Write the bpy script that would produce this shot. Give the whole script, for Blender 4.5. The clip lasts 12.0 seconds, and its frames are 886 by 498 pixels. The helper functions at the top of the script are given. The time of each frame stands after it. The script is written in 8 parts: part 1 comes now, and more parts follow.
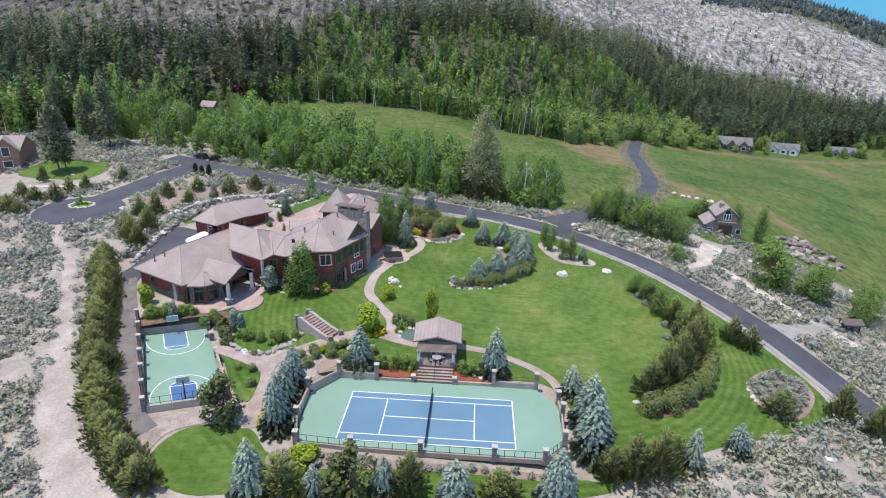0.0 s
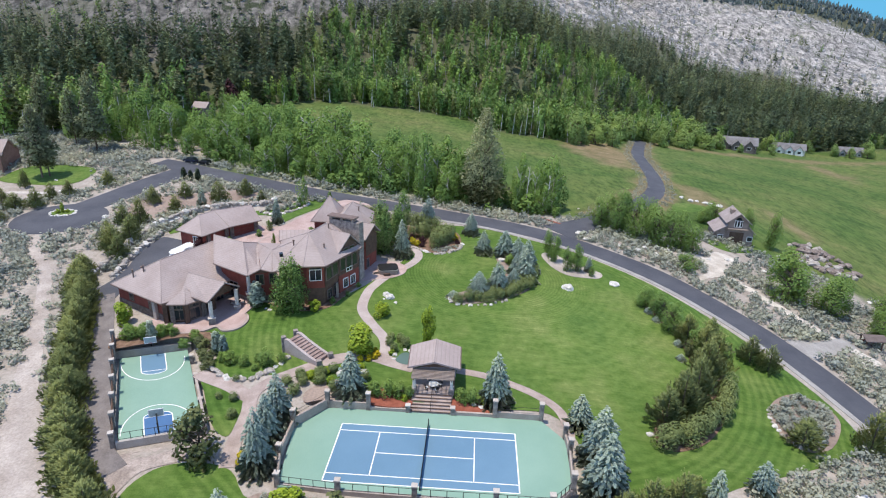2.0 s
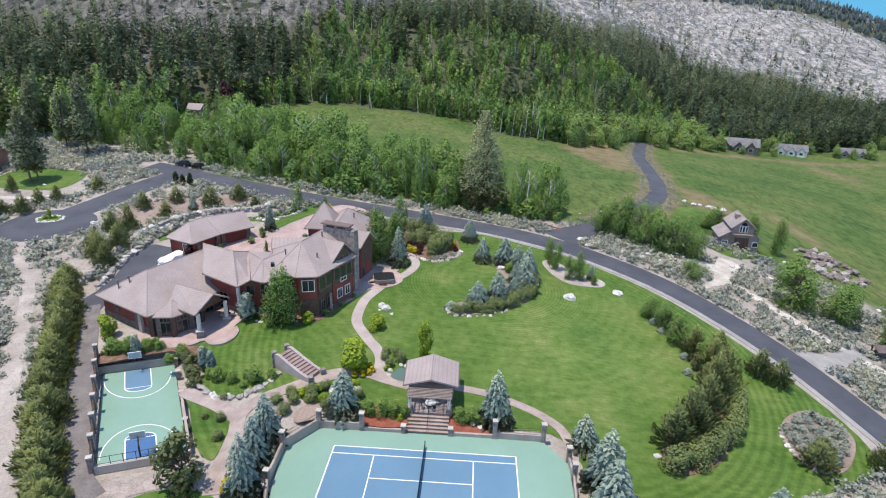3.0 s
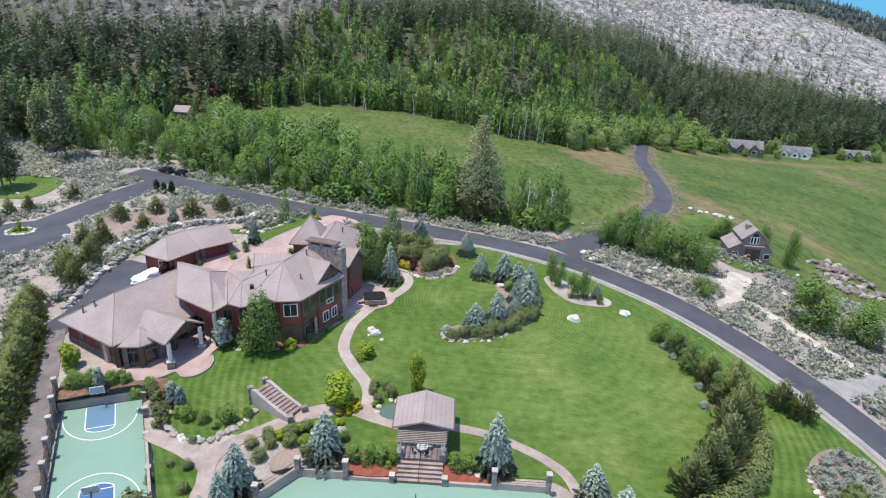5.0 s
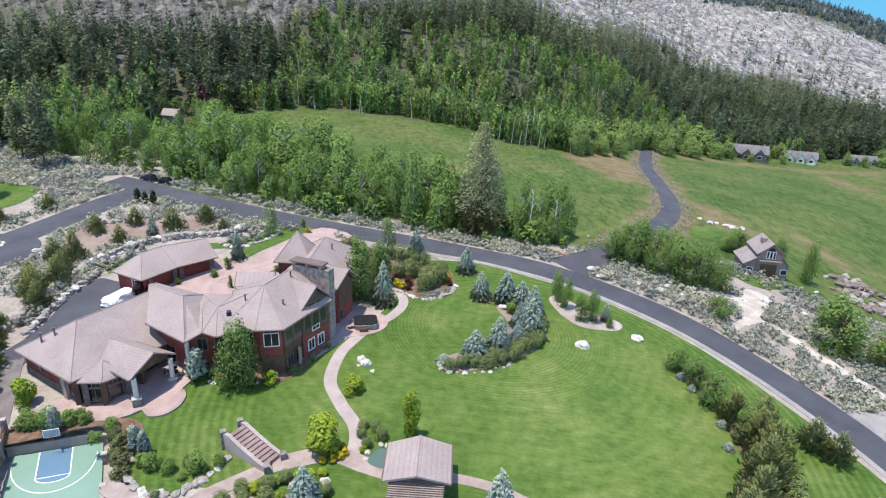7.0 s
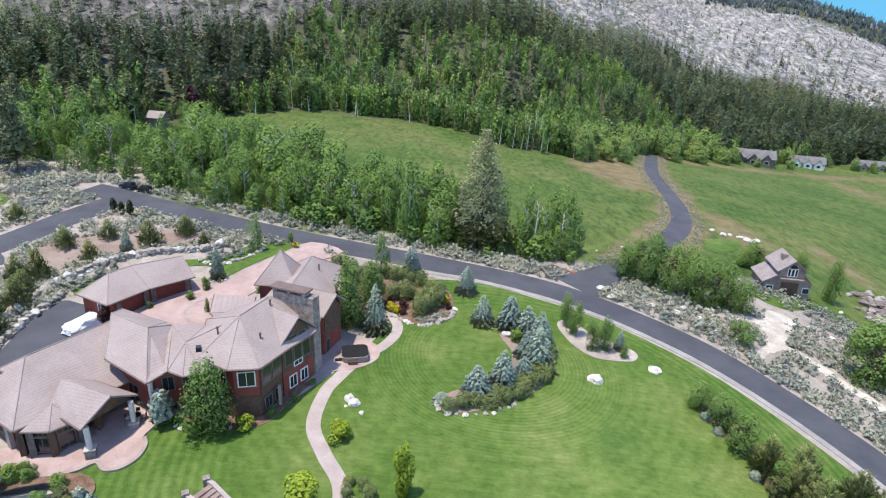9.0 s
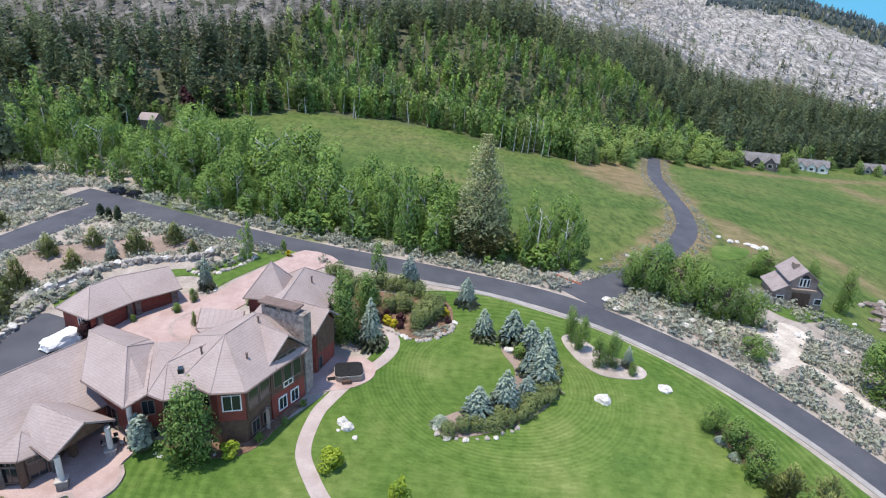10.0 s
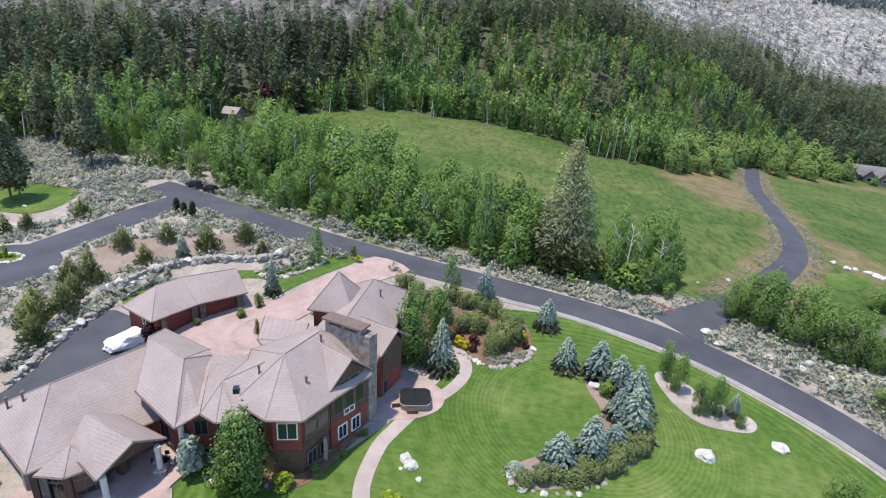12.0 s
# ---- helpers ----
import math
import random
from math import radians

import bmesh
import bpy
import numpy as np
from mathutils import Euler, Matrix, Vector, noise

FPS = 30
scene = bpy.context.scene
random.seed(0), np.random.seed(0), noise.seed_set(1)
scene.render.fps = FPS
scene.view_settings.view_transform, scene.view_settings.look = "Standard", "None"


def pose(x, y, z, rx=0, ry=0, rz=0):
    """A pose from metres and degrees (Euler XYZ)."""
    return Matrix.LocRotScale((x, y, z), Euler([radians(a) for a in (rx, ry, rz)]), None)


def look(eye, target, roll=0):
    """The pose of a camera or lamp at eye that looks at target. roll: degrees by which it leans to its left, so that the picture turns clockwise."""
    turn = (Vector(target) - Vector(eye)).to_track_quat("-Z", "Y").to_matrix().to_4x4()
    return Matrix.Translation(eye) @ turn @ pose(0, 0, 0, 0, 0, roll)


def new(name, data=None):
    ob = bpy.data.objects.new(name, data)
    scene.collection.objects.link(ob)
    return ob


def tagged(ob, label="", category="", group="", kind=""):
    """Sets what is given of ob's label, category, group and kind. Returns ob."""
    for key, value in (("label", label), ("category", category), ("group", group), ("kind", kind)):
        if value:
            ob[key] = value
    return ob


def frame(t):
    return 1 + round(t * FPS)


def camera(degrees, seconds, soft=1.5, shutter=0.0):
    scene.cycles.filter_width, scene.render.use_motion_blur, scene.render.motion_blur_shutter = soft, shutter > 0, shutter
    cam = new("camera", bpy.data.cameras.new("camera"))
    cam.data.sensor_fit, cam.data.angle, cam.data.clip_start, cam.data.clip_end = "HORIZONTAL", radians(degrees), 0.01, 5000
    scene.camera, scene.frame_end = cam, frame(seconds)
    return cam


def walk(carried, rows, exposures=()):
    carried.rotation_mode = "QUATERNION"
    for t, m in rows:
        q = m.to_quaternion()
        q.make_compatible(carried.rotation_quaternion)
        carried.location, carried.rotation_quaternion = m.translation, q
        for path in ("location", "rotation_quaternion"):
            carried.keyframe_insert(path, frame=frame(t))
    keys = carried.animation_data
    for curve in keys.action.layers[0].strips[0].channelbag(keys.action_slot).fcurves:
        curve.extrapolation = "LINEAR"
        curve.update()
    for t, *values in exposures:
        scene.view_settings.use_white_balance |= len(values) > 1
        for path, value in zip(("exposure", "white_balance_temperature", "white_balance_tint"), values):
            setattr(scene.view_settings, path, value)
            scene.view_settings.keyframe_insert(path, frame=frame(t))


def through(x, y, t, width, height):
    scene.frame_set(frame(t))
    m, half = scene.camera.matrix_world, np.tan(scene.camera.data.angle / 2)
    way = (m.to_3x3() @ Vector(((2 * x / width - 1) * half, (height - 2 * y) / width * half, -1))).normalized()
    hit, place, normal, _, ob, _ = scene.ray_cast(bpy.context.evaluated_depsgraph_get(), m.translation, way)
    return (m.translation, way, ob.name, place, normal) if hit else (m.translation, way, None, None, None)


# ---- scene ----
# --- camera and its flight ---
cam = camera(75.00, 12.0, 1.1)
PATH = [
    (0.0, 4.93, -67.80, 50.30, 69.89, -1.53, 3.61),
    (0.5, 5.00, -66.06, 50.36, 69.93, -1.50, 3.63),
    (1.0, 5.01, -64.16, 50.42, 69.82, -1.48, 3.65),
    (1.5, 4.92, -62.03, 50.45, 69.53, -1.50, 3.70),
    (2.0, 4.94, -60.12, 50.69, 69.69, -1.47, 3.65),
    (2.5, 4.96, -58.11, 50.96, 69.68, -1.49, 3.61),
    (3.0, 4.95, -55.84, 50.95, 69.68, -1.47, 3.57),
    (5.0, 4.92, -46.82, 51.51, 69.54, -1.55, 3.36),
    (5.5, 4.91, -44.56, 51.57, 69.51, -1.61, 3.39),
    (6.0, 4.76, -42.10, 51.58, 69.52, -1.66, 3.34),
    (6.5, 4.66, -39.68, 51.47, 69.68, -1.72, 3.31),
    (8.5, 4.26, -30.24, 51.61, 69.67, -1.87, 3.24),
    (9.0, 4.00, -27.04, 51.44, 69.72, -2.02, 3.22),
    (9.5, 3.78, -24.24, 51.29, 69.83, -2.12, 3.16),
    (10.0, 3.67, -21.91, 51.41, 69.79, -2.18, 3.18),
    (10.5, 3.42, -19.56, 51.49, 69.74, -2.25, 3.37),
    (11.0, 2.92, -17.39, 51.40, 69.68, -2.35, 4.76),
    (11.5, 1.93, -15.20, 51.15, 69.54, -2.50, 7.26),
    (12.0, 1.10, -12.95, 50.76, 69.35, -2.62, 10.61),
]
walk(cam, [(t, pose(x, y, z, rx, ry, rz)) for t, x, y, z, rx, ry, rz in PATH], [(0.0, 1.14), (3.0, 1.17), (5.5, 1.25), (6.7, 1.33), (8.5, 1.36), (10.0, 1.3), (12.0, 1.25)])

# --- light ---
SUN_FROM = Vector((-0.22, -0.10, 0.97)).normalized()
world = bpy.data.worlds.new("sky")
scene.world = world
world.use_nodes = True
wn = world.node_tree.nodes
sky = wn.new("ShaderNodeTexSky")
sky.sky_type = "NISHITA"
sky.sun_disc = False
sky.sun_elevation = math.asin(SUN_FROM.z)
sky.sun_rotation = math.atan2(SUN_FROM.x, SUN_FROM.y)
sky.altitude = 2500
sky.dust_density = 0.6
sky.air_density = 0.9
sky.ozone_density = 1.0
world.node_tree.links.new(sky.outputs["Color"], wn["Background"].inputs["Color"])
wn["Background"].inputs["Strength"].default_value = 0.15
sun = new("sun", bpy.data.lights.new("sun", "SUN"))
sun.data.energy = 2.1
sun.data.angle = radians(2)
sun.data.color = (1.0, 0.925, 0.80)
sun.matrix_world = look(SUN_FROM * 100, (0, 0, 0))


# --- materials ---
def nodes_of(name):
    m = bpy.data.materials.new(name)
    m.use_nodes = True
    nt = m.node_tree
    return m, nt, nt.nodes["Principled BSDF"]


def noise_node(nt, scale, detail=4.0, rough=0.6, distort=0.0):
    tc = nt.nodes.new("ShaderNodeTexCoord")
    n = nt.nodes.new("ShaderNodeTexNoise")
    n.inputs["Scale"].default_value = scale
    n.inputs["Detail"].default_value = detail
    n.inputs["Roughness"].default_value = rough
    n.inputs["Distortion"].default_value = distort
    nt.links.new(tc.outputs["Object"], n.inputs["Vector"])
    return n


def ramp_node(nt, src, stops):
    r = nt.nodes.new("ShaderNodeValToRGB")
    els = r.color_ramp.elements
    while len(els) < len(stops):
        els.new(0.5)
    for e, (p, c) in zip(els, stops):
        e.position, e.color = p, (*c, 1)
    nt.links.new(src, r.inputs["Fac"])
    return r


def mix_node(nt, fac, a, b, blend="MIX"):
    m = nt.nodes.new("ShaderNodeMix")
    m.data_type, m.blend_type = "RGBA", blend
    for socket, v in ((m.inputs[0], fac), (m.inputs[6], a), (m.inputs[7], b)):
        if isinstance(v, (int, float)):
            socket.default_value = v
        elif isinstance(v, tuple):
            socket.default_value = (*v, 1)
        else:
            nt.links.new(v, socket)
    return m.outputs[2]


def bump_node(nt, bsdf, height, strength, distance):
    b = nt.nodes.new("ShaderNodeBump")
    b.inputs["Strength"].default_value = strength
    b.inputs["Distance"].default_value = distance
    nt.links.new(height, b.inputs["Height"])
    nt.links.new(b.outputs["Normal"], bsdf.inputs["Normal"])


def surface(name, c1, c2, scale=2.0, fine=20.0, rough=0.8, bump=0.3, dist=0.02, metal=0.0, spread=0.15, speck=0.25):
    """Two-scale mottled surface: broad patches between two colours, fine grain over them."""
    m, nt, b = nodes_of(name)
    big = noise_node(nt, scale, 5)
    small = noise_node(nt, fine, 3, 0.7)
    base = ramp_node(nt, big.outputs["Fac"], [(0.5 - spread, c1), (0.5 + spread, c2)])
    grain = ramp_node(nt, small.outputs["Fac"], [(0.3, (1 - speck,) * 3), (0.7, (1 + speck * 0.6,) * 3)])
    nt.links.new(mix_node(nt, 1.0, base.outputs["Color"], grain.outputs["Color"], "MULTIPLY"), b.inputs["Base Color"])
    b.inputs["Roughness"].default_value = rough
    b.inputs["Metallic"].default_value = metal
    b.inputs["Specular IOR Level"].default_value = 0.3
    if bump:
        bump_node(nt, b, small.outputs["Fac"], bump, dist)
    return m


def leafy(name, dark, light, hue_scale=0.12, rough=0.65, through=0.35, toned=False):
    """Foliage: every leaf or spray gets its own shade, every plant a slightly different one."""
    m, nt, b = nodes_of(name)
    geo = nt.nodes.new("ShaderNodeNewGeometry")
    big = noise_node(nt, hue_scale, 2)
    info = nt.nodes.new("ShaderNodeObjectInfo")
    a = ramp_node(nt, geo.outputs["Random Per Island"], [(0.0, dark), (1.0, light)])
    per = ramp_node(nt, big.outputs["Fac"], [(0.3, (0.72, 0.76, 0.8)), (0.7, (1.25, 1.18, 1.0))])
    one = ramp_node(nt, info.outputs["Random"], [(0.0, (0.85, 0.88, 0.9)), (1.0, (1.15, 1.1, 1.0))])
    c = mix_node(nt, 1.0, a.outputs["Color"], per.outputs["Color"], "MULTIPLY")
    c = mix_node(nt, 1.0, c, one.outputs["Color"], "MULTIPLY")
    if toned:
        tone = nt.nodes.new("ShaderNodeAttribute")
        tone.attribute_name = "tone"
        c = mix_node(nt, 1.0, c, tone.outputs["Color"], "MULTIPLY")
    leaf = nt.nodes.new("ShaderNodeTexNoise")
    leaf.inputs["Scale"].default_value = 2.6
    leaf.inputs["Detail"].default_value = 4.0
    leaf.inputs["Roughness"].default_value = 0.75
    nt.links.new(geo.outputs["Position"], leaf.inputs["Vector"])
    fleck = ramp_node(nt, leaf.outputs["Fac"], [(0.34, (0.70, 0.73, 0.70)), (0.5, (0.98, 0.98, 0.98)), (0.66, (1.24, 1.22, 1.20))])
    c = mix_node(nt, 1.0, c, fleck.outputs["Color"], "MULTIPLY")
    nt.links.new(c, b.inputs["Base Color"])
    b.inputs["Roughness"].default_value = rough
    b.inputs["Specular IOR Level"].default_value = 0.25
    bump_node(nt, b, leaf.outputs["Fac"], 0.4, 0.12)
    if through:
        tr = nt.nodes.new("ShaderNodeBsdfTranslucent")
        nt.links.new(c, tr.inputs["Color"])
        mx = nt.nodes.new("ShaderNodeMixShader")
        mx.inputs[0].default_value = through
        nt.links.new(b.outputs[0], mx.inputs[1])
        nt.links.new(tr.outputs[0], mx.inputs[2])
        nt.links.new(mx.outputs[0], nt.nodes["Material Output"].inputs["Surface"])
    return m


def glass_dark(name):
    m, nt, b = nodes_of(name)
    b.inputs["Base Color"].default_value = (0.02, 0.025, 0.03, 1)
    b.inputs["Roughness"].default_value = 0.12
    b.inputs["Specular IOR Level"].default_value = 0.8
    return m


def lawn_material():
    """Mown turf: mowing stripes in curved passes, yellowed patches and blade grain."""
    m, nt, b = nodes_of("mown_lawn")
    tc = nt.nodes.new("ShaderNodeTexCoord")
    warp = noise_node(nt, 0.035, 2)
    w = nt.nodes.new("ShaderNodeTexWave")
    w.wave_type, w.rings_direction = "RINGS", "Z"
    mp = nt.nodes.new("ShaderNodeMapping")
    mp.inputs["Location"].default_value = (-10.0, -55.0, 0)
    nt.links.new(tc.outputs["Object"], mp.inputs["Vector"])
    nt.links.new(mp.outputs["Vector"], w.inputs["Vector"])
    w.inputs["Scale"].default_value = 0.16
    w.inputs["Distortion"].default_value = 5.0
    w.inputs["Detail"].default_value = 1.0
    w.inputs["Detail Scale"].default_value = 0.12
    big = noise_node(nt, 0.09, 5)
    mid = noise_node(nt, 0.7, 4, 0.7)
    fine = noise_node(nt, 9.0, 3, 0.8)
    c = ramp_node(nt, big.outputs["Fac"], [(0.28, (0.058, 0.118, 0.022)), (0.5, (0.090, 0.154, 0.031)), (0.74, (0.150, 0.198, 0.058))]).outputs["Color"]
    st = ramp_node(nt, w.outputs["Fac"], [(0.15, (0.955, 0.965, 0.945)), (0.85, (1.04, 1.035, 1.04))])
    streak = noise_node(nt, 1.0, 4, 0.7)
    sm = nt.nodes.new("ShaderNodeMapping")
    sm.inputs["Rotation"].default_value = (0, 0, radians(35))
    sm.inputs["Scale"].default_value = (0.3, 1.9, 1.0)
    nt.links.new(tc.outputs["Object"], sm.inputs["Vector"])
    nt.links.new(sm.outputs["Vector"], streak.inputs["Vector"])
    sr = ramp_node(nt, streak.outputs["Fac"], [(0.3, (0.82, 0.86, 0.78)), (0.7, (1.20, 1.14, 1.22))])
    c = mix_node(nt, 1.0, c, sr.outputs["Color"], "MULTIPLY")
    c = mix_node(nt, 1.0, c, st.outputs["Color"], "MULTIPLY")
    far = nt.nodes.new("ShaderNodeVectorMath")
    far.operation = "DISTANCE"
    far.inputs[1].default_value = (27.0, 34.0, 0.0)
    nt.links.new(tc.outputs["Object"], far.inputs[0])
    add = nt.nodes.new("ShaderNodeMath")
    add.operation = "MULTIPLY_ADD"
    add.inputs[1].default_value = 30.0
    nt.links.new(big.outputs["Fac"], add.inputs[0])
    nt.links.new(far.outputs["Value"], add.inputs[2])
    span = nt.nodes.new("ShaderNodeMapRange")
    span.inputs["From Min"].default_value, span.inputs["From Max"].default_value = 22.0, 44.0
    nt.links.new(add.outputs["Value"], span.inputs["Value"])
    round_bed = nt.nodes.new("ShaderNodeVectorMath")
    round_bed.operation = "DISTANCE"
    round_bed.inputs[1].default_value = (9.0, 54.0, 5.0)
    nt.links.new(tc.outputs["Object"], round_bed.inputs[0])
    reach = nt.nodes.new("ShaderNodeMapRange")
    reach.inputs["From Max"].default_value = 40.0
    nt.links.new(round_bed.outputs["Value"], reach.inputs["Value"])
    mask = ramp_node(nt, reach.outputs["Result"], [(0.22, (0, 0, 0)), (0.30, (1, 1, 1)), (0.42, (1, 1, 1)), (0.60, (0, 0, 0))])
    cut = nt.nodes.new("ShaderNodeTexWave")
    cut.wave_type, cut.rings_direction = "RINGS", "Z"
    cut.inputs["Scale"].default_value = 0.5
    cut.inputs["Distortion"].default_value = 2.5
    cut.inputs["Detail Scale"].default_value = 0.3
    nt.links.new(mp.outputs["Vector"], cut.inputs["Vector"])
    pass_tone = ramp_node(nt, cut.outputs["Fac"], [(0.2, (0.87, 0.895, 0.85)), (0.8, (1.08, 1.065, 1.09))])
    c = mix_node(nt, mask.outputs["Color"], c, mix_node(nt, 1.0, c, pass_tone.outputs["Color"], "MULTIPLY"))
    centre = nt.nodes.new("ShaderNodeMapping")
    centre.inputs["Location"].default_value = (-12.0, -36.0, 0)
    nt.links.new(tc.outputs["Object"], centre.inputs["Vector"])
    strip = nt.nodes.new("ShaderNodeTexWave")
    strip.wave_type, strip.rings_direction = "RINGS", "Z"
    strip.inputs["Scale"].default_value = 0.24
    strip.inputs["Distortion"].default_value = 1.2
    strip.inputs["Detail Scale"].default_value = 0.3
    nt.links.new(centre.outputs["Vector"], strip.inputs["Vector"])
    edge_way = nt.nodes.new("ShaderNodeVectorMath")
    edge_way.operation = "DISTANCE"
    edge_way.inputs[1].default_value = (12.0, 36.0, -3.0)
    nt.links.new(tc.outputs["Object"], edge_way.inputs[0])
    out_reach = nt.nodes.new("ShaderNodeMapRange")
    out_reach.inputs["From Min"].default_value, out_reach.inputs["From Max"].default_value = 30.0, 60.0
    nt.links.new(edge_way.outputs["Value"], out_reach.inputs["Value"])
    band = ramp_node(nt, out_reach.outputs["Result"], [(0.12, (0, 0, 0)), (0.3, (1, 1, 1)), (0.95, (1, 1, 1)), (1.0, (0, 0, 0))])
    strip_tone = ramp_node(nt, strip.outputs["Fac"], [(0.2, (0.76, 0.84, 0.74)), (0.8, (1.02, 1.04, 1.0))])
    c = mix_node(nt, band.outputs["Color"], c, mix_node(nt, 1.0, c, strip_tone.outputs["Color"], "MULTIPLY"))
    parched = ramp_node(nt, span.outputs["Result"], [(0.0, (1.28, 1.18, 1.34)), (1.0, (1.0, 1.0, 1.0))])
    c = mix_node(nt, 1.0, c, parched.outputs["Color"], "MULTIPLY")
    g = ramp_node(nt, mid.outputs["Fac"], [(0.3, (0.70, 0.76, 0.64)), (0.7, (1.26, 1.18, 1.3))])
    c = mix_node(nt, 1.0, c, g.outputs["Color"], "MULTIPLY")
    f = ramp_node(nt, fine.outputs["Fac"], [(0.25, (0.65, 0.68, 0.6)), (0.75, (1.3, 1.25, 1.3))])
    c = mix_node(nt, 1.0, c, f.outputs["Color"], "MULTIPLY")
    nt.links.new(c, b.inputs["Base Color"])
    b.inputs["Roughness"].default_value = 0.85
    b.inputs["Specular IOR Level"].default_value = 0.15
    bump_node(nt, b, fine.outputs["Fac"], 0.5, 0.05)
    return m


def ground_material():
    """Bare sandy soil near the estate, meadow grass beyond, forest floor and granite on the hills."""
    m, nt, b = nodes_of("open_ground")
    tc = nt.nodes.new("ShaderNodeTexCoord")
    sep = nt.nodes.new("ShaderNodeSeparateXYZ")
    nt.links.new(tc.outputs["Object"], sep.inputs[0])
    big = noise_node(nt, 0.03, 6, 0.65)
    mid = noise_node(nt, 0.16, 7, 0.75, 0.6)
    fine = noise_node(nt, 2.2, 4, 0.8)
    sand = ramp_node(nt, mid.outputs["Fac"], [(0.3, (0.25, 0.215, 0.19)), (0.55, (0.37, 0.33, 0.30)), (0.8, (0.48, 0.435, 0.40))]).outputs["Color"]
    dry = ramp_node(nt, big.outputs["Fac"], [(0.26, (0.044, 0.086, 0.021)), (0.42, (0.076, 0.126, 0.032)), (0.58, (0.112, 0.148, 0.045)), (0.74, (0.165, 0.162, 0.070)), (0.88, (0.23, 0.190, 0.115))]).outputs["Color"]
    tuft = ramp_node(nt, fine.outputs["Fac"], [(0.25, (0.7, 0.72, 0.66)), (0.75, (1.25, 1.2, 1.2))]).outputs["Color"]
    attr = nt.nodes.new("ShaderNodeAttribute")
    attr.attribute_name = "cover"
    cov = nt.nodes.new("ShaderNodeSeparateColor")
    nt.links.new(attr.outputs["Color"], cov.inputs[0])
    patchy = ramp_node(nt, mid.outputs["Fac"], [(0.36, (0.76, 0.80, 0.74)), (0.64, (1.20, 1.15, 1.16))]).outputs["Color"]
    dry = mix_node(nt, 1.0, dry, patchy, "MULTIPLY")
    clump = noise_node(nt, 0.55, 5, 0.7)
    stretch = nt.nodes.new("ShaderNodeMapping")
    stretch.inputs["Scale"].default_value = (1.0, 0.4, 1.0)
    nt.links.new(tc.outputs["Object"], stretch.inputs["Vector"])
    nt.links.new(stretch.outputs["Vector"], clump.inputs["Vector"])
    tussock = ramp_node(nt, clump.outputs["Fac"], [(0.36, (0.54, 0.64, 0.52)), (0.52, (1.0, 1.0, 1.0)), (0.68, (1.22, 1.17, 1.15))]).outputs["Color"]
    dry = mix_node(nt, 1.0, dry, tussock, "MULTIPLY")
    brown = ramp_node(nt, mid.outputs["Fac"], [(0.35, (0.125, 0.115, 0.052)), (0.55, (0.215, 0.165, 0.095)), (0.75, (0.30, 0.235, 0.155))]).outputs["Color"]
    dry = mix_node(nt, attr.outputs["Alpha"], dry, brown)
    c = mix_node(nt, cov.outputs[0], sand, dry)
    along = nt.nodes.new("ShaderNodeMapping")
    along.inputs["Scale"].default_value = (1.5, 0.5, 1.5)
    nt.links.new(tc.outputs["Object"], along.inputs["Vector"])
    rock = noise_node(nt, 0.035, 12, 0.8, 0.2)
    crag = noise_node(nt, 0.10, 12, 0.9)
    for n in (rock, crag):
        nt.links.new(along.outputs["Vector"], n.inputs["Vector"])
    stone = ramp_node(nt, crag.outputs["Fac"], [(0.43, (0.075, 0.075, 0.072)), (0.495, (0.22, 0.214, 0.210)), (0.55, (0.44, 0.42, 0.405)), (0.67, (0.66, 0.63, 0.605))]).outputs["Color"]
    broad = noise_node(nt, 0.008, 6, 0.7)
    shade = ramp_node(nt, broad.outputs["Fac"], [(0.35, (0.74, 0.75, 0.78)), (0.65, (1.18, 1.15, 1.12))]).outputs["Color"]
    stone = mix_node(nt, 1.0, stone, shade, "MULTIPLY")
    brush = ramp_node(nt, rock.outputs["Fac"], [(0.56, (0, 0, 0)), (0.60, (1, 1, 1))]).outputs["Color"]
    stone = mix_node(nt, brush, stone, (0.085, 0.105, 0.06))
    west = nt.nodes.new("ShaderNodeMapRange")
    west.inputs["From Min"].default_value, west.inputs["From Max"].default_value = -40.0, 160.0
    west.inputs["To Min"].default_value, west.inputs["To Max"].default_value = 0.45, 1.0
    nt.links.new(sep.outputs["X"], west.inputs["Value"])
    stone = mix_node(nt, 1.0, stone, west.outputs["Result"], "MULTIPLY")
    wood = ramp_node(nt, mid.outputs["Fac"], [(0.3, (0.055, 0.068, 0.036)), (0.7, (0.125, 0.122, 0.080))]).outputs["Color"]
    c = mix_node(nt, cov.outputs[1], c, wood)
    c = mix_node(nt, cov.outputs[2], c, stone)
    c = mix_node(nt, 1.0, c, tuft, "MULTIPLY")
    nt.links.new(c, b.inputs["Base Color"])
    b.inputs["Roughness"].default_value = 0.92
    b.inputs["Specular IOR Level"].default_value = 0.15
    bump_node(nt, b, fine.outputs["Fac"], 0.5, 0.12)
    return m


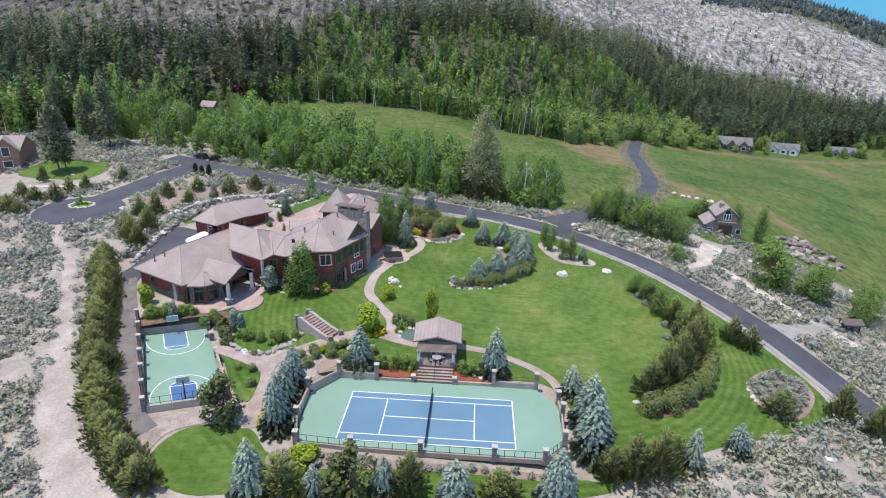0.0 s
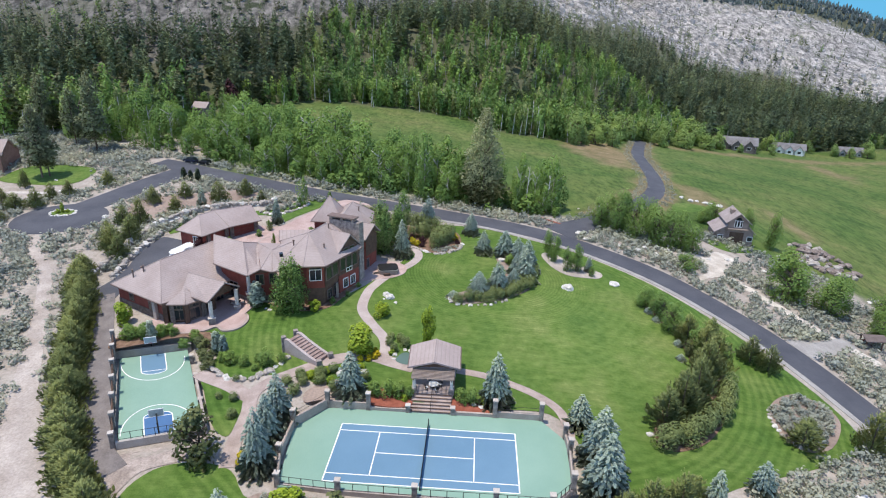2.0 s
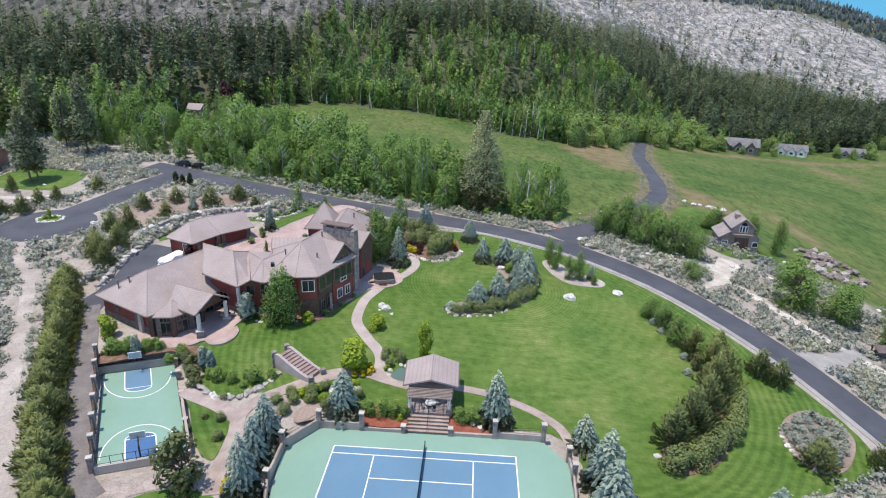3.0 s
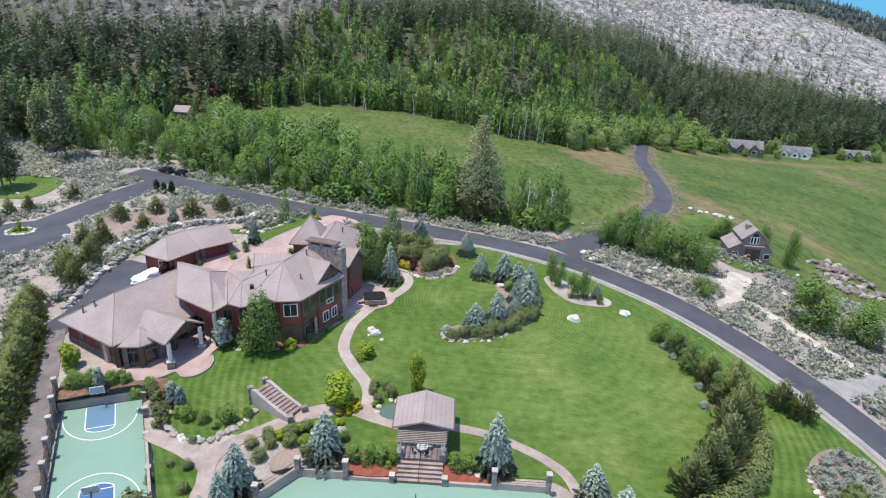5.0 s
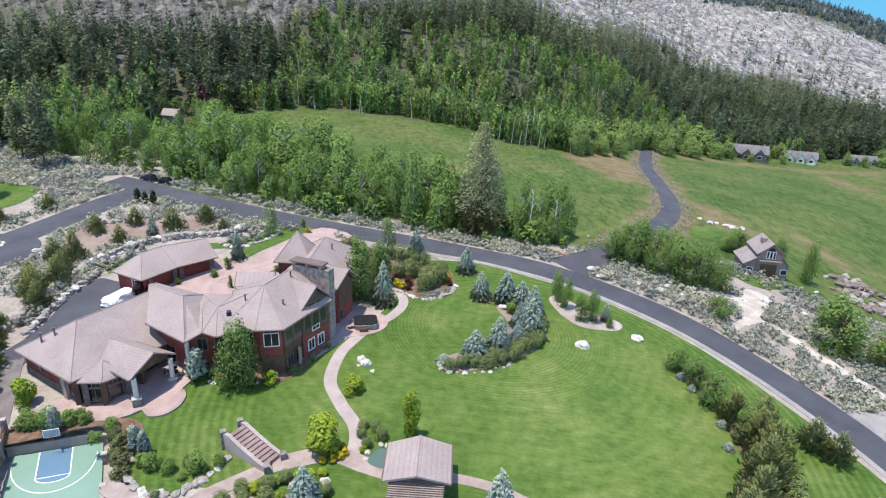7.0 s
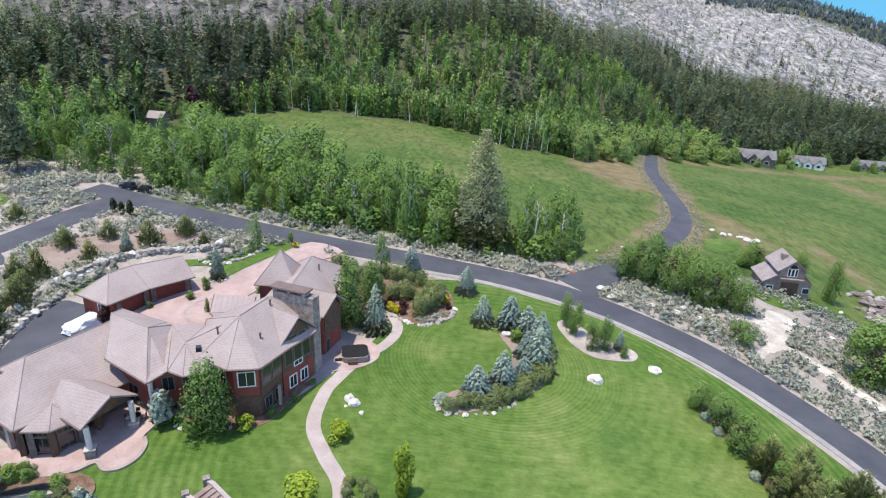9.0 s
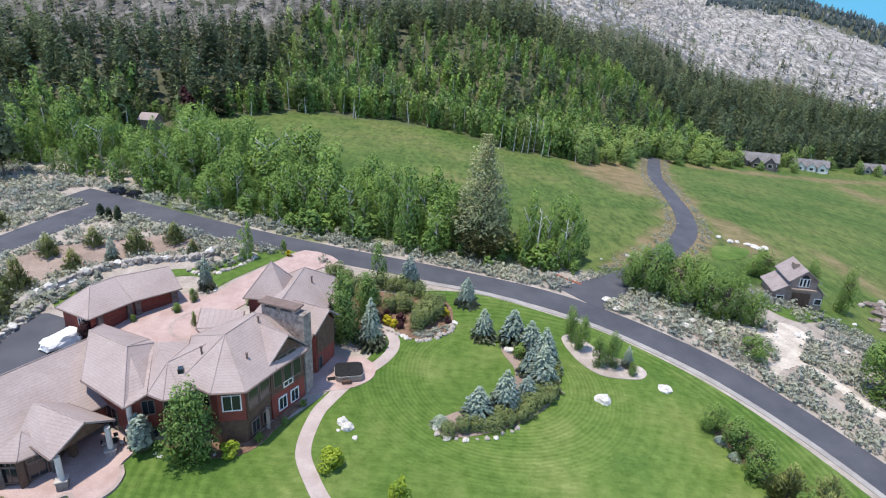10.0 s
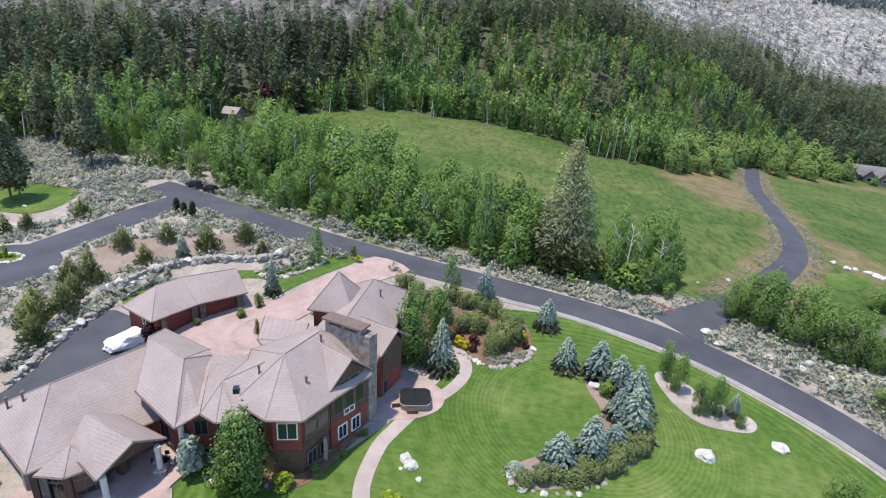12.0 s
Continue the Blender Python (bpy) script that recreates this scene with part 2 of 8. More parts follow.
def roof_material():
    """Flat concrete tiles: overlapping courses up the slope, weathered from tile to tile."""
    m, nt, b = nodes_of("roof_tile")
    tc = nt.nodes.new("ShaderNodeTexCoord")
    w = nt.nodes.new("ShaderNodeTexWave")
    w.wave_type, w.bands_direction, w.wave_profile = "BANDS", "Z", "SAW"
    w.inputs["Scale"].default_value = 1.55
    w.inputs["Distortion"].default_value = 0.0
    nt.links.new(tc.outputs["Object"], w.inputs["Vector"])
    big = noise_node(nt, 0.22, 4)
    fine = noise_node(nt, 3.5, 4, 0.7)
    c = ramp_node(nt, big.outputs["Fac"], [(0.35, (0.312, 0.250, 0.234)), (0.65, (0.362, 0.298, 0.282))]).outputs["Color"]
    g = ramp_node(nt, fine.outputs["Fac"], [(0.3, (0.86, 0.86, 0.86)), (0.7, (1.1, 1.1, 1.1))]).outputs["Color"]
    l = ramp_node(nt, w.outputs["Fac"], [(0.0, (0.84, 0.835, 0.83)), (0.3, (1.0, 1.0, 1.0)), (1.0, (1.04, 1.04, 1.04))]).outputs["Color"]
    c = mix_node(nt, 1.0, c, g, "MULTIPLY")
    c = mix_node(nt, 1.0, c, l, "MULTIPLY")
    nt.links.new(c, b.inputs["Base Color"])
    b.inputs["Roughness"].default_value = 0.8
    b.inputs["Specular IOR Level"].default_value = 0.3
    bump_node(nt, b, w.outputs["Fac"], 0.3, 0.02)
    return m


LAWN = lawn_material()
GROUND = ground_material()
ROOF = roof_material()
ASPHALT = surface("asphalt", (0.062, 0.064, 0.078), (0.088, 0.09, 0.105), 0.15, 14, 0.9, 0.2, 0.01)
CONCRETE = surface("concrete", (0.42, 0.37, 0.33), (0.52, 0.47, 0.43), 0.3, 9, 0.9, 0.2, 0.01)
TRACKSAND = surface("pinkish_beige_track", (0.32, 0.272, 0.242), (0.455, 0.398, 0.362), 0.2, 3, 0.95, 0.5, 0.05)
PATHTONE = surface("greyish_pink_path", (0.36, 0.295, 0.275), (0.45, 0.38, 0.36), 0.4, 8, 0.85, 0.2, 0.01)
KERB = surface("grey_kerb_concrete", (0.28, 0.26, 0.245), (0.37, 0.35, 0.33), 0.3, 6, 0.9, 0.3, 0.01)
DARKROCK = surface("brown_grey_rock", (0.13, 0.10, 0.088), (0.31, 0.258, 0.232), 0.6, 4, 0.9, 0.8, 0.08)
PINK = surface("pink_stamped_concrete", (0.37, 0.262, 0.238), (0.47, 0.352, 0.328), 0.4, 8, 0.85, 0.2, 0.01)
PAVER = surface("taupe_pavers", (0.30, 0.235, 0.21), (0.42, 0.34, 0.31), 0.5, 9, 0.9, 0.3, 0.01)
REDWALL = surface("red_stucco", (0.20, 0.050, 0.036), (0.27, 0.075, 0.055), 0.6, 14, 0.85, 0.3, 0.01)
BROWN = surface("brown_timber", (0.085, 0.05, 0.035), (0.14, 0.085, 0.06), 1.5, 18, 0.7, 0.3, 0.01)
TRIM = surface("taupe_trim", (0.26, 0.20, 0.165), (0.34, 0.27, 0.23), 1.0, 15, 0.7, 0.2, 0.005)
GUTTER = surface("dark_fascia", (0.15, 0.105, 0.09), (0.2, 0.145, 0.125), 1.0, 12, 0.6, 0.1, 0.005)
STONE = surface("stacked_fieldstone", (0.17, 0.14, 0.125), (0.36, 0.31, 0.28), 1.6, 5, 0.9, 0.8, 0.05)
DARKSTONE = surface("brown_grey_stone", (0.095, 0.078, 0.070), (0.22, 0.185, 0.165), 1.6, 5, 0.9, 0.8, 0.05)
GRANITE = surface("pale_granite", (0.46, 0.43, 0.39), (0.68, 0.65, 0.61), 0.8, 6, 0.9, 0.6, 0.05)
FIELDROCK = surface("tan_grey_granite", (0.27, 0.235, 0.205), (0.47, 0.43, 0.39), 0.8, 5, 0.9, 0.7, 0.06)
DRYGRASS = surface("dry_brown_grass", (0.17, 0.15, 0.065), (0.29, 0.215, 0.125), 0.08, 1.5, 0.95, 0.5, 0.08)
TANWALL = surface("tan_retaining_wall", (0.33, 0.27, 0.235), (0.43, 0.365, 0.325), 0.5, 10, 0.9, 0.3, 0.01)
WHITE = surface("white_paint", (0.72, 0.71, 0.69), (0.8, 0.79, 0.77), 0.8, 12, 0.7, 0.1, 0.004, speck=0.08)
CREAM = surface("cream_column", (0.55, 0.51, 0.46), (0.66, 0.62, 0.57), 0.8, 12, 0.75, 0.1, 0.004, speck=0.1)
COURT_G = surface("green_court_paint", (0.195, 0.318, 0.252), (0.225, 0.348, 0.280), 0.12, 6, 0.85, 0.1, 0.003, speck=0.08)
COURT_B = surface("blue_court_paint", (0.112, 0.205, 0.295), (0.130, 0.230, 0.325), 0.12, 6, 0.85, 0.1, 0.003, speck=0.08)
COURT_D = surface("deep_blue_court_paint", (0.06, 0.13, 0.27), (0.075, 0.16, 0.31), 0.2, 6, 0.85, 0.1, 0.003, speck=0.08)
LINE = surface("court_line_paint", (0.74, 0.75, 0.76), (0.82, 0.82, 0.82), 0.5, 8, 0.8, 0.05, 0.002, speck=0.06)
BLACK = surface("black_metal", (0.012, 0.012, 0.013), (0.025, 0.025, 0.026), 2.0, 20, 0.5, 0.05, 0.002)
MULCH = surface("bark_mulch", (0.13, 0.075, 0.05), (0.25, 0.16, 0.11), 1.2, 8, 0.95, 0.8, 0.05)
REDMULCH = surface("red_mulch", (0.22, 0.065, 0.04), (0.30, 0.10, 0.065), 1.2, 8, 0.95, 0.8, 0.05)
DIRT = surface("brown_bare_soil", (0.235, 0.175, 0.145), (0.325, 0.25, 0.21), 0.15, 3, 0.95, 0.5, 0.05)
SAND = surface("pale_sandy_track", (0.43, 0.375, 0.32), (0.62, 0.565, 0.50), 0.25, 3, 0.95, 0.4, 0.05)
GLASS = glass_dark("window_glass")
BARK = surface("tree_bark", (0.10, 0.075, 0.055), (0.17, 0.13, 0.10), 1.5, 12, 0.95, 0.6, 0.03)
PALEBARK = surface("white_aspen_bark", (0.42, 0.41, 0.37), (0.62, 0.6, 0.55), 1.0, 6, 0.9, 0.3, 0.02)
BARNWOOD = surface("weathered_barn_wood", (0.22, 0.165, 0.142), (0.33, 0.262, 0.23), 0.8, 9, 0.9, 0.5, 0.02)
PONDEROSA = leafy("ponderosa_needles", (0.33, 0.36, 0.222), (0.44, 0.47, 0.30), 0.1, through=0.4)
SPRUCE = leafy("blue_spruce_needles", (0.28, 0.355, 0.305), (0.49, 0.572, 0.515), 0.15, through=0.3)
PINE = leafy("pine_needles", (0.205, 0.245, 0.090), (0.315, 0.358, 0.148), 0.06, through=0.38)
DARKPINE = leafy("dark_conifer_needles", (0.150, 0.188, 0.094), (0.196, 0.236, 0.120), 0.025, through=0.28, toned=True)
ASPEN = leafy("aspen_leaves", (0.170, 0.284, 0.075), (0.236, 0.366, 0.107), 0.05, through=0.38)
WILLOW = leafy("bright_willow_leaves", (0.245, 0.36, 0.11), (0.34, 0.455, 0.165), 0.08, through=0.38)
SHRUB = leafy("shrub_leaves", (0.130, 0.225, 0.050), (0.270, 0.390, 0.110), 0.2)
BRIGHT = leafy("yellow_green_leaves", (0.20, 0.30, 0.03), (0.42, 0.52, 0.06), 0.2)
GOLD = leafy("golden_shrub_leaves", (0.46, 0.385, 0.018), (0.70, 0.58, 0.04), 0.3)
PLUM = leafy("burgundy_leaves", (0.040, 0.014, 0.018), (0.085, 0.028, 0.034), 0.3, through=0.2)
OLIVE = leafy("olive_brown_leaves", (0.105, 0.130, 0.052), (0.215, 0.240, 0.110), 0.25)
SAGE = leafy("sagebrush_leaves", (0.295, 0.318, 0.292), (0.43, 0.455, 0.42), 0.12, 0.8, 0.35)


# --- building helpers ---
class Shape:
    """Collects vertices and faces of one mesh."""

    def __init__(self):
        self.v, self.f = [], []

    def add(self, pts, faces):
        n = len(self.v)
        self.v += [tuple(p) for p in pts]
        self.f += [tuple(i + n for i in f) for f in faces]
        return self

    def prism(self, poly, z0, z1):
        """An upright prism; z0 and z1 may be numbers or lists."""
        n = len(poly)
        lo = z0 if isinstance(z0, (list, tuple)) else [z0] * n
        hi = z1 if isinstance(z1, (list, tuple)) else [z1] * n
        area = sum(poly[i][0] * poly[(i + 1) % n][1] - poly[(i + 1) % n][0] * poly[i][1] for i in range(n))
        order = list(range(n)) if area > 0 else list(range(n))[::-1]
        pts = [(poly[i][0], poly[i][1], lo[i]) for i in order] + [(poly[i][0], poly[i][1], hi[i]) for i in order]
        faces = [tuple(range(n))[::-1], tuple(range(n, 2 * n))]
        faces += [(i, (i + 1) % n, n + (i + 1) % n, n + i) for i in range(n)]
        return self.add(pts, faces)

    def box(self, cx, cy, cz, sx, sy, sz, turn=0.0):
        """A box by its centre, sizes and turn in degrees."""
        c, s = math.cos(radians(turn)), math.sin(radians(turn))
        poly = [(cx + c * x - s * y, cy + s * x + c * y) for x, y in ((-sx / 2, -sy / 2), (sx / 2, -sy / 2), (sx / 2, sy / 2), (-sx / 2, sy / 2))]
        return self.prism(poly, cz - sz / 2, cz + sz / 2)

    def tube(self, a, b, r0, r1=None, n=8):
        a, b = Vector(a), Vector(b)
        r1 = r0 if r1 is None else r1
        d = (b - a).normalized()
        u = d.orthogonal().normalized()
        w = d.cross(u)
        ring = [u * math.cos(2 * math.pi * i / n) + w * math.sin(2 * math.pi * i / n) for i in range(n)]
        pts = [a + q * r0 for q in ring] + [b + q * r1 for q in ring]
        faces = [(i, (i + 1) % n, n + (i + 1) % n, n + i) for i in range(n)] + [tuple(range(n))[::-1], tuple(range(n, 2 * n))]
        return self.add(pts, faces)

    def slab(self, pts, faces, thick):
        """A sheet of faces given thickness straight down, closed at its rim."""
        n = len(pts)
        low = [(p[0], p[1], p[2] - thick) for p in pts]
        edges = {}
        for f in faces:
            for a, b in zip(f, f[1:] + f[:1]):
                edges[(a, b)] = 1
        out = list(faces) + [tuple(i + n for i in f[::-1]) for f in faces]
        out += [(b, a, a + n, b + n) for (a, b) in edges if (b, a) not in edges]
        return self.add(list(pts) + low, out)

    def mesh(self, name, material, smooth=False):
        me = bpy.data.meshes.new(name)
        me.from_pydata(self.v, [], self.f)
        me.materials.append(material)
        if smooth:
            me.polygons.foreach_set("use_smooth", [True] * len(me.polygons))
        me.update()
        return me


def thing(name, shape, material, label, category, group="", kind="", smooth=False, at=None):
    ob = new(name, shape.mesh(name, material, smooth) if shape else None)
    if at is not None:
        ob.matrix_world = at
    return tagged(ob, label, category, group, kind)


def part(name, shape, material, parent, label="", smooth=False):
    ob = new(name, shape if isinstance(shape, bpy.types.Mesh) else shape.mesh(name, material, smooth))
    ob.parent = parent
    return tagged(ob, label)


def smoothstep(a, b, x):
    t = min(max((x - a) / (b - a), 0.0), 1.0)
    return t * t * (3 - 2 * t)


# --- the lie of the land ---
LAND = (-0.204, -3.489, 6.613, -9.943, -6.055, 1.709, -1.670, 5.462, 2.983, -2.727, -0.079, 0.850, -0.727, -0.872, 0.628)


def slope(x, y):
    """The natural slope of the estate and the meadow."""
    y = min(max(y, -60), 360)
    x = min(max(x, -110 - 0.35 * max(y, 0)), 95 + 0.45 * max(y, 0)) / 100
    y /= 100
    basis = (1, x, y, x * x, x * y, y * y, x ** 3, x * x * y, x * y * y, y ** 3, x ** 4, x ** 3 * y, x * x * y * y, x * y ** 3, y ** 4)
    return sum(a * b for a, b in zip(LAND, basis))


FOREST_EDGE = ((-400, 120), (-190, 125), (-140, 150), (-116, 178), (-91, 221), (-72, 240), (-35, 253), (2, 250), (21, 232), (48, 234), (90, 285), (140, 325), (215, 372), (270, 395), (400, 430), (900, 520))


def forest_line(x):
    for (x0, y0), (x1, y1) in zip(FOREST_EDGE, FOREST_EDGE[1:]):
        if x <= x1:
            return y0 + (y1 - y0) * (x - x0) / (x1 - x0)
    return FOREST_EDGE[-1][1]


def hill(x, y):
    """What the mountain adds to the slope behind the meadow."""
    d = y - forest_line(min(max(x, -390), 890))
    if d <= 0:
        return 0.0
    side = smoothstep(420, 60, x)
    rise = (0.05 + 0.17 * side) * d * smoothstep(0, 120, d)
    west = smoothstep(30, -80, x)
    rise += west * ((0.10 * d + 0.30 * max(d - 240, 0)) * smoothstep(0, 80, d) - rise)
    far = max(d - 330, 0) * (1 - west)
    rise += far * (0.10 + 0.05 * side)
    rise *= 1 + 0.12 * noise.noise((x * 0.004, y * 0.004, 0.5))
    rise += 8 * smoothstep(150, 500, d) * noise.noise((x * 0.012, y * 0.012, 2.0)) * (0.4 + 0.6 * side)
    rise += 26 * smoothstep(400, 900, d) * noise.fractal((x * 0.006, y * 0.006, 5.0), 1.0, 2.0, 5)
    # the granite ridge drops towards the valley, and a wooded range shows behind it
    if d > 200:
        q = x / (y + 45)
        near = 0.045 - 0.33 * (q - 0.50) if q > 0.50 else 0.045 + 0.25 * (0.50 - q)
        back = 0.066 - 0.27 * (q - 0.50) if q > 0.50 else 0.066 + 0.30 * (0.50 - q)
        crest = 51 + (y + 45) * (near + (back - near) * smoothstep(1750, 2150, y)) - slope(x, y)
        crest += 14 * noise.fractal((x * 0.008, y * 0.008, 8.0), 1.0, 2.0, 4) * smoothstep(300, 900, y)
        rise = min(rise, max(crest, 0.0))
    return rise


def steepened(x, y):
    """The granite face on the valley side: its far slopes are drawn nearer, so that it rises as a steep wall."""
    d = y - forest_line(min(max(x, -390), 890)) - 200
    q = x / (y + 45) if y > 0 else 0.0
    if d <= 0 or q <= 0.1:
        return x, y
    far = y + 2.0 * d * smoothstep(0.1, 0.32, q)
    return q * (far + 45), far


def land(x, y):
    a, b = steepened(x, y)
    z = slope(a, b) + hill(a, b)
    return z if b == y else 51 + (z - 51) * (y + 45) / (b + 45)


def inside(poly, x, y):
    hit = False
    for (x0, y0), (x1, y1) in zip(poly, poly[1:] + poly[:1]):
        if (y0 > y) != (y1 > y) and x < x0 + (x1 - x0) * (y - y0) / (y1 - y0):
            hit = not hit
    return hit


def curve_points(pts, steps=6, closed=False):
    """A smooth line through some points (Catmull-Rom)."""
    out, n = [], len(pts)
    for i in range(n if closed else n - 1):
        p = [Vector(pts[(i + k) % n] if closed else pts[min(max(i + k, 0), n - 1)]) for k in (-1, 0, 1, 2)]
        for s in range(steps):
            t = s / steps
            q = 0.5 * (2 * p[1] + (p[2] - p[0]) * t + (2 * p[0] - 5 * p[1] + 4 * p[2] - p[3]) * t * t + (3 * p[1] - p[0] - 3 * p[2] + p[3]) * t ** 3)
            out.append(tuple(q))
    if not closed:
        out.append(tuple(pts[-1]))
    return out


def drape(name, poly, lift, material, label, category, size=3.0, kind="structure", height=land, thick=0.0):
    """A sheet that follows the ground inside an outline."""
    bm = bmesh.new()
    face = bm.faces.new([bm.verts.new((x, y, 0)) for x, y in poly])
    if face.normal.z < 0 or sum(a[0] * b[1] - b[0] * a[1] for a, b in zip(poly, poly[1:] + poly[:1])) < 0:
        face.normal_flip()
    bm.normal_update()
    bmesh.ops.triangulate(bm, faces=bm.faces[:])
    for _ in range(7):
        long = [e for e in bm.edges if e.calc_length() > size]
        if not long:
            break
        bmesh.ops.subdivide_edges(bm, edges=long, cuts=1)
        bmesh.ops.triangulate(bm, faces=[f for f in bm.faces if len(f.verts) > 3])
    for v in bm.verts:
        v.co.z = height(v.co.x, v.co.y) + lift
    if thick:
        rim = bmesh.ops.extrude_edge_only(bm, edges=[e for e in bm.edges if e.is_boundary])["geom"]
        for v in rim:
            if isinstance(v, bmesh.types.BMVert):
                v.co.z -= thick
    bmesh.ops.recalc_face_normals(bm, faces=bm.faces[:])
    me = bpy.data.meshes.new(name)
    bm.to_mesh(me)
    bm.free()
    me.materials.append(material)
    return tagged(new(name, me), label, category, "", kind)


def ribbon(name, line, width, lift, material, label, category, height=land, thick=0.06, across=4, kind="structure"):
    """A road or path of some width along a line."""
    s = Shape()
    pts = [Vector(p) for p in line]
    rows = []
    for i, p in enumerate(pts):
        d = (pts[min(i + 1, len(pts) - 1)] - pts[max(i - 1, 0)]).normalized()
        nrm = Vector((-d.y, d.x))
        w = width[i] if isinstance(width, (list, tuple)) else width
        row = []
        for k in range(across + 1):
            q = p + nrm * w * (0.5 - k / across)
            row.append((q.x, q.y, height(q.x, q.y) + lift))
        rows.append(row)
    n = across + 1
    flat = [q for r in rows for q in r]
    faces = [(i * n + k, i * n + k + 1, (i + 1) * n + k + 1, (i + 1) * n + k) for i in range(len(rows) - 1) for k in range(across)]
    s.slab(flat, faces, thick + lift)
    return thing(name, s, material, label, category, kind=kind)


# --- ground, one sheet out to the mountains ---
COURT = [(-16.9, -6.9), (15.6, -6.9), (18.3, -4.0), (18.6, 4.7), (15.6, 8.9), (-14.9, 8.9), (-18.3, 4.0)]
HOOP = [(-52.0, 19.0), (-42.4, 22.8), (-30.0, 2.4), (-39.8, -1.4)]
HOOP_Z = -0.4


def near_edge(poly, x, y):
    """Distance outside an outline (0 inside)."""
    if inside(poly, x, y):
        return 0.0
    best = 1e9
    for (x0, y0), (x1, y1) in zip(poly, poly[1:] + poly[:1]):
        dx, dy = x1 - x0, y1 - y0
        t = min(max(((x - x0) * dx + (y - y0) * dy) / (dx * dx + dy * dy), 0), 1)
        best = min(best, math.hypot(x - x0 - t * dx, y - y0 - t * dy))
    return best


def ground_height(x, y):
    """The land with the two court pads cut into it."""
    z = land(x, y)
    if -60 < x < 30 and -14 < y < 32:
        d = near_edge(COURT, x, y)
        if d < 2.5:
            z += (min(z, -0.35) - z) * smoothstep(2.5, 1.2, d)
        d = near_edge(HOOP, x, y)
        if d < 2.5:
            z += (min(z, HOOP_Z - 0.35) - z) * smoothstep(2.5, 1.2, d)
    return z


def spaced(lo, hi, a, b, step, grow):
    out = [lo]
    while out[-1] < hi:
        out.append(out[-1] + step)
    s = step
    while out[-1] < b:
        s *= grow
        out.append(out[-1] + s)
    s, low = step, [lo]
    while low[-1] > a:
        s *= grow
        low.append(low[-1] - s)
    return low[:0:-1] + out


SIDE_ROAD = curve_points([(27, 85), (36, 95), (47, 109), (66, 138.5), (75, 165), (80.5, 201), (85.3, 233), (98, 278), (108, 310), (125, 345)], 6)
DRY_STRIP = [(118, 292), (150, 306), (190, 322), (250, 340), (300, 352)]


def dry_patch(x, y):
    """How brown the meadow grass is: along the lane, left of its bend and before the far houses."""
    if not 105 < y < 380 or not 20 < x < 330:
        return 0.0
    n = noise.noise((x * 0.06, y * 0.06, 11)) + 0.6 * noise.noise((x * 0.2, y * 0.2, 12))
    lane = min(math.hypot(x - a, y - b) for a, b in SIDE_ROAD)
    v = smoothstep(11, 5, lane + 5 * n)
    v = max(v, smoothstep(1.25, 0.6, math.hypot((x - 63) / 17, (y - 226) / 40) + 0.4 * n))
    v = max(v, 0.8 * smoothstep(1.2, 0.6, math.hypot((x - 88) / 9, (y - 150) / 22) + 0.5 * n))
    v = max(v, 0.8 * smoothstep(1.2, 0.6, math.hypot((x - 216) / 9, (y - 293) / 26) + 0.5 * n), 0.7 * smoothstep(1.2, 0.6, math.hypot((x - 115) / 5, (y - 140) / 14) + 0.5 * n))
    strip = min(abs(y - (b0 + (b1 - b0) * (x - a0) / (a1 - a0))) if a0 <= x <= a1 else 99 for (a0, b0), (a1, b1) in zip(DRY_STRIP, DRY_STRIP[1:]))
    return max(v, 0.8 * smoothstep(9, 3, strip + 6 * n))


def ground_sheet():
    xs = spaced(-75, 80, -2400, 2600, 1.5, 1.035)
    ys = spaced(-25, 110, -400, 3600, 1.5, 1.022)
    nx, ny = len(xs), len(ys)
    pts, cover = [], []
    for y in ys:
        for x in xs:
            pts.append((x, y, ground_height(x, y)))
            d = y - forest_line(min(max(x, -390), 890))
            wob = 9 * noise.noise((x * 0.05, y * 0.05, 0)) + 4 * noise.noise((x * 0.2, y * 0.2, 4))
            start = 101 if x < 30 else 97 + (x - 30) * 0.2 if x < 75 else 106 - (x - 75) * 0.75
            grass = smoothstep(-4, 5, y - max(start, 48) + wob)
            if x < -62:
                grass *= max(smoothstep(-95, -62, x), smoothstep(135, 155, y))
            wood = smoothstep(-8, 10, d + wob)
            edge = 250 - 100 * smoothstep(340, 450, x) - 145 * smoothstep(10, -70, x)
            rock = smoothstep(edge, edge + 60, d + 3 * wob + 60 * noise.noise((x * 0.01, y * 0.01, 9)))
            rock *= 1 - smoothstep(1750, 1900, steepened(x, y)[1]) * smoothstep(0.36, 0.44, x / (abs(y) + 45))
            cover += [grass, wood, rock, dry_patch(x, y)]
    faces = [(j * nx + i, j * nx + i + 1, (j + 1) * nx + i + 1, (j + 1) * nx + i) for j in range(ny - 1) for i in range(nx - 1)]
    s = Shape()
    s.v, s.f = pts, faces
    me = s.mesh("ground", GROUND, True)
    me.color_attributes.new("cover", "FLOAT_COLOR", "POINT").data.foreach_set("color", cover)
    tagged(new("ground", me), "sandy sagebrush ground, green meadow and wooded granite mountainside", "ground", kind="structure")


ground_sheet()

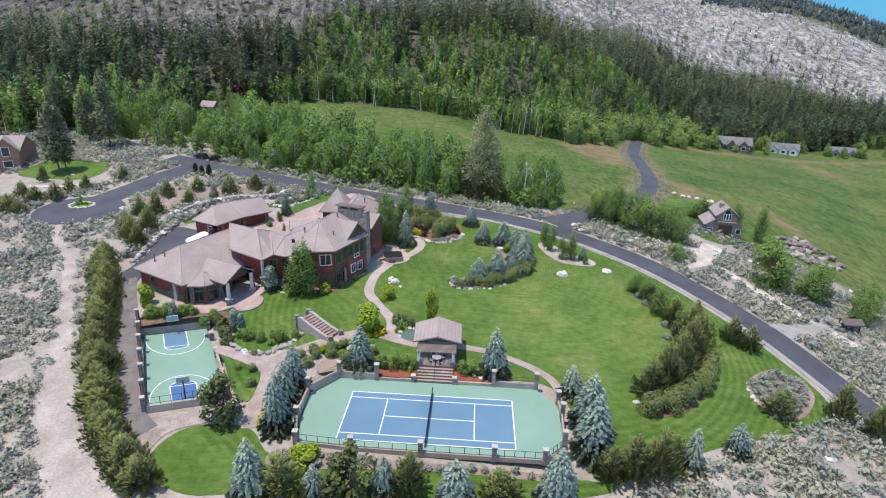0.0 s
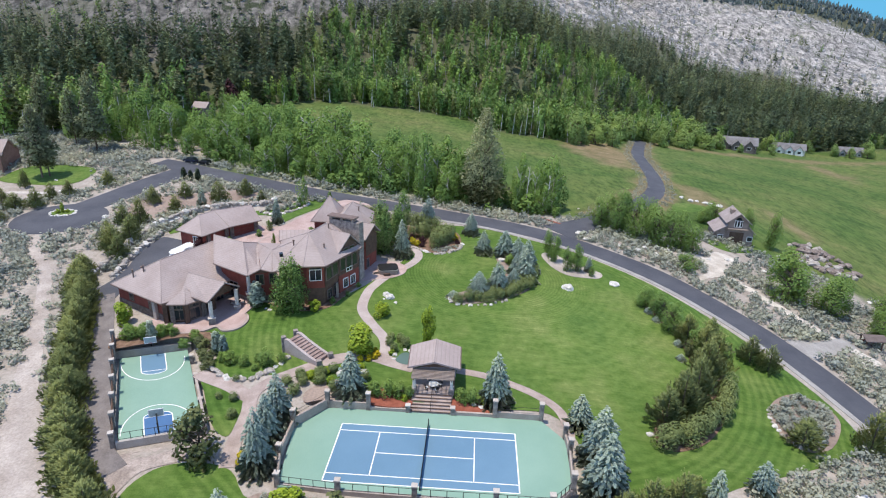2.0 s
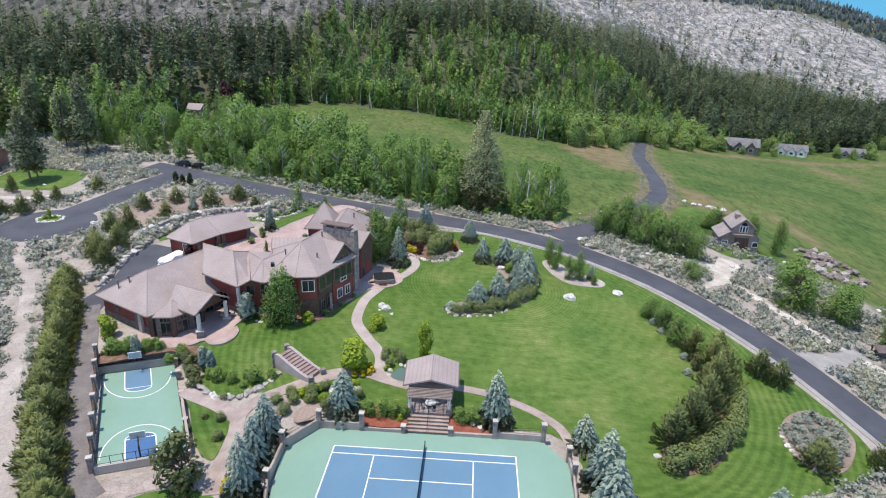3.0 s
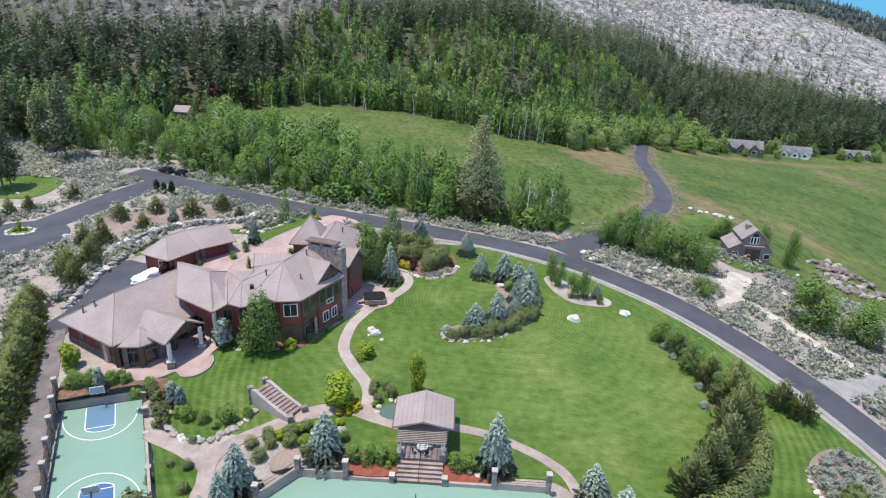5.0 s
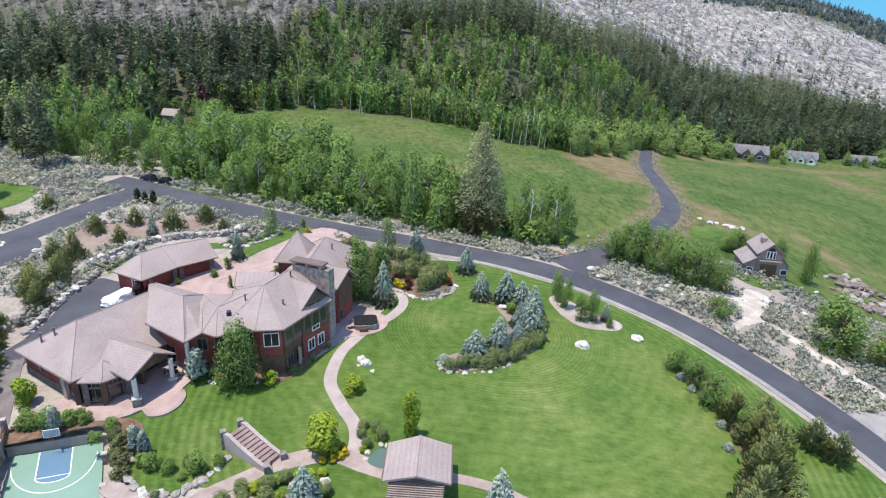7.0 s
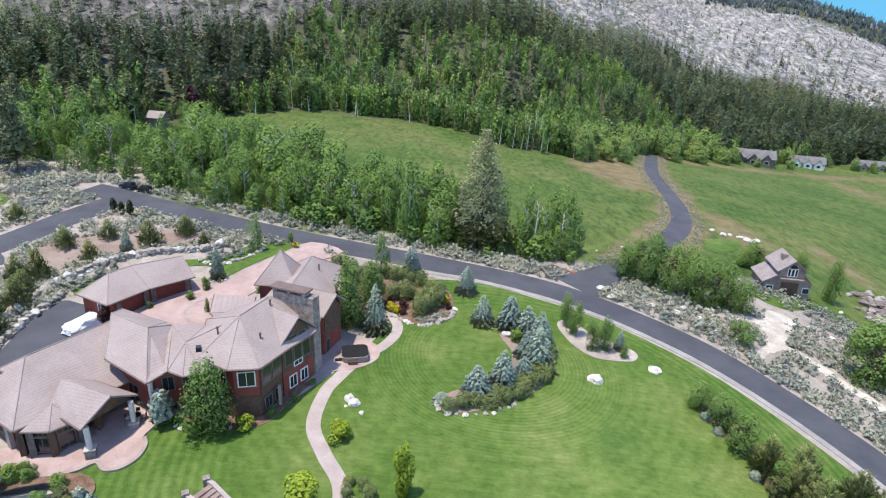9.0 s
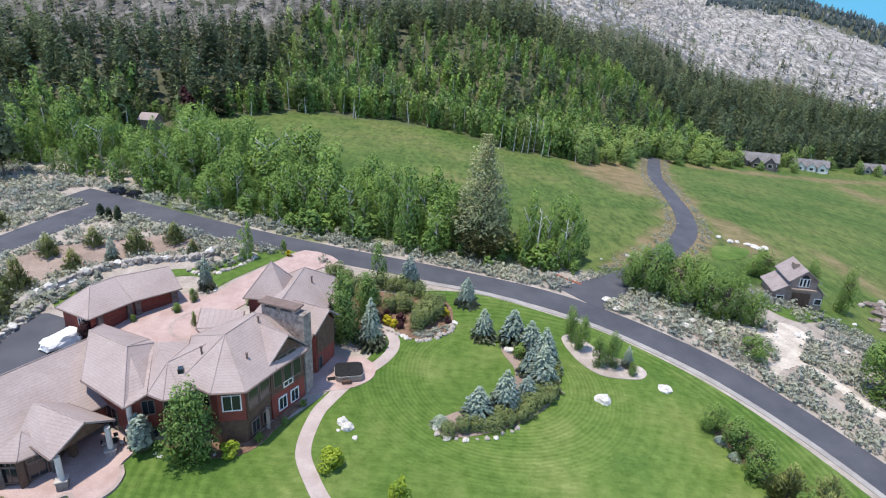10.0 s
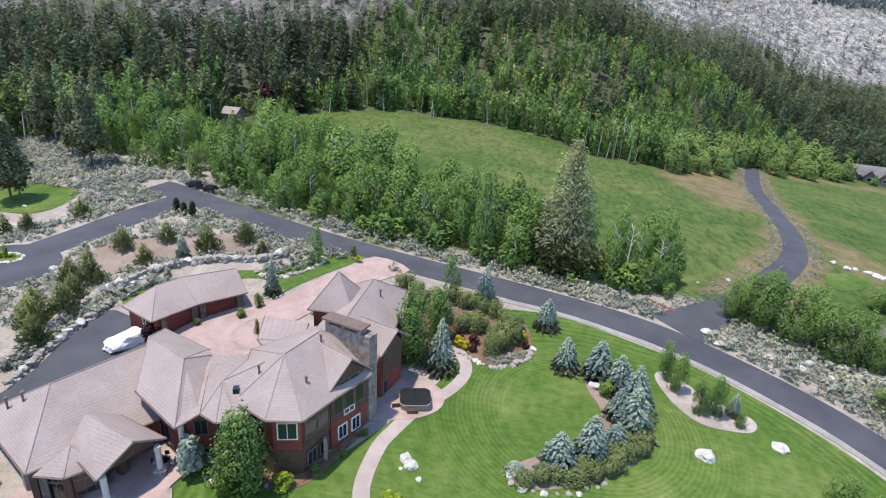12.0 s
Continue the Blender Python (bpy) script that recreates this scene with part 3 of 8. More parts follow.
# --- roads ---
MAIN_ROAD = curve_points([(-135, 128), (-96, 116), (-77, 108.5), (-48, 98), (-24, 91.6), (3, 86.5), (20, 82.8), (33, 77), (47, 67.5), (57, 56), (65.5, 43), (71, 30), (76, 14), (80, -4), (84, -40)], 6)
ribbon("road", MAIN_ROAD[6:], 7.4, 0.05, ASPHALT, "dark grey asphalt road curving past the estate", "road")
ribbon("side_road", SIDE_ROAD, [11 - 4.6 * min(i / 8, 1) for i in range(len(SIDE_ROAD))], 0.07, ASPHALT, "narrow asphalt lane winding across the meadow", "road")
ribbon("far_road", curve_points([(-122.5, 124.6), (-125.2, 127.2), (-131.0, 133.5), (-138.2, 140.8)], 5), 5.0, 0.06, ASPHALT, "short stretch of asphalt road behind the pines", "road")
CUL_ROAD = curve_points([(-84, 108), (-88, 98), (-92, 86), (-96, 76)], 5)
ribbon("cul_de_sac_lane", CUL_ROAD, 9.0, 0.06, ASPHALT, "asphalt lane leading to a turning circle", "road")
drape("turning_circle", [(-97.5 + 11.5 * math.cos(a * math.pi / 14), 70.5 + 9.0 * math.sin(a * math.pi / 14)) for a in range(28)], 0.08, ASPHALT, "round asphalt turning circle at the end of a lane", "road", thick=0.1)
ribbon("roadside_kerb", [(x - 0.0, y) for x, y in curve_points([(-10, 83.4), (5, 82), (18, 78.6), (30.5, 73.5), (44, 64), (53.6, 53.4), (61.5, 41), (66.8, 28.5), (71.5, 13), (75, -4)], 6)], 1.3, 0.09, KERB, "pale concrete gutter strip along the road edge", "kerb", thick=0.1, across=2)

# --- lawns ---
MAIN_LAWN = curve_points([(-37.4, 21.4), (-40.4, 24.2), (-38.4, 27.6), (-36.0, 31.0), (-35.0, 34.6), (-30, 35.0), (-23, 33.8), (-18, 41), (-14.5, 47), (-10, 57), (-8, 66), (-6, 78), (6, 80.8), (19, 77), (30, 72.5), (43.5, 62.5), (52, 52.5), (60, 39.5), (66, 25), (66, 16), (60.5, 11.5), (50, 6), (43, 2.8), (33, -3), (23, -8.5), (21, -2), (20.5, 6), (17, 11), (8, 10.6), (-5, 10.6), (-15, 11.5), (-20, 14), (-28, 14.5), (-34, 17)], 4, True)
drape("lawn", MAIN_LAWN, 0.05, LAWN, "mown green lawn with mowing stripes", "lawn", 4.0)
drape("round_lawn", curve_points([(-35, -9), (-33, -5), (-28.5, -3.6), (-23.5, -4.6), (-19, -9), (-8, -9.3), (10, -9.0), (21, -8.2), (24, -9.5), (14, -12.5), (-6, -14.5), (-20, -15), (-27.5, -15.6), (-33, -13)], 4, True), 0.06, LAWN, "small curved green lawn below the courts", "lawn", 3.0, height=ground_height)

# --- open sky beyond the last range ---
blue, bt, bb = nodes_of("clear_sky")
bb.inputs["Base Color"].default_value = (0, 0, 0, 1)
bb.inputs["Roughness"].default_value = 1.0
bb.inputs["Specular IOR Level"].default_value = 0.0
bb.inputs["Emission Color"].default_value = (0.16, 0.55, 0.90, 1)
bb.inputs["Emission Strength"].default_value = 0.42
arc = [(5200 * math.sin(radians(a)), 5200 * math.cos(radians(a))) for a in range(10, 81, 5)]
thing("backdrop", Shape().add([(x, y, z) for z in (-300, 900) for x, y in arc], [(i, i + 1, i + 16, i + 15) for i in range(14)]), blue, "clear blue sky beyond the mountains", "sky", kind="structure")


# --- tennis court ---
def flat(poly, z):
    return Shape().add([(x, y, z) for x, y in poly], [tuple(range(len(poly)))])


def stripe(s, a, b, w, z):
    """A painted line between two points."""
    a, b = Vector(a), Vector(b)
    d = (b - a).normalized() * w / 2
    n = Vector((-d.y, d.x))
    return s.add([(*q, z) for q in (a - d + n, a - d - n, b + d - n, b + d + n)], [(0, 1, 2, 3)])


tennis = thing("tennis_court", None, None, "green and blue hard tennis court with white lines", "tennis court", kind="structure")
part("slab", Shape().prism(COURT, -0.5, 0.0), COURT_G, tennis)
part("playing_surface", flat([(-11.9, -5.5), (11.9, -5.5), (11.9, 5.5), (-11.9, 5.5)], 0.006), COURT_B, tennis, "blue painted playing area")
lines = Shape()
for y in (-5.485, 5.485, -4.115, 4.115):
    stripe(lines, (-11.885, y), (11.885, y), 0.14, 0.012)
for x in (-11.885, 11.885):
    stripe(lines, (x, -5.485), (x, 5.485), 0.16, 0.012)
for x in (-6.4, 6.4):
    stripe(lines, (x, -4.115), (x, 4.115), 0.14, 0.012)
stripe(lines, (-6.4, 0), (6.4, 0), 0.14, 0.012)
part("court_lines", lines, LINE, tennis, "white painted court lines")

net = thing("tennis_net", None, None, "black tennis net with posts across the court", "tennis net")
for y in (-6.1, 6.1):
    part("post", Shape().tube((0, y, 0), (0, y, 1.12), 0.06), BLACK, net)
mesh_net = Shape()
for i in range(41):
    mesh_net.box(0, -6.1 + i * 0.305, 0.5, 0.03, 0.05, 0.92)
for k in range(7):
    mesh_net.box(0, 0, 0.08 + k * 0.14, 0.03, 12.2, 0.05)
part("netting", mesh_net, BLACK, net)
part("headband", Shape().box(0, 0, 1.0, 0.06, 12.2, 0.08), BLACK, net)




# --- mansion ---
def house_roof(name, parent, pts, faces, label="", thick=0.26):
    """Tiled planes with fascia and dark ridge caps along their inner edges."""
    ob = part(name, Shape().slab(pts, faces, thick), ROOF, parent, label)
    seen = {}
    for f in faces:
        for a, b in zip(f, f[1:] + f[:1]):
            seen[(a, b)] = 1
    for a, b in seen:
        if (b, a) in seen and a < b:
            p, q = Vector(pts[a]), Vector(pts[b])
            part("ridge_cap", Shape().tube(p + Vector((0, 0, 0.02)), q + Vector((0, 0, 0.02)), 0.08, 0.08, 6), ROOF, ob)
        elif (b, a) not in seen:
            p, q = Vector(pts[a]), Vector(pts[b])
            if abs(p.z - q.z) < 0.8:
                n = Vector((q.y - p.y, p.x - q.x, 0)).normalized() * 0.07
                part("gutter", Shape().tube(p + n - Vector((0, 0, 0.12)), q + n - Vector((0, 0, 0.12)), 0.1, 0.1, 6), GUTTER, ob, "dark brown gutter")
    return ob


def window(parent, a, b, s, w, z, h, panes=2, frame_mat=None):
    """A framed window on the outer face of the wall from a to b, s metres along it."""
    a, b = Vector(a), Vector(b)
    d = (b - a).normalized()
    n = Vector((d.y, -d.x))
    turn = math.degrees(math.atan2(d.y, d.x))
    c = a + d * s + n * 0.05
    fr = Shape()
    for k in (-1, 1):
        q = c + d * k * (w / 2 + 0.06)
        fr.box(q.x, q.y, z + h / 2, 0.14, 0.16, h + 0.26, turn)
    for zz in (z - 0.07, z + h + 0.07):
        fr.box(c.x, c.y, zz, w + 0.26, 0.18, 0.14, turn)
    ob = part("window", fr, frame_mat or GUTTER, parent)
    pw = w / panes
    for k in range(panes):
        q = c - d * (w / 2 - pw * (k + 0.5)) - n * 0.01
        part("pane", Shape().box(q.x, q.y, z + h / 2, pw - 0.07, 0.1, h, turn), GLASS, ob)
    for k in range(1, panes):
        q = c - d * (w / 2 - pw * k)
        part("mullion", Shape().box(q.x, q.y, z + h / 2, 0.08, 0.14, h, turn), frame_mat or GUTTER, ob)
    return ob


def pillar(parent, x, y, z0, zs, z1, name="porch_column"):
    """A tapered cream column on a square stone base."""
    ob = part(name, Shape().prism([(x + 0.34 * math.cos(i * 0.7854 + 0.39), y + 0.34 * math.sin(i * 0.7854 + 0.39)) for i in range(8)], zs, z1), CREAM, parent, "cream tapered column")
    part("stone_base", Shape().box(x, y, (z0 + zs) / 2, 1.1, 1.1, zs - z0, 25), STONE, ob, "square fieldstone base")
    part("cap", Shape().box(x, y, zs + 0.08, 1.3, 1.3, 0.16, 25), CONCRETE, ob)


mansion = thing("mansion", None, None, "sprawling red mansion with taupe tiled hip roofs and stone chimney", "house")
W = [(-59.8, 33.2), (-47.7, 26.9), (-40.4, 38.0), (-52.8, 48.6)]
E_ = [(-42.3, 38.3), (-36.0, 34.8), (-31.2, 36.8), (-38.6, 46.0), (-47.8, 49.6)]
O = [(-29.2, 37.2), (-25.0, 35.2), (-22.0, 36.0), (-20.4, 40.6), (-17.9, 45.5), (-18.3, 50.5), (-27.5, 54.0), (-32.5, 46.8)]
N = [(-27.2, 50.0), (-17.2, 50.6), (-15.7, 55.4), (-17.6, 58.8), (-19.5, 69.0), (-26.5, 69.0)]
for name, poly, z0, zm, z1 in (("west_wall", W, 0.8, 3.7, 6.4), ("entry_wall", E_, 1.2, 4.2, 9.5), ("bay_wall", O, 1.5, 6.4, 11.1), ("north_wall", N, 2.5, 4.0, 11.0)):
    ob = part(name, Shape().prism(poly, zm, z1), REDWALL, mansion, "red stucco wall")
    cx, cy = sum(p[0] for p in poly) / len(poly), sum(p[1] for p in poly) / len(poly)
    grown = [(x + (x - cx) * 0.012, y + (y - cy) * 0.012) for x, y in poly]
    # BROWN on the bay's lower wall paints the shade under its overhang.
    part("plinth", Shape().prism(grown, z0, zm), {"north_wall": REDWALL, "bay_wall": BROWN}.get(name, DARKSTONE), ob, "brown plinth below the red wall, painting recess shade under the bay")
    band = Shape()
    for (x0, y0), (x1, y1) in zip(grown, grown[1:] + grown[:1]):
        d = math.hypot(x1 - x0, y1 - y0)
        band.box((x0 + x1) / 2, (y0 + y1) / 2, z1 - 0.35, d, 0.16, 0.6, math.degrees(math.atan2(y1 - y0, x1 - x0)))
    part("frieze", band, BROWN, ob, "dark brown timber band under the eaves")

house_roof("west_roof", mansion, [(-60.8, 32.8, 6.5), (-47.6, 25.8, 6.5), (-39.4, 38.3, 6.5), (-46.3, 46.0, 11.1), (-51.8, 34.6, 11.0), (-53.5, 49.5, 6.5)], [(0, 1, 4), (1, 2, 3, 4), (0, 4, 3, 5)])
house_roof("entry_roof", mansion, [(-45.6, 43.7, 13.0), (-38.5, 40.3, 13.0), (-34.9, 32.5, 9.6), (-43.2, 37.4, 9.6), (-33.5, 35.0, 9.9), (-37.0, 43.8, 11.7), (-39.7, 47.1, 10.2), (-48.7, 50.9, 10.0)], [(3, 2, 1, 0), (2, 4, 5, 1), (1, 5, 6), (0, 1, 6, 7), (0, 7, 3)])
house_roof("link_roof", mansion, [(-33.4, 35.0, 9.95), (-30.9, 33.9, 10.0), (-29.0, 34.6, 10.2), (-27.4, 35.2, 11.0), (-32.1, 37.9, 12.6), (-27.8, 42.5, 13.6), (-37.0, 43.8, 11.7), (-33.0, 46.6, 10.8)], [(0, 1, 4), (1, 2, 4), (2, 3, 5, 4), (4, 5, 7), (4, 7, 6), (0, 4, 6)])
house_roof("bay_roof", mansion, [(-30.0, 36.5, 11.2), (-25.2, 34.1, 11.2), (-21.3, 34.9, 11.2), (-19.3, 40.0, 11.2), (-16.9, 45.2, 11.2), (-17.4, 51, 11.2), (-25.8, 40.6, 15.4), (-23.8, 46.6, 15.6), (-28, 55, 11.2), (-33.5, 47, 11.2)], [(0, 1, 6), (1, 2, 6), (2, 3, 7, 6), (3, 4, 7), (4, 5, 7), (5, 8, 7), (8, 9, 6, 7), (9, 0, 6)])
house_roof("east_gable_roof", mansion, [(-20.3, 39.6, 11.5), (-16.9, 46.2, 11.5), (-21.4, 48.4, 11.5), (-24.6, 41.8, 11.5), (-18.4, 42.8, 14.7), (-23.4, 45.4, 14.8)], [(0, 4, 5, 3), (1, 2, 5, 4)])
east = part("gable_wall", Shape().add([(-20.2, 40.2, 7.0), (-17.5, 45.6, 7.0), (-17.5, 45.6, 11.3), (-18.85, 42.9, 14.3), (-20.2, 40.2, 11.3), (-20.8, 40.5, 7.0), (-18.1, 45.9, 7.0), (-18.1, 45.9, 11.3), (-19.45, 43.2, 14.3), (-20.8, 40.5, 11.3)], [(0, 1, 2, 3, 4), (9, 8, 7, 6, 5), (0, 5, 6, 1), (1, 6, 7, 2), (2, 7, 8, 3), (3, 8, 9, 4), (4, 9, 5, 0)]), BROWN, mansion, "brown timber gable wall with tall windows")
part("lower_wall", Shape().prism([(-20.25, 40.2), (-17.55, 45.55), (-18.2, 45.9), (-20.9, 40.5)], 2.5, 7.0), REDWALL, mansion, "red stucco lower wall")
for k, s in enumerate((1.1, 2.9, 4.6)):
    window(east, (-20.2, 40.2), (-17.5, 45.6), s, 1.35, 8.0, 2.3, 1)
    if k != 1:
        window(east, (-20.2, 40.2), (-17.5, 45.6), 3.0 + (k - 1) * 0.85, 1.3, 10.8, 1.3, 1)
for s in (1.8, 4.0):
    window(mansion, (-20.25, 40.2), (-17.55, 45.55), s, 1.25, 4.2, 1.7, 2, WHITE)
window(east, (-20.2, 40.2), (-17.5, 45.6), 2.9, 1.5, 7.3, 0.6, 2, WHITE)
house_roof("north_roof", mansion, [(-28, 49, 11.1), (-16.8, 50.8, 11.1), (-17.4, 59.8, 11.1), (-18.8, 70.4, 11.1), (-27.4, 70.4, 11.1), (-22.6, 51, 14.6), (-22.8, 65.6, 14.6)], [(0, 1, 5), (1, 2, 6, 5), (2, 3, 6), (3, 4, 6), (4, 0, 5, 6)])
house_roof("north_gable_roof", mansion, [(-16.9, 49.6, 11.2), (-14.9, 56.2, 11.2), (-21.5, 58.5, 11.4), (-22.0, 51.8, 11.4), (-15.5, 52.8, 13.6), (-22.4, 55.0, 13.9)], [(0, 4, 5, 3), (1, 2, 5, 4)])
part("gable_wall", Shape().add([(-17.1, 50.5, 10.6), (-15.6, 55.3, 10.6), (-16.2, 52.9, 13.2), (-17.7, 50.6, 10.6), (-16.2, 55.4, 10.6), (-16.8, 53.0, 13.2)], [(0, 1, 2), (5, 4, 3), (0, 3, 4, 1), (1, 4, 5, 2), (2, 5, 3, 0)]), BROWN, mansion, "brown timber gable wall")
house_roof("turret_roof", mansion, [(-30.6, 58.4, 11.9), (-23.6, 58.4, 11.9), (-23.6, 65.4, 11.9), (-30.6, 65.4, 11.9), (-27.1, 62, 16.8)], [(0, 1, 4), (1, 2, 4), (2, 3, 4), (3, 0, 4)], "steep pyramid roof")
part("turret_wall", Shape().prism([(-30, 59), (-24.2, 59), (-24.2, 64.8), (-30, 64.8)], 3.5, 11.9), REDWALL, mansion)
house_roof("courtyard_roof", mansion, [(-36.1, 53.4, 8.8), (-33.1, 50.6, 8.8), (-28.5, 51.5, 10.6), (-30.0, 57.0, 10.4), (-38.4, 60.3, 8.8)], [(0, 1, 2), (0, 2, 3, 4)])
part("courtyard_wall", Shape().prism([(-35.6, 53.8), (-32.9, 51.6), (-29.0, 52.0), (-30.4, 56.6), (-37.4, 59.6)], 3.0, 8.6), REDWALL, mansion)

# porch on the garden front
house_roof("porch_roof", mansion, [(-39.7, 26.3, 7.0), (-37.0, 33.6, 7.0), (-44.2, 35.4, 7.6), (-46.0, 29.6, 7.0), (-38.0, 30.0, 9.2), (-45.6, 32.4, 9.7)], [(0, 4, 5, 3), (1, 2, 5, 4)])
part("porch_gable", Shape().add([(-40.1, 27.2, 6.7), (-37.8, 33.1, 6.7), (-38.6, 30.1, 8.9), (-40.6, 27.4, 6.7), (-38.3, 33.3, 6.7), (-39.1, 30.3, 8.9)], [(0, 1, 2), (5, 4, 3), (0, 3, 4, 1), (1, 4, 5, 2), (2, 5, 3, 0)]), BROWN, mansion)
pillar(mansion, -39.6, 27.0, 2.0, 3.7, 6.8)
pillar(mansion, -37.3, 32.4, 2.0, 3.7, 6.8)
pillar(mansion, -35.7, 34.5, 2.0, 5.2, 9.4)
house_roof("sunroom_roof", mansion, [(-46.9, 26.0, 6.35), (-43.7, 26.4, 6.35), (-41.5, 29.0, 6.35), (-42.6, 31.6, 6.5), (-45.0, 29.2, 8.1)], [(0, 1, 4), (1, 2, 4), (2, 3, 4)])
part("sunroom_wall", Shape().prism([(-47.4, 27.0), (-46.4, 26.7), (-44.0, 27.1), (-42.2, 29.3), (-42.8, 32.0), (-46.0, 31.5)], 0.8, 6.2), BROWN, mansion, "dark timber and stone sunroom")
for a, b, s in (((-46.4, 26.7), (-44.0, 27.1), 1.2), ((-44.0, 27.1), (-42.2, 29.3), 1.4)):
    window(mansion, a, b, s, 1.7, 3.0, 1.9, 2)
    window(mansion, a, b, s, 1.7, 5.2, 0.6, 3)
for k in range(5):
    part("stone_pier", Shape().box((-47.6, -46.3, -44.0, -42.1, -41.4)[k], (26.7, 26.5, 26.9, 29.3, 31.6)[k], 3.6, 0.7, 0.7, 5.4, 20 + 15 * k), DARKSTONE if k % 2 else BROWN, mansion)

# windows
window(mansion, W[0], W[1], 9.8, 1.3, 3.2, 2.0, 2)
window(mansion, W[0], W[1], 4.0, 1.1, 4.2, 1.2, 1)
part("stone_pier", Shape().box(-50.0, 27.7, 3.6, 0.9, 0.5, 5.6, -28), TANWALL, mansion, "tall tan stone pier")
for s in (7.5, 10.5):
    window(mansion, W[1], W[2], s, 1.4, 3.2, 2.2, 2)
for s in (2.2, 4.6):
    window(mansion, E_[1], E_[2], s, 1.3, 6.6, 1.9, 2)
    window(mansion, E_[1], E_[2], s, 1.3, 3.0, 1.5, 2)
window(mansion, E_[0], E_[1], 3.3, 2.2, 3.0, 3.4, 2)
window(mansion, O[0], O[1], 2.3, 2.0, 8.0, 2.0, 2)
window(mansion, O[1], O[2], 1.6, 2.0, 8.0, 2.0, 2, WHITE)
window(mansion, O[1], O[2], 1.6, 2.0, 10.2, 0.45, 2)
part("brown_upper_panel", Shape().prism([(-21.9, 36.1), (-20.45, 40.3), (-20.36, 40.26), (-21.8, 36.05)], 6.4, 10.9), BROWN, mansion)
for s in (1.2, 3.3):
    window(mansion, (-21.8, 36.05), (-20.36, 40.26), s, 1.7, 7.7, 2.4, 1)
    window(mansion, (-21.8, 36.05), (-20.36, 40.26), s, 1.3, 3.9, 1.7, 2)
part("bay_post", Shape().box(-20.3, 38.6, 4.3, 0.45, 0.45, 4.2, 20), TRIM, mansion)
part("brown_upper_panel", Shape().prism([(-17.05, 50.75), (-16.99, 50.73), (-15.59, 55.17), (-15.65, 55.19)], 7.2, 10.7), BROWN, mansion)
for z in (8.0, 4.6):
    window(mansion, N[1], N[2], 1.0, 0.9, z, 1.8, 1)
window(mansion, N[1], N[2], 3.4, 1.8, 7.8, 2.2, 2)
for s in (1.5, 4.0, 6.5):
    window(mansion, N[3], N[4], s, 1.2, 8.2, 1.6, 1)

# stone chimney with a raised slab cap
chimney = part("chimney", Shape().prism([(-23.7, 47.9), (-18.6, 46.2), (-18.1, 47.6), (-23.2, 49.2)], 10.0, 16.0), STONE, mansion, "broad fieldstone chimney")
part("chimney_breast", Shape().box(-17.8, 46.8, 9.2, 1.6, 1.7, 13.4, -18), STONE, chimney)
part("chimney_cap", Shape().prism([(-24.1, 47.7), (-18.3, 45.7), (-17.7, 47.6), (-23.5, 49.6)], 16.55, 16.8), GUTTER, chimney, "dark slab cap")
for k in (0.04, 0.5, 0.96):
    part("cap_block", Shape().box(-23.4 + 5.0 * k, 48.5 - 1.65 * k, 16.3, 0.6, 1.3, 0.6, -18), STONE, chimney)
for x, y, z, h in ((-56.2, 32.7, 8.2, 1.3), (-55.4, 34.2, 8.6, 0.9), (-23.2, 45.2, 15.0, 0.7), (-28.4, 39.4, 13.4, 0.7), (-22.6, 39.2, 13.2, 0.5), (-20.8, 62.5, 13.4, 0.9), (-54.4, 33.2, 9.4, 0.8)):
    part("vent_pipe", Shape().tube((x, y, z - 1.2), (x, y, z + h), 0.13, 0.13, 8).tube((x, y, z + h), (x, y, z + h + 0.15), 0.2, 0.2, 8), GUTTER, mansion, "dark metal vent pipe")
part("skylight", Shape().box(-30.2, 37.3, 12.0, 0.6, 0.8, 0.7, 20), GLASS, mansion)

# --- garage ---
garage = thing("garage", None, None, "low red garage with a taupe tiled hip roof", "garage")
house_roof("roof", garage, [(-60.9, 57.6, 8.7), (-53.4, 54.2, 8.7), (-50.3, 61.2, 8.7), (-45.1, 67.2, 8.7), (-52.4, 73.4, 8.7), (-59.4, 67.0, 8.7), (-56.6, 60.3, 11.5), (-54.9, 64.2, 11.5), (-48.6, 70.2, 11.4)], [(0, 1, 6), (1, 2, 7, 6), (2, 3, 8, 7), (3, 4, 8), (4, 5, 7, 8), (5, 0, 6, 7)])
G = [(-60.1, 57.9), (-53.8, 55.2), (-51.1, 61.8), (-46.1, 67.5), (-52.2, 72.4), (-58.4, 66.6)]
part("wall", Shape().prism(G, 3.6, 8.65), REDWALL, garage, "red stucco wall")
window(garage, G[0], G[1], 4.6, 1.2, 6.4, 1.4, 2, WHITE)


def on_wall(a, b, s, off):
    a, b = Vector(a), Vector(b)
    d = (b - a).normalized()
    q = a + d * s + Vector((d.y, -d.x)) * off
    return q.x, q.y, math.degrees(math.atan2(d.y, d.x))


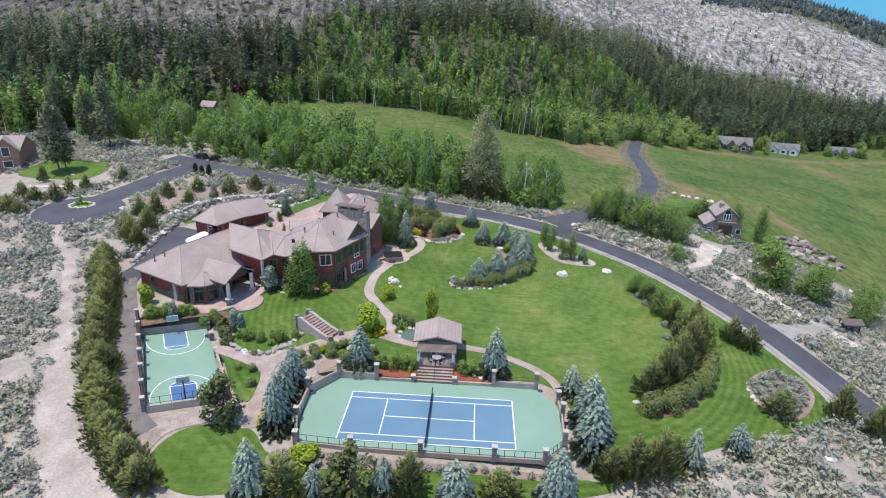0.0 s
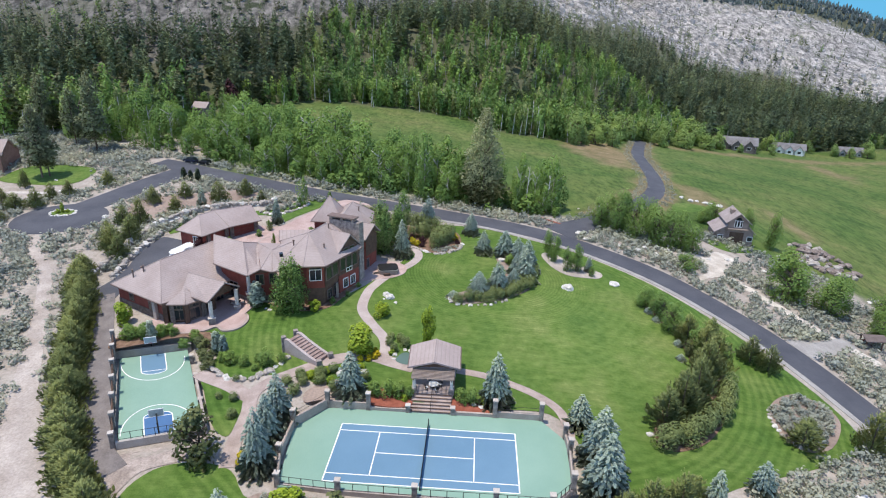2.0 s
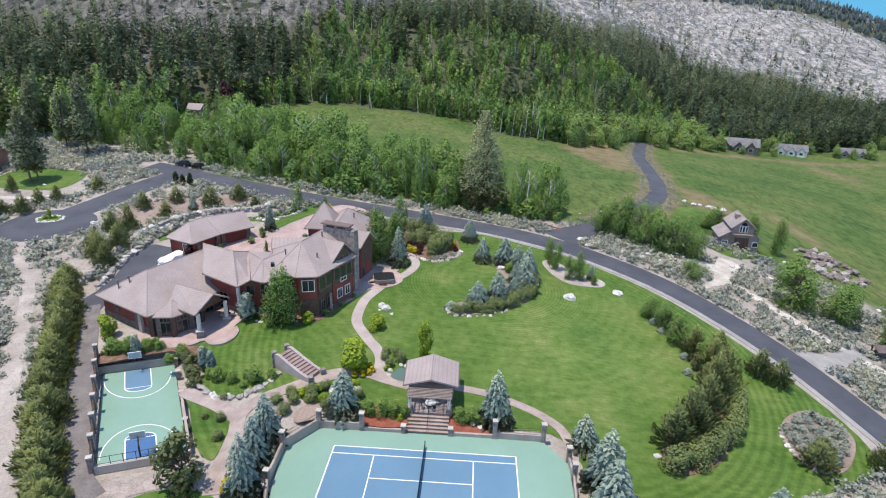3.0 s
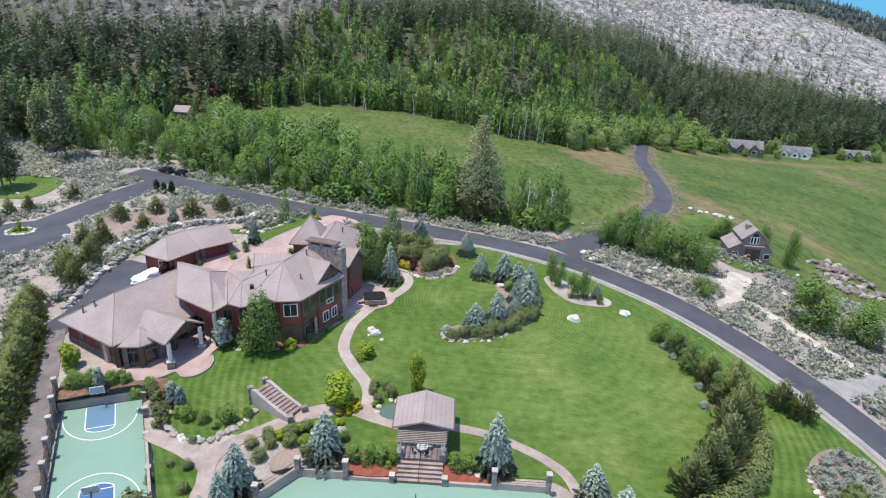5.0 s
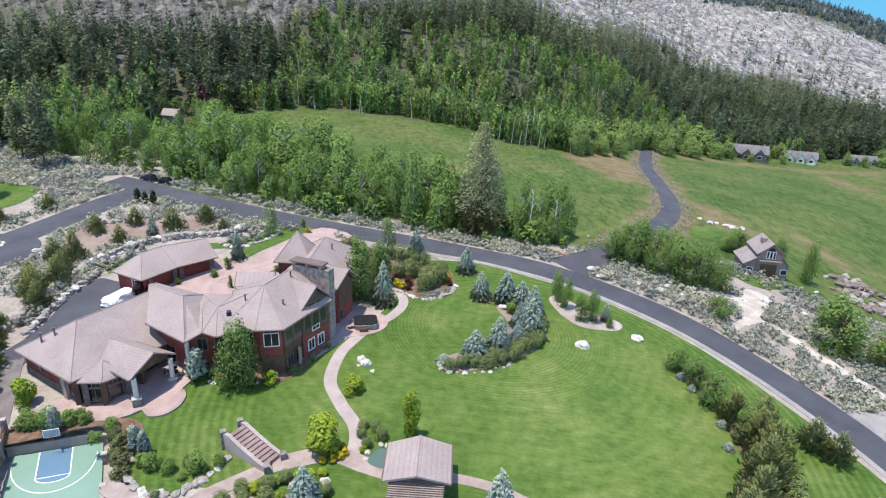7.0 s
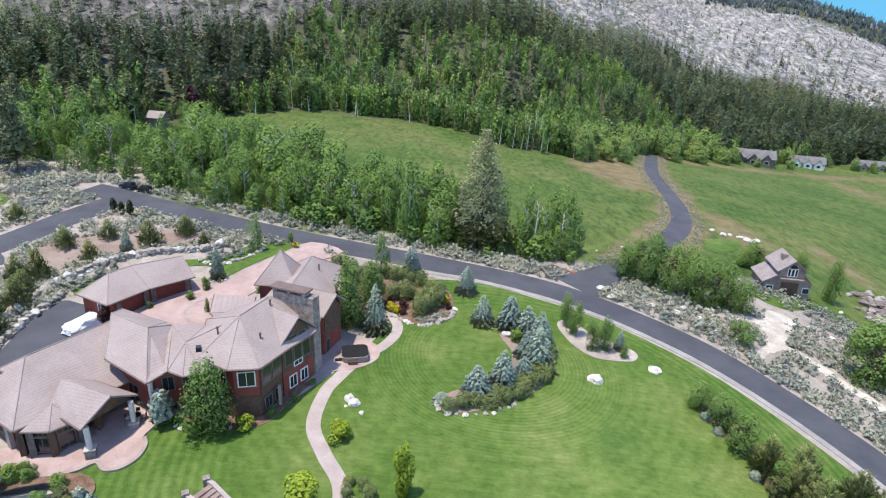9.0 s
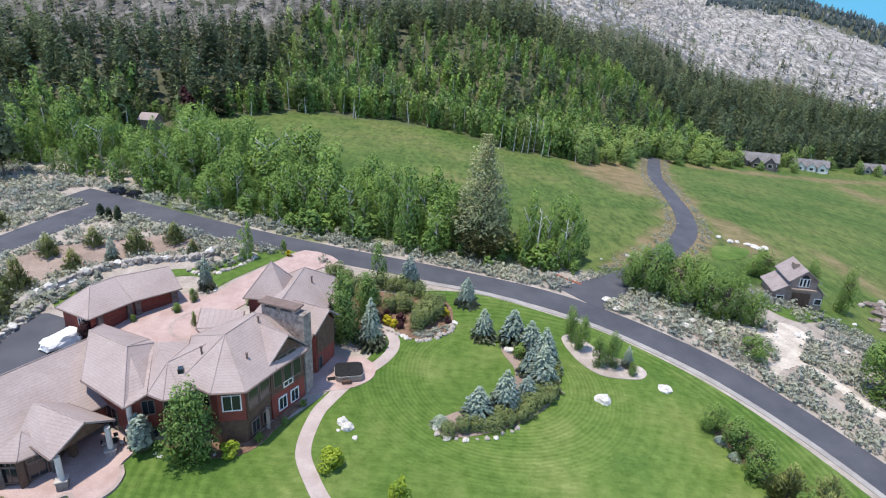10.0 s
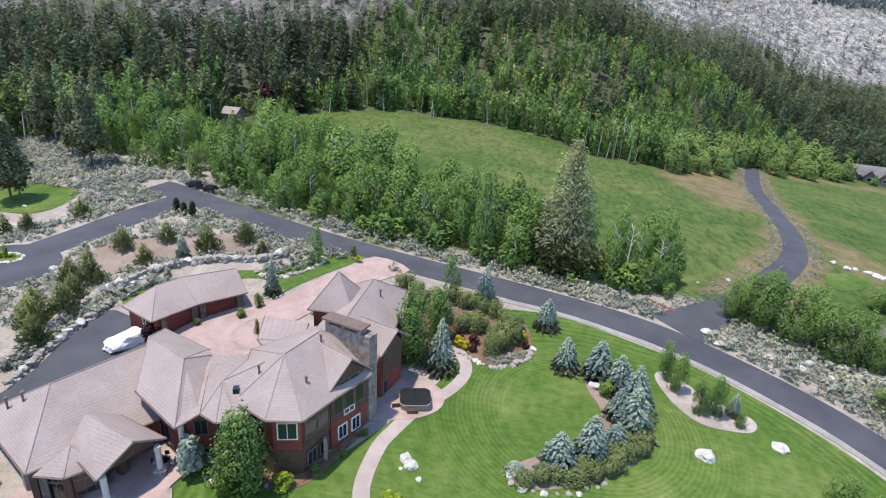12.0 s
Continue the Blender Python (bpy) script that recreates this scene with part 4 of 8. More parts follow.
for a, b, s, w in ((G[1], G[2], 4.0, 4.2), (G[2], G[3], 3.9, 4.8)):
    x, y, t = on_wall(a, b, s, 0.03)
    door = part("garage_door", Shape().box(x, y, 6.6, w, 0.12, 2.7, t), surface("oxblood_door_paint", (0.16, 0.035, 0.028), (0.2, 0.05, 0.04), 1, 12, 0.6, 0.1, 0.005), garage, "dark red sectional garage door")
    for k in range(3):
        x, y, t = on_wall(a, b, s, 0.11)
        part("groove", Shape().box(x, y, 5.9 + k * 0.68, w, 0.05, 0.05, t), BROWN, door)
for a, b, s in ((G[1], G[2], 1.4), (G[1], G[2], 6.6), (G[2], G[3], 0.9), (G[2], G[3], 6.9)):
    x, y, t = on_wall(a, b, s, 0.15)
    part("stone_pier", Shape().box(x, y, 6.4, 0.9, 0.5, 4.2, t), DARKSTONE, garage)


# --- plants: unit shapes, one unit high and one unit in radius ---
def crown_outward(corners):
    """The direction in which the crown's surface faces at every leaf."""
    mid = corners.mean(axis=1)
    return unit(np.stack([mid[:, 0], mid[:, 1], (mid[:, 2] - 0.3) * 2.0], 1))


def cards_mesh(name, corners, material, tones=None, outward=None):
    """Many small four-cornered leaves; corners is an array (n, 4, 3), tones a tint for each.
    Leaves are shaded partly as the rounded crown that they make up together."""
    n = len(corners)
    if outward is not None:
        face = unit(np.cross(corners[:, 2] - corners[:, 0], corners[:, 3] - corners[:, 1]))
        turned = (face * outward).sum(1) < 0
        corners = np.where(turned[:, None, None], corners[:, ::-1], corners)
        face[turned] *= -1
        outward = unit(0.62 * outward + 0.38 * face)
    me = bpy.data.meshes.new(name)
    me.vertices.add(4 * n)
    me.loops.add(4 * n)
    me.polygons.add(n)
    me.vertices.foreach_set("co", np.ascontiguousarray(corners, dtype=np.float32).ravel())
    me.loops.foreach_set("vertex_index", np.arange(4 * n, dtype=np.int32))
    me.polygons.foreach_set("loop_start", np.arange(0, 4 * n, 4, dtype=np.int32))
    me.polygons.foreach_set("loop_total", np.full(n, 4, dtype=np.int32))
    me.materials.append(material)
    me.update(calc_edges=True)
    if tones is not None:
        rgba = np.ones((n, 4, 4), dtype=np.float32)
        rgba[:, :, :3] = tones[:, None, :]
        me.color_attributes.new("tone", "FLOAT_COLOR", "POINT").data.foreach_set("color", rgba.ravel())
    me.validate()
    if outward is not None:
        me.normals_split_custom_set_from_vertices(np.repeat(outward, 4, axis=0))
    return me


def unit(v):
    return v / np.maximum(np.linalg.norm(v, axis=1, keepdims=True), 1e-9)


def needle_cards(seed, n, tiers, per, size, skirt=0.03, power=0.7, droop=0.3, ragged=0.2, bulge=0.0, slim=0.55, rise=0.0, fluff=0.16):
    """Small needle sprays along whorled boughs, denser towards the tips."""
    g = np.random.default_rng(seed)
    ui = (np.arange(tiers) + 0.5) / tiers
    reach = (1 - ui) ** power
    if bulge:
        reach = np.minimum(reach, 1 - (np.abs(ui - bulge) / max(bulge, 1 - bulge)) ** 2.4 * 0.9)
    reach = reach + 0.04
    pick = g.choice(tiers, n, p=reach ** 1.4 / (reach ** 1.4).sum())
    bough = g.integers(0, per, n)
    long = 1 + g.uniform(-ragged, ragged, (tiers, per))
    up = g.uniform(-0.5, 0.5, (tiers, per))
    f = 0.15 + 0.87 * g.uniform(0, 1, n) ** 0.55
    a = pick * 2.4 + bough * 2 * np.pi / per + g.normal(0, 0.5 / per, n) * (1.6 - f) + long[pick, bough]
    r = reach[pick] * long[pick, bough] * f
    step = 1.0 / tiers
    z = skirt + (1 - skirt) * (ui[pick] + step * (0.45 * (1 - f) + up[pick, bough] * 0.6 + g.normal(0, fluff, n)) - droop * 0.16 * reach[pick] * f * f)
    p = np.stack([np.cos(a) * r, np.sin(a) * r, np.maximum(z, 0.01)], 1)
    b = a + g.normal(0, 0.55, n)
    d = np.stack([np.cos(b), np.sin(b), g.normal(rise - 0.12 * droop, 0.22, n)], 1)
    side = np.stack([-np.sin(b), np.cos(b), g.normal(0, 0.35, n)], 1)
    s = (size * g.uniform(0.6, 1.3, n) * (0.55 + 0.45 * reach[pick]))[:, None]
    flat_z = np.array([1, 1, 0.4])
    d, side = d * s * flat_z, side * s * slim * flat_z
    dip = np.array([0, 0, -1]) * s * 0.12
    return np.stack([p - d, p + side + d * 0.15, p + d + dip, p - side + d * 0.15], 1)


def skirt_cards(seed, tiers, per, skirt=0.04, power=0.85, ragged=0.28, droop=0.5, bulge=0.0, lean=1.0):
    """A slim conifer: whorls of overlapping drooping boughs that close into ragged skirts."""
    g = np.random.default_rng(seed)
    out = []
    for i in range(tiers):
        u = (i + g.uniform(-0.25, 0.25)) / tiers
        u = min(max(u, 0.0), 0.97)
        z0, step = skirt + (1 - skirt) * u, 1.0 / tiers
        reach = (1 - u) ** power + 0.05
        if bulge:
            reach = min(reach, 1 - (abs(u - bulge) / max(bulge, 1 - bulge)) ** 2.2 * 0.85)
        n = max(4, int(round(per * (0.6 + 0.4 * reach))))
        a = (np.arange(n) + g.uniform(-0.35, 0.35, n)) * 2 * np.pi / n + g.uniform(0, 6)
        r = reach * (1 + g.uniform(-ragged, ragged, n))
        half = np.pi / n * g.uniform(0.75, 1.25, n)
        zj = g.uniform(-0.4, 0.4, n) * step
        top = np.stack([0.02 * np.cos(a), 0.02 * np.sin(a), z0 + step * lean + zj], 1)
        tip = np.stack([r * np.cos(a), r * np.sin(a), z0 - droop * step * (0.6 + 0.6 * r) + zj], 1)
        f = g.uniform(0.5, 0.72, n)
        s1 = np.stack([f * r * np.cos(a - half), f * r * np.sin(a - half), z0 + step * 0.3 + zj], 1)
        s2 = np.stack([f * r * np.cos(a + half), f * r * np.sin(a + half), z0 + step * 0.3 + zj], 1)
        out.append(np.stack([top, s1, tip, s2], 1))
    return np.concatenate(out)


def bough_cards(seed, boughs, per, size, low=0.12, power=0.75, tall=6.5, ragged=0.35, droop=0.35):
    """A ragged pine crown: separate boughs carrying thick needle clumps, with gaps between them."""
    g = np.random.default_rng(seed)
    u = ((np.arange(boughs) + g.uniform(-0.4, 0.4, boughs)) / boughs).clip(0, 0.99) ** 1.1
    reach = ((1 - u) ** power) * np.minimum(1.0, 0.55 + 2.2 * u) * (1 + g.uniform(-ragged, ragged * 0.6, boughs)) + 0.035
    turn = np.arange(boughs) * 2.4 + g.uniform(-0.5, 0.5, boughs)
    k = np.repeat(np.arange(boughs), per)
    n = len(k)
    f = 0.25 + 0.75 * g.uniform(0, 1, n) ** 0.6
    a = turn[k] + g.normal(0, 0.30, n)
    r = reach[k] * f
    z = low + (1 - low) * u[k] + (0.25 * f - droop * f * f) * reach[k] / tall + g.normal(0, 0.35, n) / tall * 0.45
    p = np.stack([np.cos(a) * r, np.sin(a) * r, z.clip(0.01, 1.0)], 1)
    b = a + g.normal(0, 0.7, n)
    d = np.stack([np.cos(b), np.sin(b), g.normal(0.05, 0.4, n)], 1)
    side = np.stack([-np.sin(b), np.cos(b), g.normal(0, 0.5, n)], 1)
    s = (size * g.uniform(0.6, 1.35, n) * (0.25 + 0.75 * reach[k].clip(0, 1)))[:, None]
    flat_z = np.array([1, 1, 1 / tall])
    d, side = d * s * flat_z, side * s * 0.62 * flat_z
    dip = np.array([0, 0, -0.3 / tall]) * s
    return np.stack([p - d + dip, p + side, p + d + dip * 1.5, p - side], 1)


def crown_cards(seed, n, size, lobes, low=0.28, squash=0.55, fill=0.5, tall=0.0, spread=1.0, loose=0.42, lump=1.0, cone=0.0, flatter=0.45):
    """Leaf clumps scattered over several overlapping lobes."""
    g = np.random.default_rng(seed)
    cs, rs = [], []
    for k in range(lobes):
        a, u = g.uniform(0, 6.28), (k + 0.5) / lobes
        body = math.sin(math.pi * min(max(0.15 + 0.8 * u, 0), 1)) ** (0.7 - 0.3 * tall)
        if cone:
            body = (1.03 - u) ** cone
        off = g.uniform(0.25, 0.72) * body * spread
        cs.append((off * math.cos(a), off * math.sin(a), low + (0.93 - low) * u))
        rs.append((g.uniform(0.27, 0.45) * (0.55 + 0.45 * body) * (1 + 0.9 * (1 - spread)), (1 - low) * g.uniform(0.15, 0.24) * (1 + 0.3 * squash)))
    cs, rs = np.array(cs), np.array(rs) * lump
    pick = g.integers(0, lobes, n)
    d = unit(g.normal(size=(n, 3)))
    rad = g.uniform(fill, 1.05, n) ** 0.6
    p = cs[pick] + d * np.stack([rs[pick, 0], rs[pick, 0], rs[pick, 1]], 1) * rad[:, None]
    nrm = unit(d + g.normal(size=(n, 3)) * loose + np.array([0, 0, 0.3]))
    u = unit(np.cross(nrm, g.normal(size=(n, 3))))
    v = np.cross(nrm, u)
    s = size * g.uniform(0.55, 1.25, n)[:, None]
    flat_z = np.array([1, 1, flatter])
    u, v = u * s * flat_z, v * s * flat_z * 0.8
    bend = nrm * s * 0.13 * flat_z
    return np.stack([p - u - v * 0.3 - bend, p + u * 0.2 - v, p + u + v * 0.4 - bend, p - u * 0.3 + v], 1)


def trunk_shape(seed, r0, top, limbs=0, reach=0.5, stems=1):
    """A tapered, slightly crooked trunk with limbs, in unit size."""
    g = random.Random(seed)
    s = Shape()
    for st in range(stems):
        bx, by = (g.uniform(-0.12, 0.12), g.uniform(-0.12, 0.12)) if stems > 1 else (0, 0)
        lx, ly = (g.uniform(-0.4, 0.4), g.uniform(-0.4, 0.4)) if stems > 1 else (g.uniform(-0.06, 0.06), g.uniform(-0.06, 0.06))
        pts = [(bx + lx * (k / 4) ** 1.5, by + ly * (k / 4) ** 1.5, -0.03 + (top + 0.03) * k / 4) for k in range(5)]
        for k in range(4):
            s.tube(pts[k], pts[k + 1], r0 * (1 - k / 4.6), r0 * (1 - (k + 1) / 4.6), 7)
        for k in range(limbs):
            u = g.uniform(0.3, 0.9)
            i = min(int(u * 4), 3)
            a = g.uniform(0, 6.28)
            base = Vector(pts[i]).lerp(Vector(pts[i + 1]), u * 4 - i)
            tip = base + Vector((reach * math.cos(a), reach * math.sin(a), 0.14 + 0.1 * g.random()))
            s.tube(base, tip, r0 * 0.4, r0 * 0.1, 5)
    return s


KINDS = {}


def kind(key, crown, trunk, leaf, bark):
    KINDS[key] = (cards_mesh(key + "_crown", crown, leaf, None, crown_outward(crown)), trunk.mesh(key + "_trunk", bark, True))


for v in range(3):
    kind(f"spruce{v}", needle_cards(10 + v, 2800, 18, 13, 0.128, 0.02, 0.72, 0.5, 0.2), trunk_shape(v, 0.06, 0.9), SPRUCE, BARK)
    kind(f"pine{v}", needle_cards(20 + v, 2300, 13, 11, 0.098, 0.05, 0.62, -0.4, 0.38, 0.3, 0.42, 1.0, 0.5), trunk_shape(5 + v, 0.07, 0.9), PINE, BARK)
    kind(f"aspen{v}", crown_cards(30 + v, 1450, 0.058, 15, 0.06, 0.6, 0.86, 0.3, 1.05, 0.22, 1.0, 0.0, 0.42), trunk_shape(8 + v, 0.055, 0.9, 7, 0.45), ASPEN, PALEBARK)
    kind(f"willow{v}", crown_cards(40 + v, 2000, 0.062, 14, 0.05, 1.1, 0.85, 0.0, 0.95, 0.24, 1.0), trunk_shape(11 + v, 0.06, 0.75, 6, 0.45, 2), WILLOW, BARK)
    kind(f"shrub{v}", crown_cards(50 + v, 1700, 0.066, 10, 0.1, 1.5, 0.7, 0, 0.7, 0.35), trunk_shape(14 + v, 0.05, 0.6, 5, 0.45, 3), SHRUB, BARK)
    kind(f"olive{v}", crown_cards(60 + v, 1100, 0.085, 10, 0.08, 1.0, 0.35, 0, 0.85), trunk_shape(17 + v, 0.04, 0.8, 6, 0.5, 4), OLIVE, BARK)
kind("sageball0", crown_cards(78, 320, 0.135, 8, 0.08, 1.5, 0.75, 0, 0.9, 0.35), trunk_shape(28, 0.05, 0.5), SAGE, BARK)
kind("tallpine0", bough_cards(79, 64, 42, 0.12, 0.2, 0.55, 5.0, 0.5), trunk_shape(29, 0.06, 0.95, 6, 0.4), leafy("tall_pine_needles", (0.16, 0.19, 0.105), (0.29, 0.325, 0.195), 0.1, through=0.25), BARK)
kind("darkcolumn0", needle_cards(75, 700, 14, 9, 0.3, 0.02, 0.4, -2.0, 0.2), trunk_shape(25, 0.08, 0.7), leafy("dark_evergreen_needles", (0.05, 0.075, 0.04), (0.12, 0.16, 0.09), 0.1), BARK)
kind("limeball0", crown_cards(82, 1700, 0.085, 10, 0.08, 1.6, 0.8, 0, 0.6, 0.32), trunk_shape(30, 0.05, 0.5, 5, 0.4, 2), BRIGHT, BARK)
kind("thicket0", crown_cards(83, 3600, 0.043, 22, 0.04, 0.8, 0.85, 0.3, 1.0, 0.24, 0.95, 0.0, 0.42), trunk_shape(31, 0.05, 0.75, 6, 0.45, 3), leafy("thicket_leaves", (0.178, 0.288, 0.078), (0.238, 0.358, 0.108), 0.08, through=0.38), BARK)
kind("sapling0", crown_cards(77, 420, 0.12, 8, 0.04, 1.2, 0.85, 0.0, 1.0, 0.22), trunk_shape(27, 0.04, 0.7), ASPEN, PALEBARK)
kind("ponderosa0", bough_cards(25, 150, 60, 0.060, 0.05, 0.66, 3.7, 0.5, 0.5), trunk_shape(4, 0.05, 0.95, 6, 0.4), PONDEROSA, BARK)
kind("maple0", crown_cards(71, 6500, 0.045, 30, 0.06, 0.9, 0.35, 0, 0.95, 0.5, 1.05, 0.0, 0.37), trunk_shape(21, 0.04, 0.85, 9, 0.5, 2), leafy("green_maple_leaves", (0.085, 0.165, 0.045), (0.25, 0.38, 0.12), 0.3), BARK)
kind("lime0", crown_cards(72, 1500, 0.08, 11, 0.08, 1.2, 0.6, 0, 0.85), trunk_shape(22, 0.05, 0.7, 6, 0.45), BRIGHT, BARK)
kind("gold0", crown_cards(73, 600, 0.13, 7, 0.1, 1.6, 0.8, 0, 0.6, 0.3), trunk_shape(23, 0.05, 0.5, 4, 0.4, 3), GOLD, BARK)
kind("plum0", crown_cards(74, 600, 0.13, 7, 0.1, 1.6, 0.8, 0, 0.6, 0.3), trunk_shape(24, 0.05, 0.5, 4, 0.4, 3), PLUM, BARK)
kind("column0", needle_cards(75, 900, 16, 9, 0.3, 0.02, 0.35, -2.0, 0.2), trunk_shape(25, 0.08, 0.7), SPRUCE, BARK)
kind("clipped0", crown_cards(76, 1400, 0.074, 5, 0.22, 2.2, 0.9, 0, 0.45, 0.25, 1.3), trunk_shape(26, 0.06, 0.5, 5, 0.4), leafy("clipped_hedge_leaves", (0.160, 0.205, 0.078), (0.230, 0.278, 0.112), 0.3, through=0.25), BARK)
count_of = {}


def plant(name, key, x, y, h, w, label, category, group="", lift=-0.05, lean=0.0):
    """A tree or shrub with trunk and crown, standing on the ground."""
    i = count_of[key] = count_of.get(key, -1) + 1
    pool = [k for k in KINDS if k.rstrip("0123456789") == key]
    crown, trunk = KINDS[pool[i % len(pool)]]
    ob = new(name)
    z = (land(x, y) if -54 < x < -36 and y > 18.5 else ground_height(x, y)) + lift
    ob.matrix_world = Matrix.Translation((x, y, z)) @ Euler((lean, lean * 0.5, i * 2.4)).to_matrix().to_4x4() @ Matrix.Diagonal((w / 2, w / 2, h, 1))
    part("trunk", trunk, None, ob)
    part("crown", crown, None, ob)
    return tagged(ob, label, category, group)


# --- blue spruces ---
for x, y, h, w in ((7.5, 65.0, 5.7, 4.4), (-6.8, 80.9, 7.0, 4.6), (4.4, 76.0, 5.6, 4.4)):
    plant("spruce_tree", "spruce", x, y, h, w, "silvery blue spruce standing alone on the lawn", "tree", "spruces by the road")
for x, y, h, w in ((12.4, 64.7, 6.4, 5.6), (15.2, 62.6, 6.0, 5.2), (17.0, 58.4, 7.4, 5.4), (16.2, 53.6, 7.4, 5.6), (10.4, 46.9, 6.8, 5.2), (6.6, 44.6, 5.2, 5.2), (13.7, 50.1, 4.0, 4.0), (14.6, 56.0, 5.0, 4.0)):
    plant("spruce_tree", "spruce", x, y, h, w, "blue spruce in the island bed of the lawn", "tree", "spruces in the island bed")
plant("spruce_tree", "spruce", -10.6, 58.9, 8.6, 4.6, "tall blue spruce beside the curved garden path", "tree")
plant("spruce_tree", "spruce", 31.3, 62.6, 4.0, 2.3, "slim young blue spruce in the roadside bed", "tree")
plant("dwarf_spruce", "spruce", 1.6, 42.4, 1.7, 2.9, "low rounded blue dwarf spruce at the bed's tip", "shrub")
plant("spruce_tree", "spruce", -43.1, 72.1, 6.8, 3.0, "blue spruce in a white stone ring by the drive", "tree")
plant("spruce_tree", "spruce", -65.8, 80.8, 5.5, 2.9, "young blue spruce on bare brown soil", "tree")
for x, y, h, w in ((-19.3, -16.2, 9.2, 5.6), (-12.3, -15.0, 4.9, 3.5), (-4.3, -13.4, 5.3, 3.7), (4.3, -14.3, 6.6, 5.4), (16.4, -13.2, 8.6, 5.7), (35.3, -3.9, 7.0, 3.7), (43.5, 1.3, 5.2, 3.9)):
    plant("spruce_tree", "spruce", x, y, h, w, "blue spruce at the sagebrush edge below the courts", "tree", "spruces below the courts")
for x, y, h, w in ((-20.2, -4.2, 9.2, 4.6), (-20.6, 0.6, 7.4, 4.4), (-20.6, 4.8, 7.6, 4.8)):
    plant("spruce_tree", "spruce", x, y, h, w, "tall blue spruce pressed against the court wall", "tree", "spruces left of the tennis court")
for x, y, h, w in ((21.2, 9.1, 5.4, 4.4), (22.8, 2.3, 8.9, 6.2), (22.3, -3.5, 9.6, 6.6)):
    plant("spruce_tree", "spruce", x, y, h, w, "large blue spruce behind the court fence", "tree", "spruces right of the tennis court")
for x, y, h, w in ((-11.9, 11.2, 7.2, 5.0), (9.4, 12.0, 8.6, 5.0)):
    plant("spruce_tree", "spruce", x, y, h, w, "shapely blue spruce flanking the garden pavilion", "tree", "spruces flanking the pavilion")

# --- pines and other trees of the garden ---
for x, y, h, w in ((-16.1, -15.8, 6.7, 5.7), (-1.2, -13.1, 6.0, 4.4), (9.7, -12.8, 4.3, 5.0), (23.9, -7.6, 5.3, 4.2), (26.9, -6.8, 6.8, 5.0), (30.5, -5.9, 7.5, 4.8), (33.2, -2.8, 4.6, 3.8)):
    plant("pine_tree", "pine", x, y, h, w, "bushy dark green pine beside the lower lawn", "tree", "pines below the courts")
for x, y, h, w in ((34.1, 12.0, 6.2, 5.8), (37.0, 14.2, 8.6, 6.0), (40.5, 18.2, 8.5, 5.8), (43.8, 24.1, 8.4, 6.2), (47.4, 28.8, 7.6, 5.9), (48.5, 35.0, 7.0, 5.2), (45.2, 37.1, 6.1, 4.7), (38.2, 15.8, 6.0, 4.4), (46.5, 32.0, 7.0, 5.0)):
    plant("pine_tree", "pine", x, y, h, w, "pine in the long bed along the lawn", "tree", "pines along the lawn bed")
for x, y, h, w in ((56.1, 34.6, 5.3, 4.6), (58.5, 32.5, 5.2, 4.0), (54.6, 12.7, 4.2, 5.0), (66.0, 14.8, 7.3, 4.5), (70.5, 12.0, 6.4, 5.5), (57.0, 16.0, 3.0, 3.4)):
    plant("pine_tree", "pine", x, y, h, w, "pine near the roadside at the lawn's end", "tree", "pines near the road")
for x, y, h, w in ((43.5, 41.0, 5.6, 6.0), (42.6, 45.4, 5.2, 5.8), (40.6, 49.3, 4.4, 5.0), (45.6, 33.6, 5.0, 4.6)):
    plant("leafy_tree", "thicket", x, y, h, w, "bushy light green broadleaf tree in the lawn bed", "tree", "broadleaf trees of the lawn bed")
plant("maple_tree", "maple", -27.3, 32.0, 10.0, 7.4, "full green broadleaf tree in front of the mansion", "tree")
plant("broadleaf_tree", "maple", -14.9, 60.2, 10.6, 7.6, "green broadleaf tree at the mansion's end wall", "tree")
plant("broadleaf_tree", "maple", -12.6, 66.5, 8.2, 6.2, "green broadleaf tree beside the mansion's wing", "tree")
plant("columnar_spruce", "column", -33.8, 33.0, 4.8, 2.5, "narrow blue-green juniper beside the entrance column", "tree")
plant("lime_tree", "limeball", -12.4, 21.2, 5.0, 6.8, "small yellow-green tree by the garden path", "tree")
plant("young_tree", "lime", -1.8, 25.4, 6.6, 3.6, "young bright green tree behind the pavilion", "tree")
plant("young_tree", "lime", -10.9, 33.2, 2.6, 4.0, "thin young tree on the lawn by the path", "tree")
plant("lime_bush", "limeball", -55.2, 26.4, 3.9, 4.6, "rounded lime-green bush at the mansion's corner", "shrub")
for x, y, h, w in ((-8.3, -14.9, 7.4, 7.0), (-28.0, -2.8, 7.2, 7.4)):
    plant("olive_tree", "olive", x, y, h, w, "spreading olive-brown tree below the courts", "tree", "olive-brown trees")
for x, y, h, w in ((22.7, 68.1, 6.6, 3.9), (24.0, 65.6, 6.4, 4.2), (26.2, 61.3, 5.6, 3.6), (28.4, 61.6, 6.6, 4.4), (31.6, 60.3, 2.6, 2.4)):
    plant("leafy_tree", "thicket", x, y, h * 0.95, w * 0.9, "dense young green tree in the roadside bed", "tree", "trees in the roadside bed")
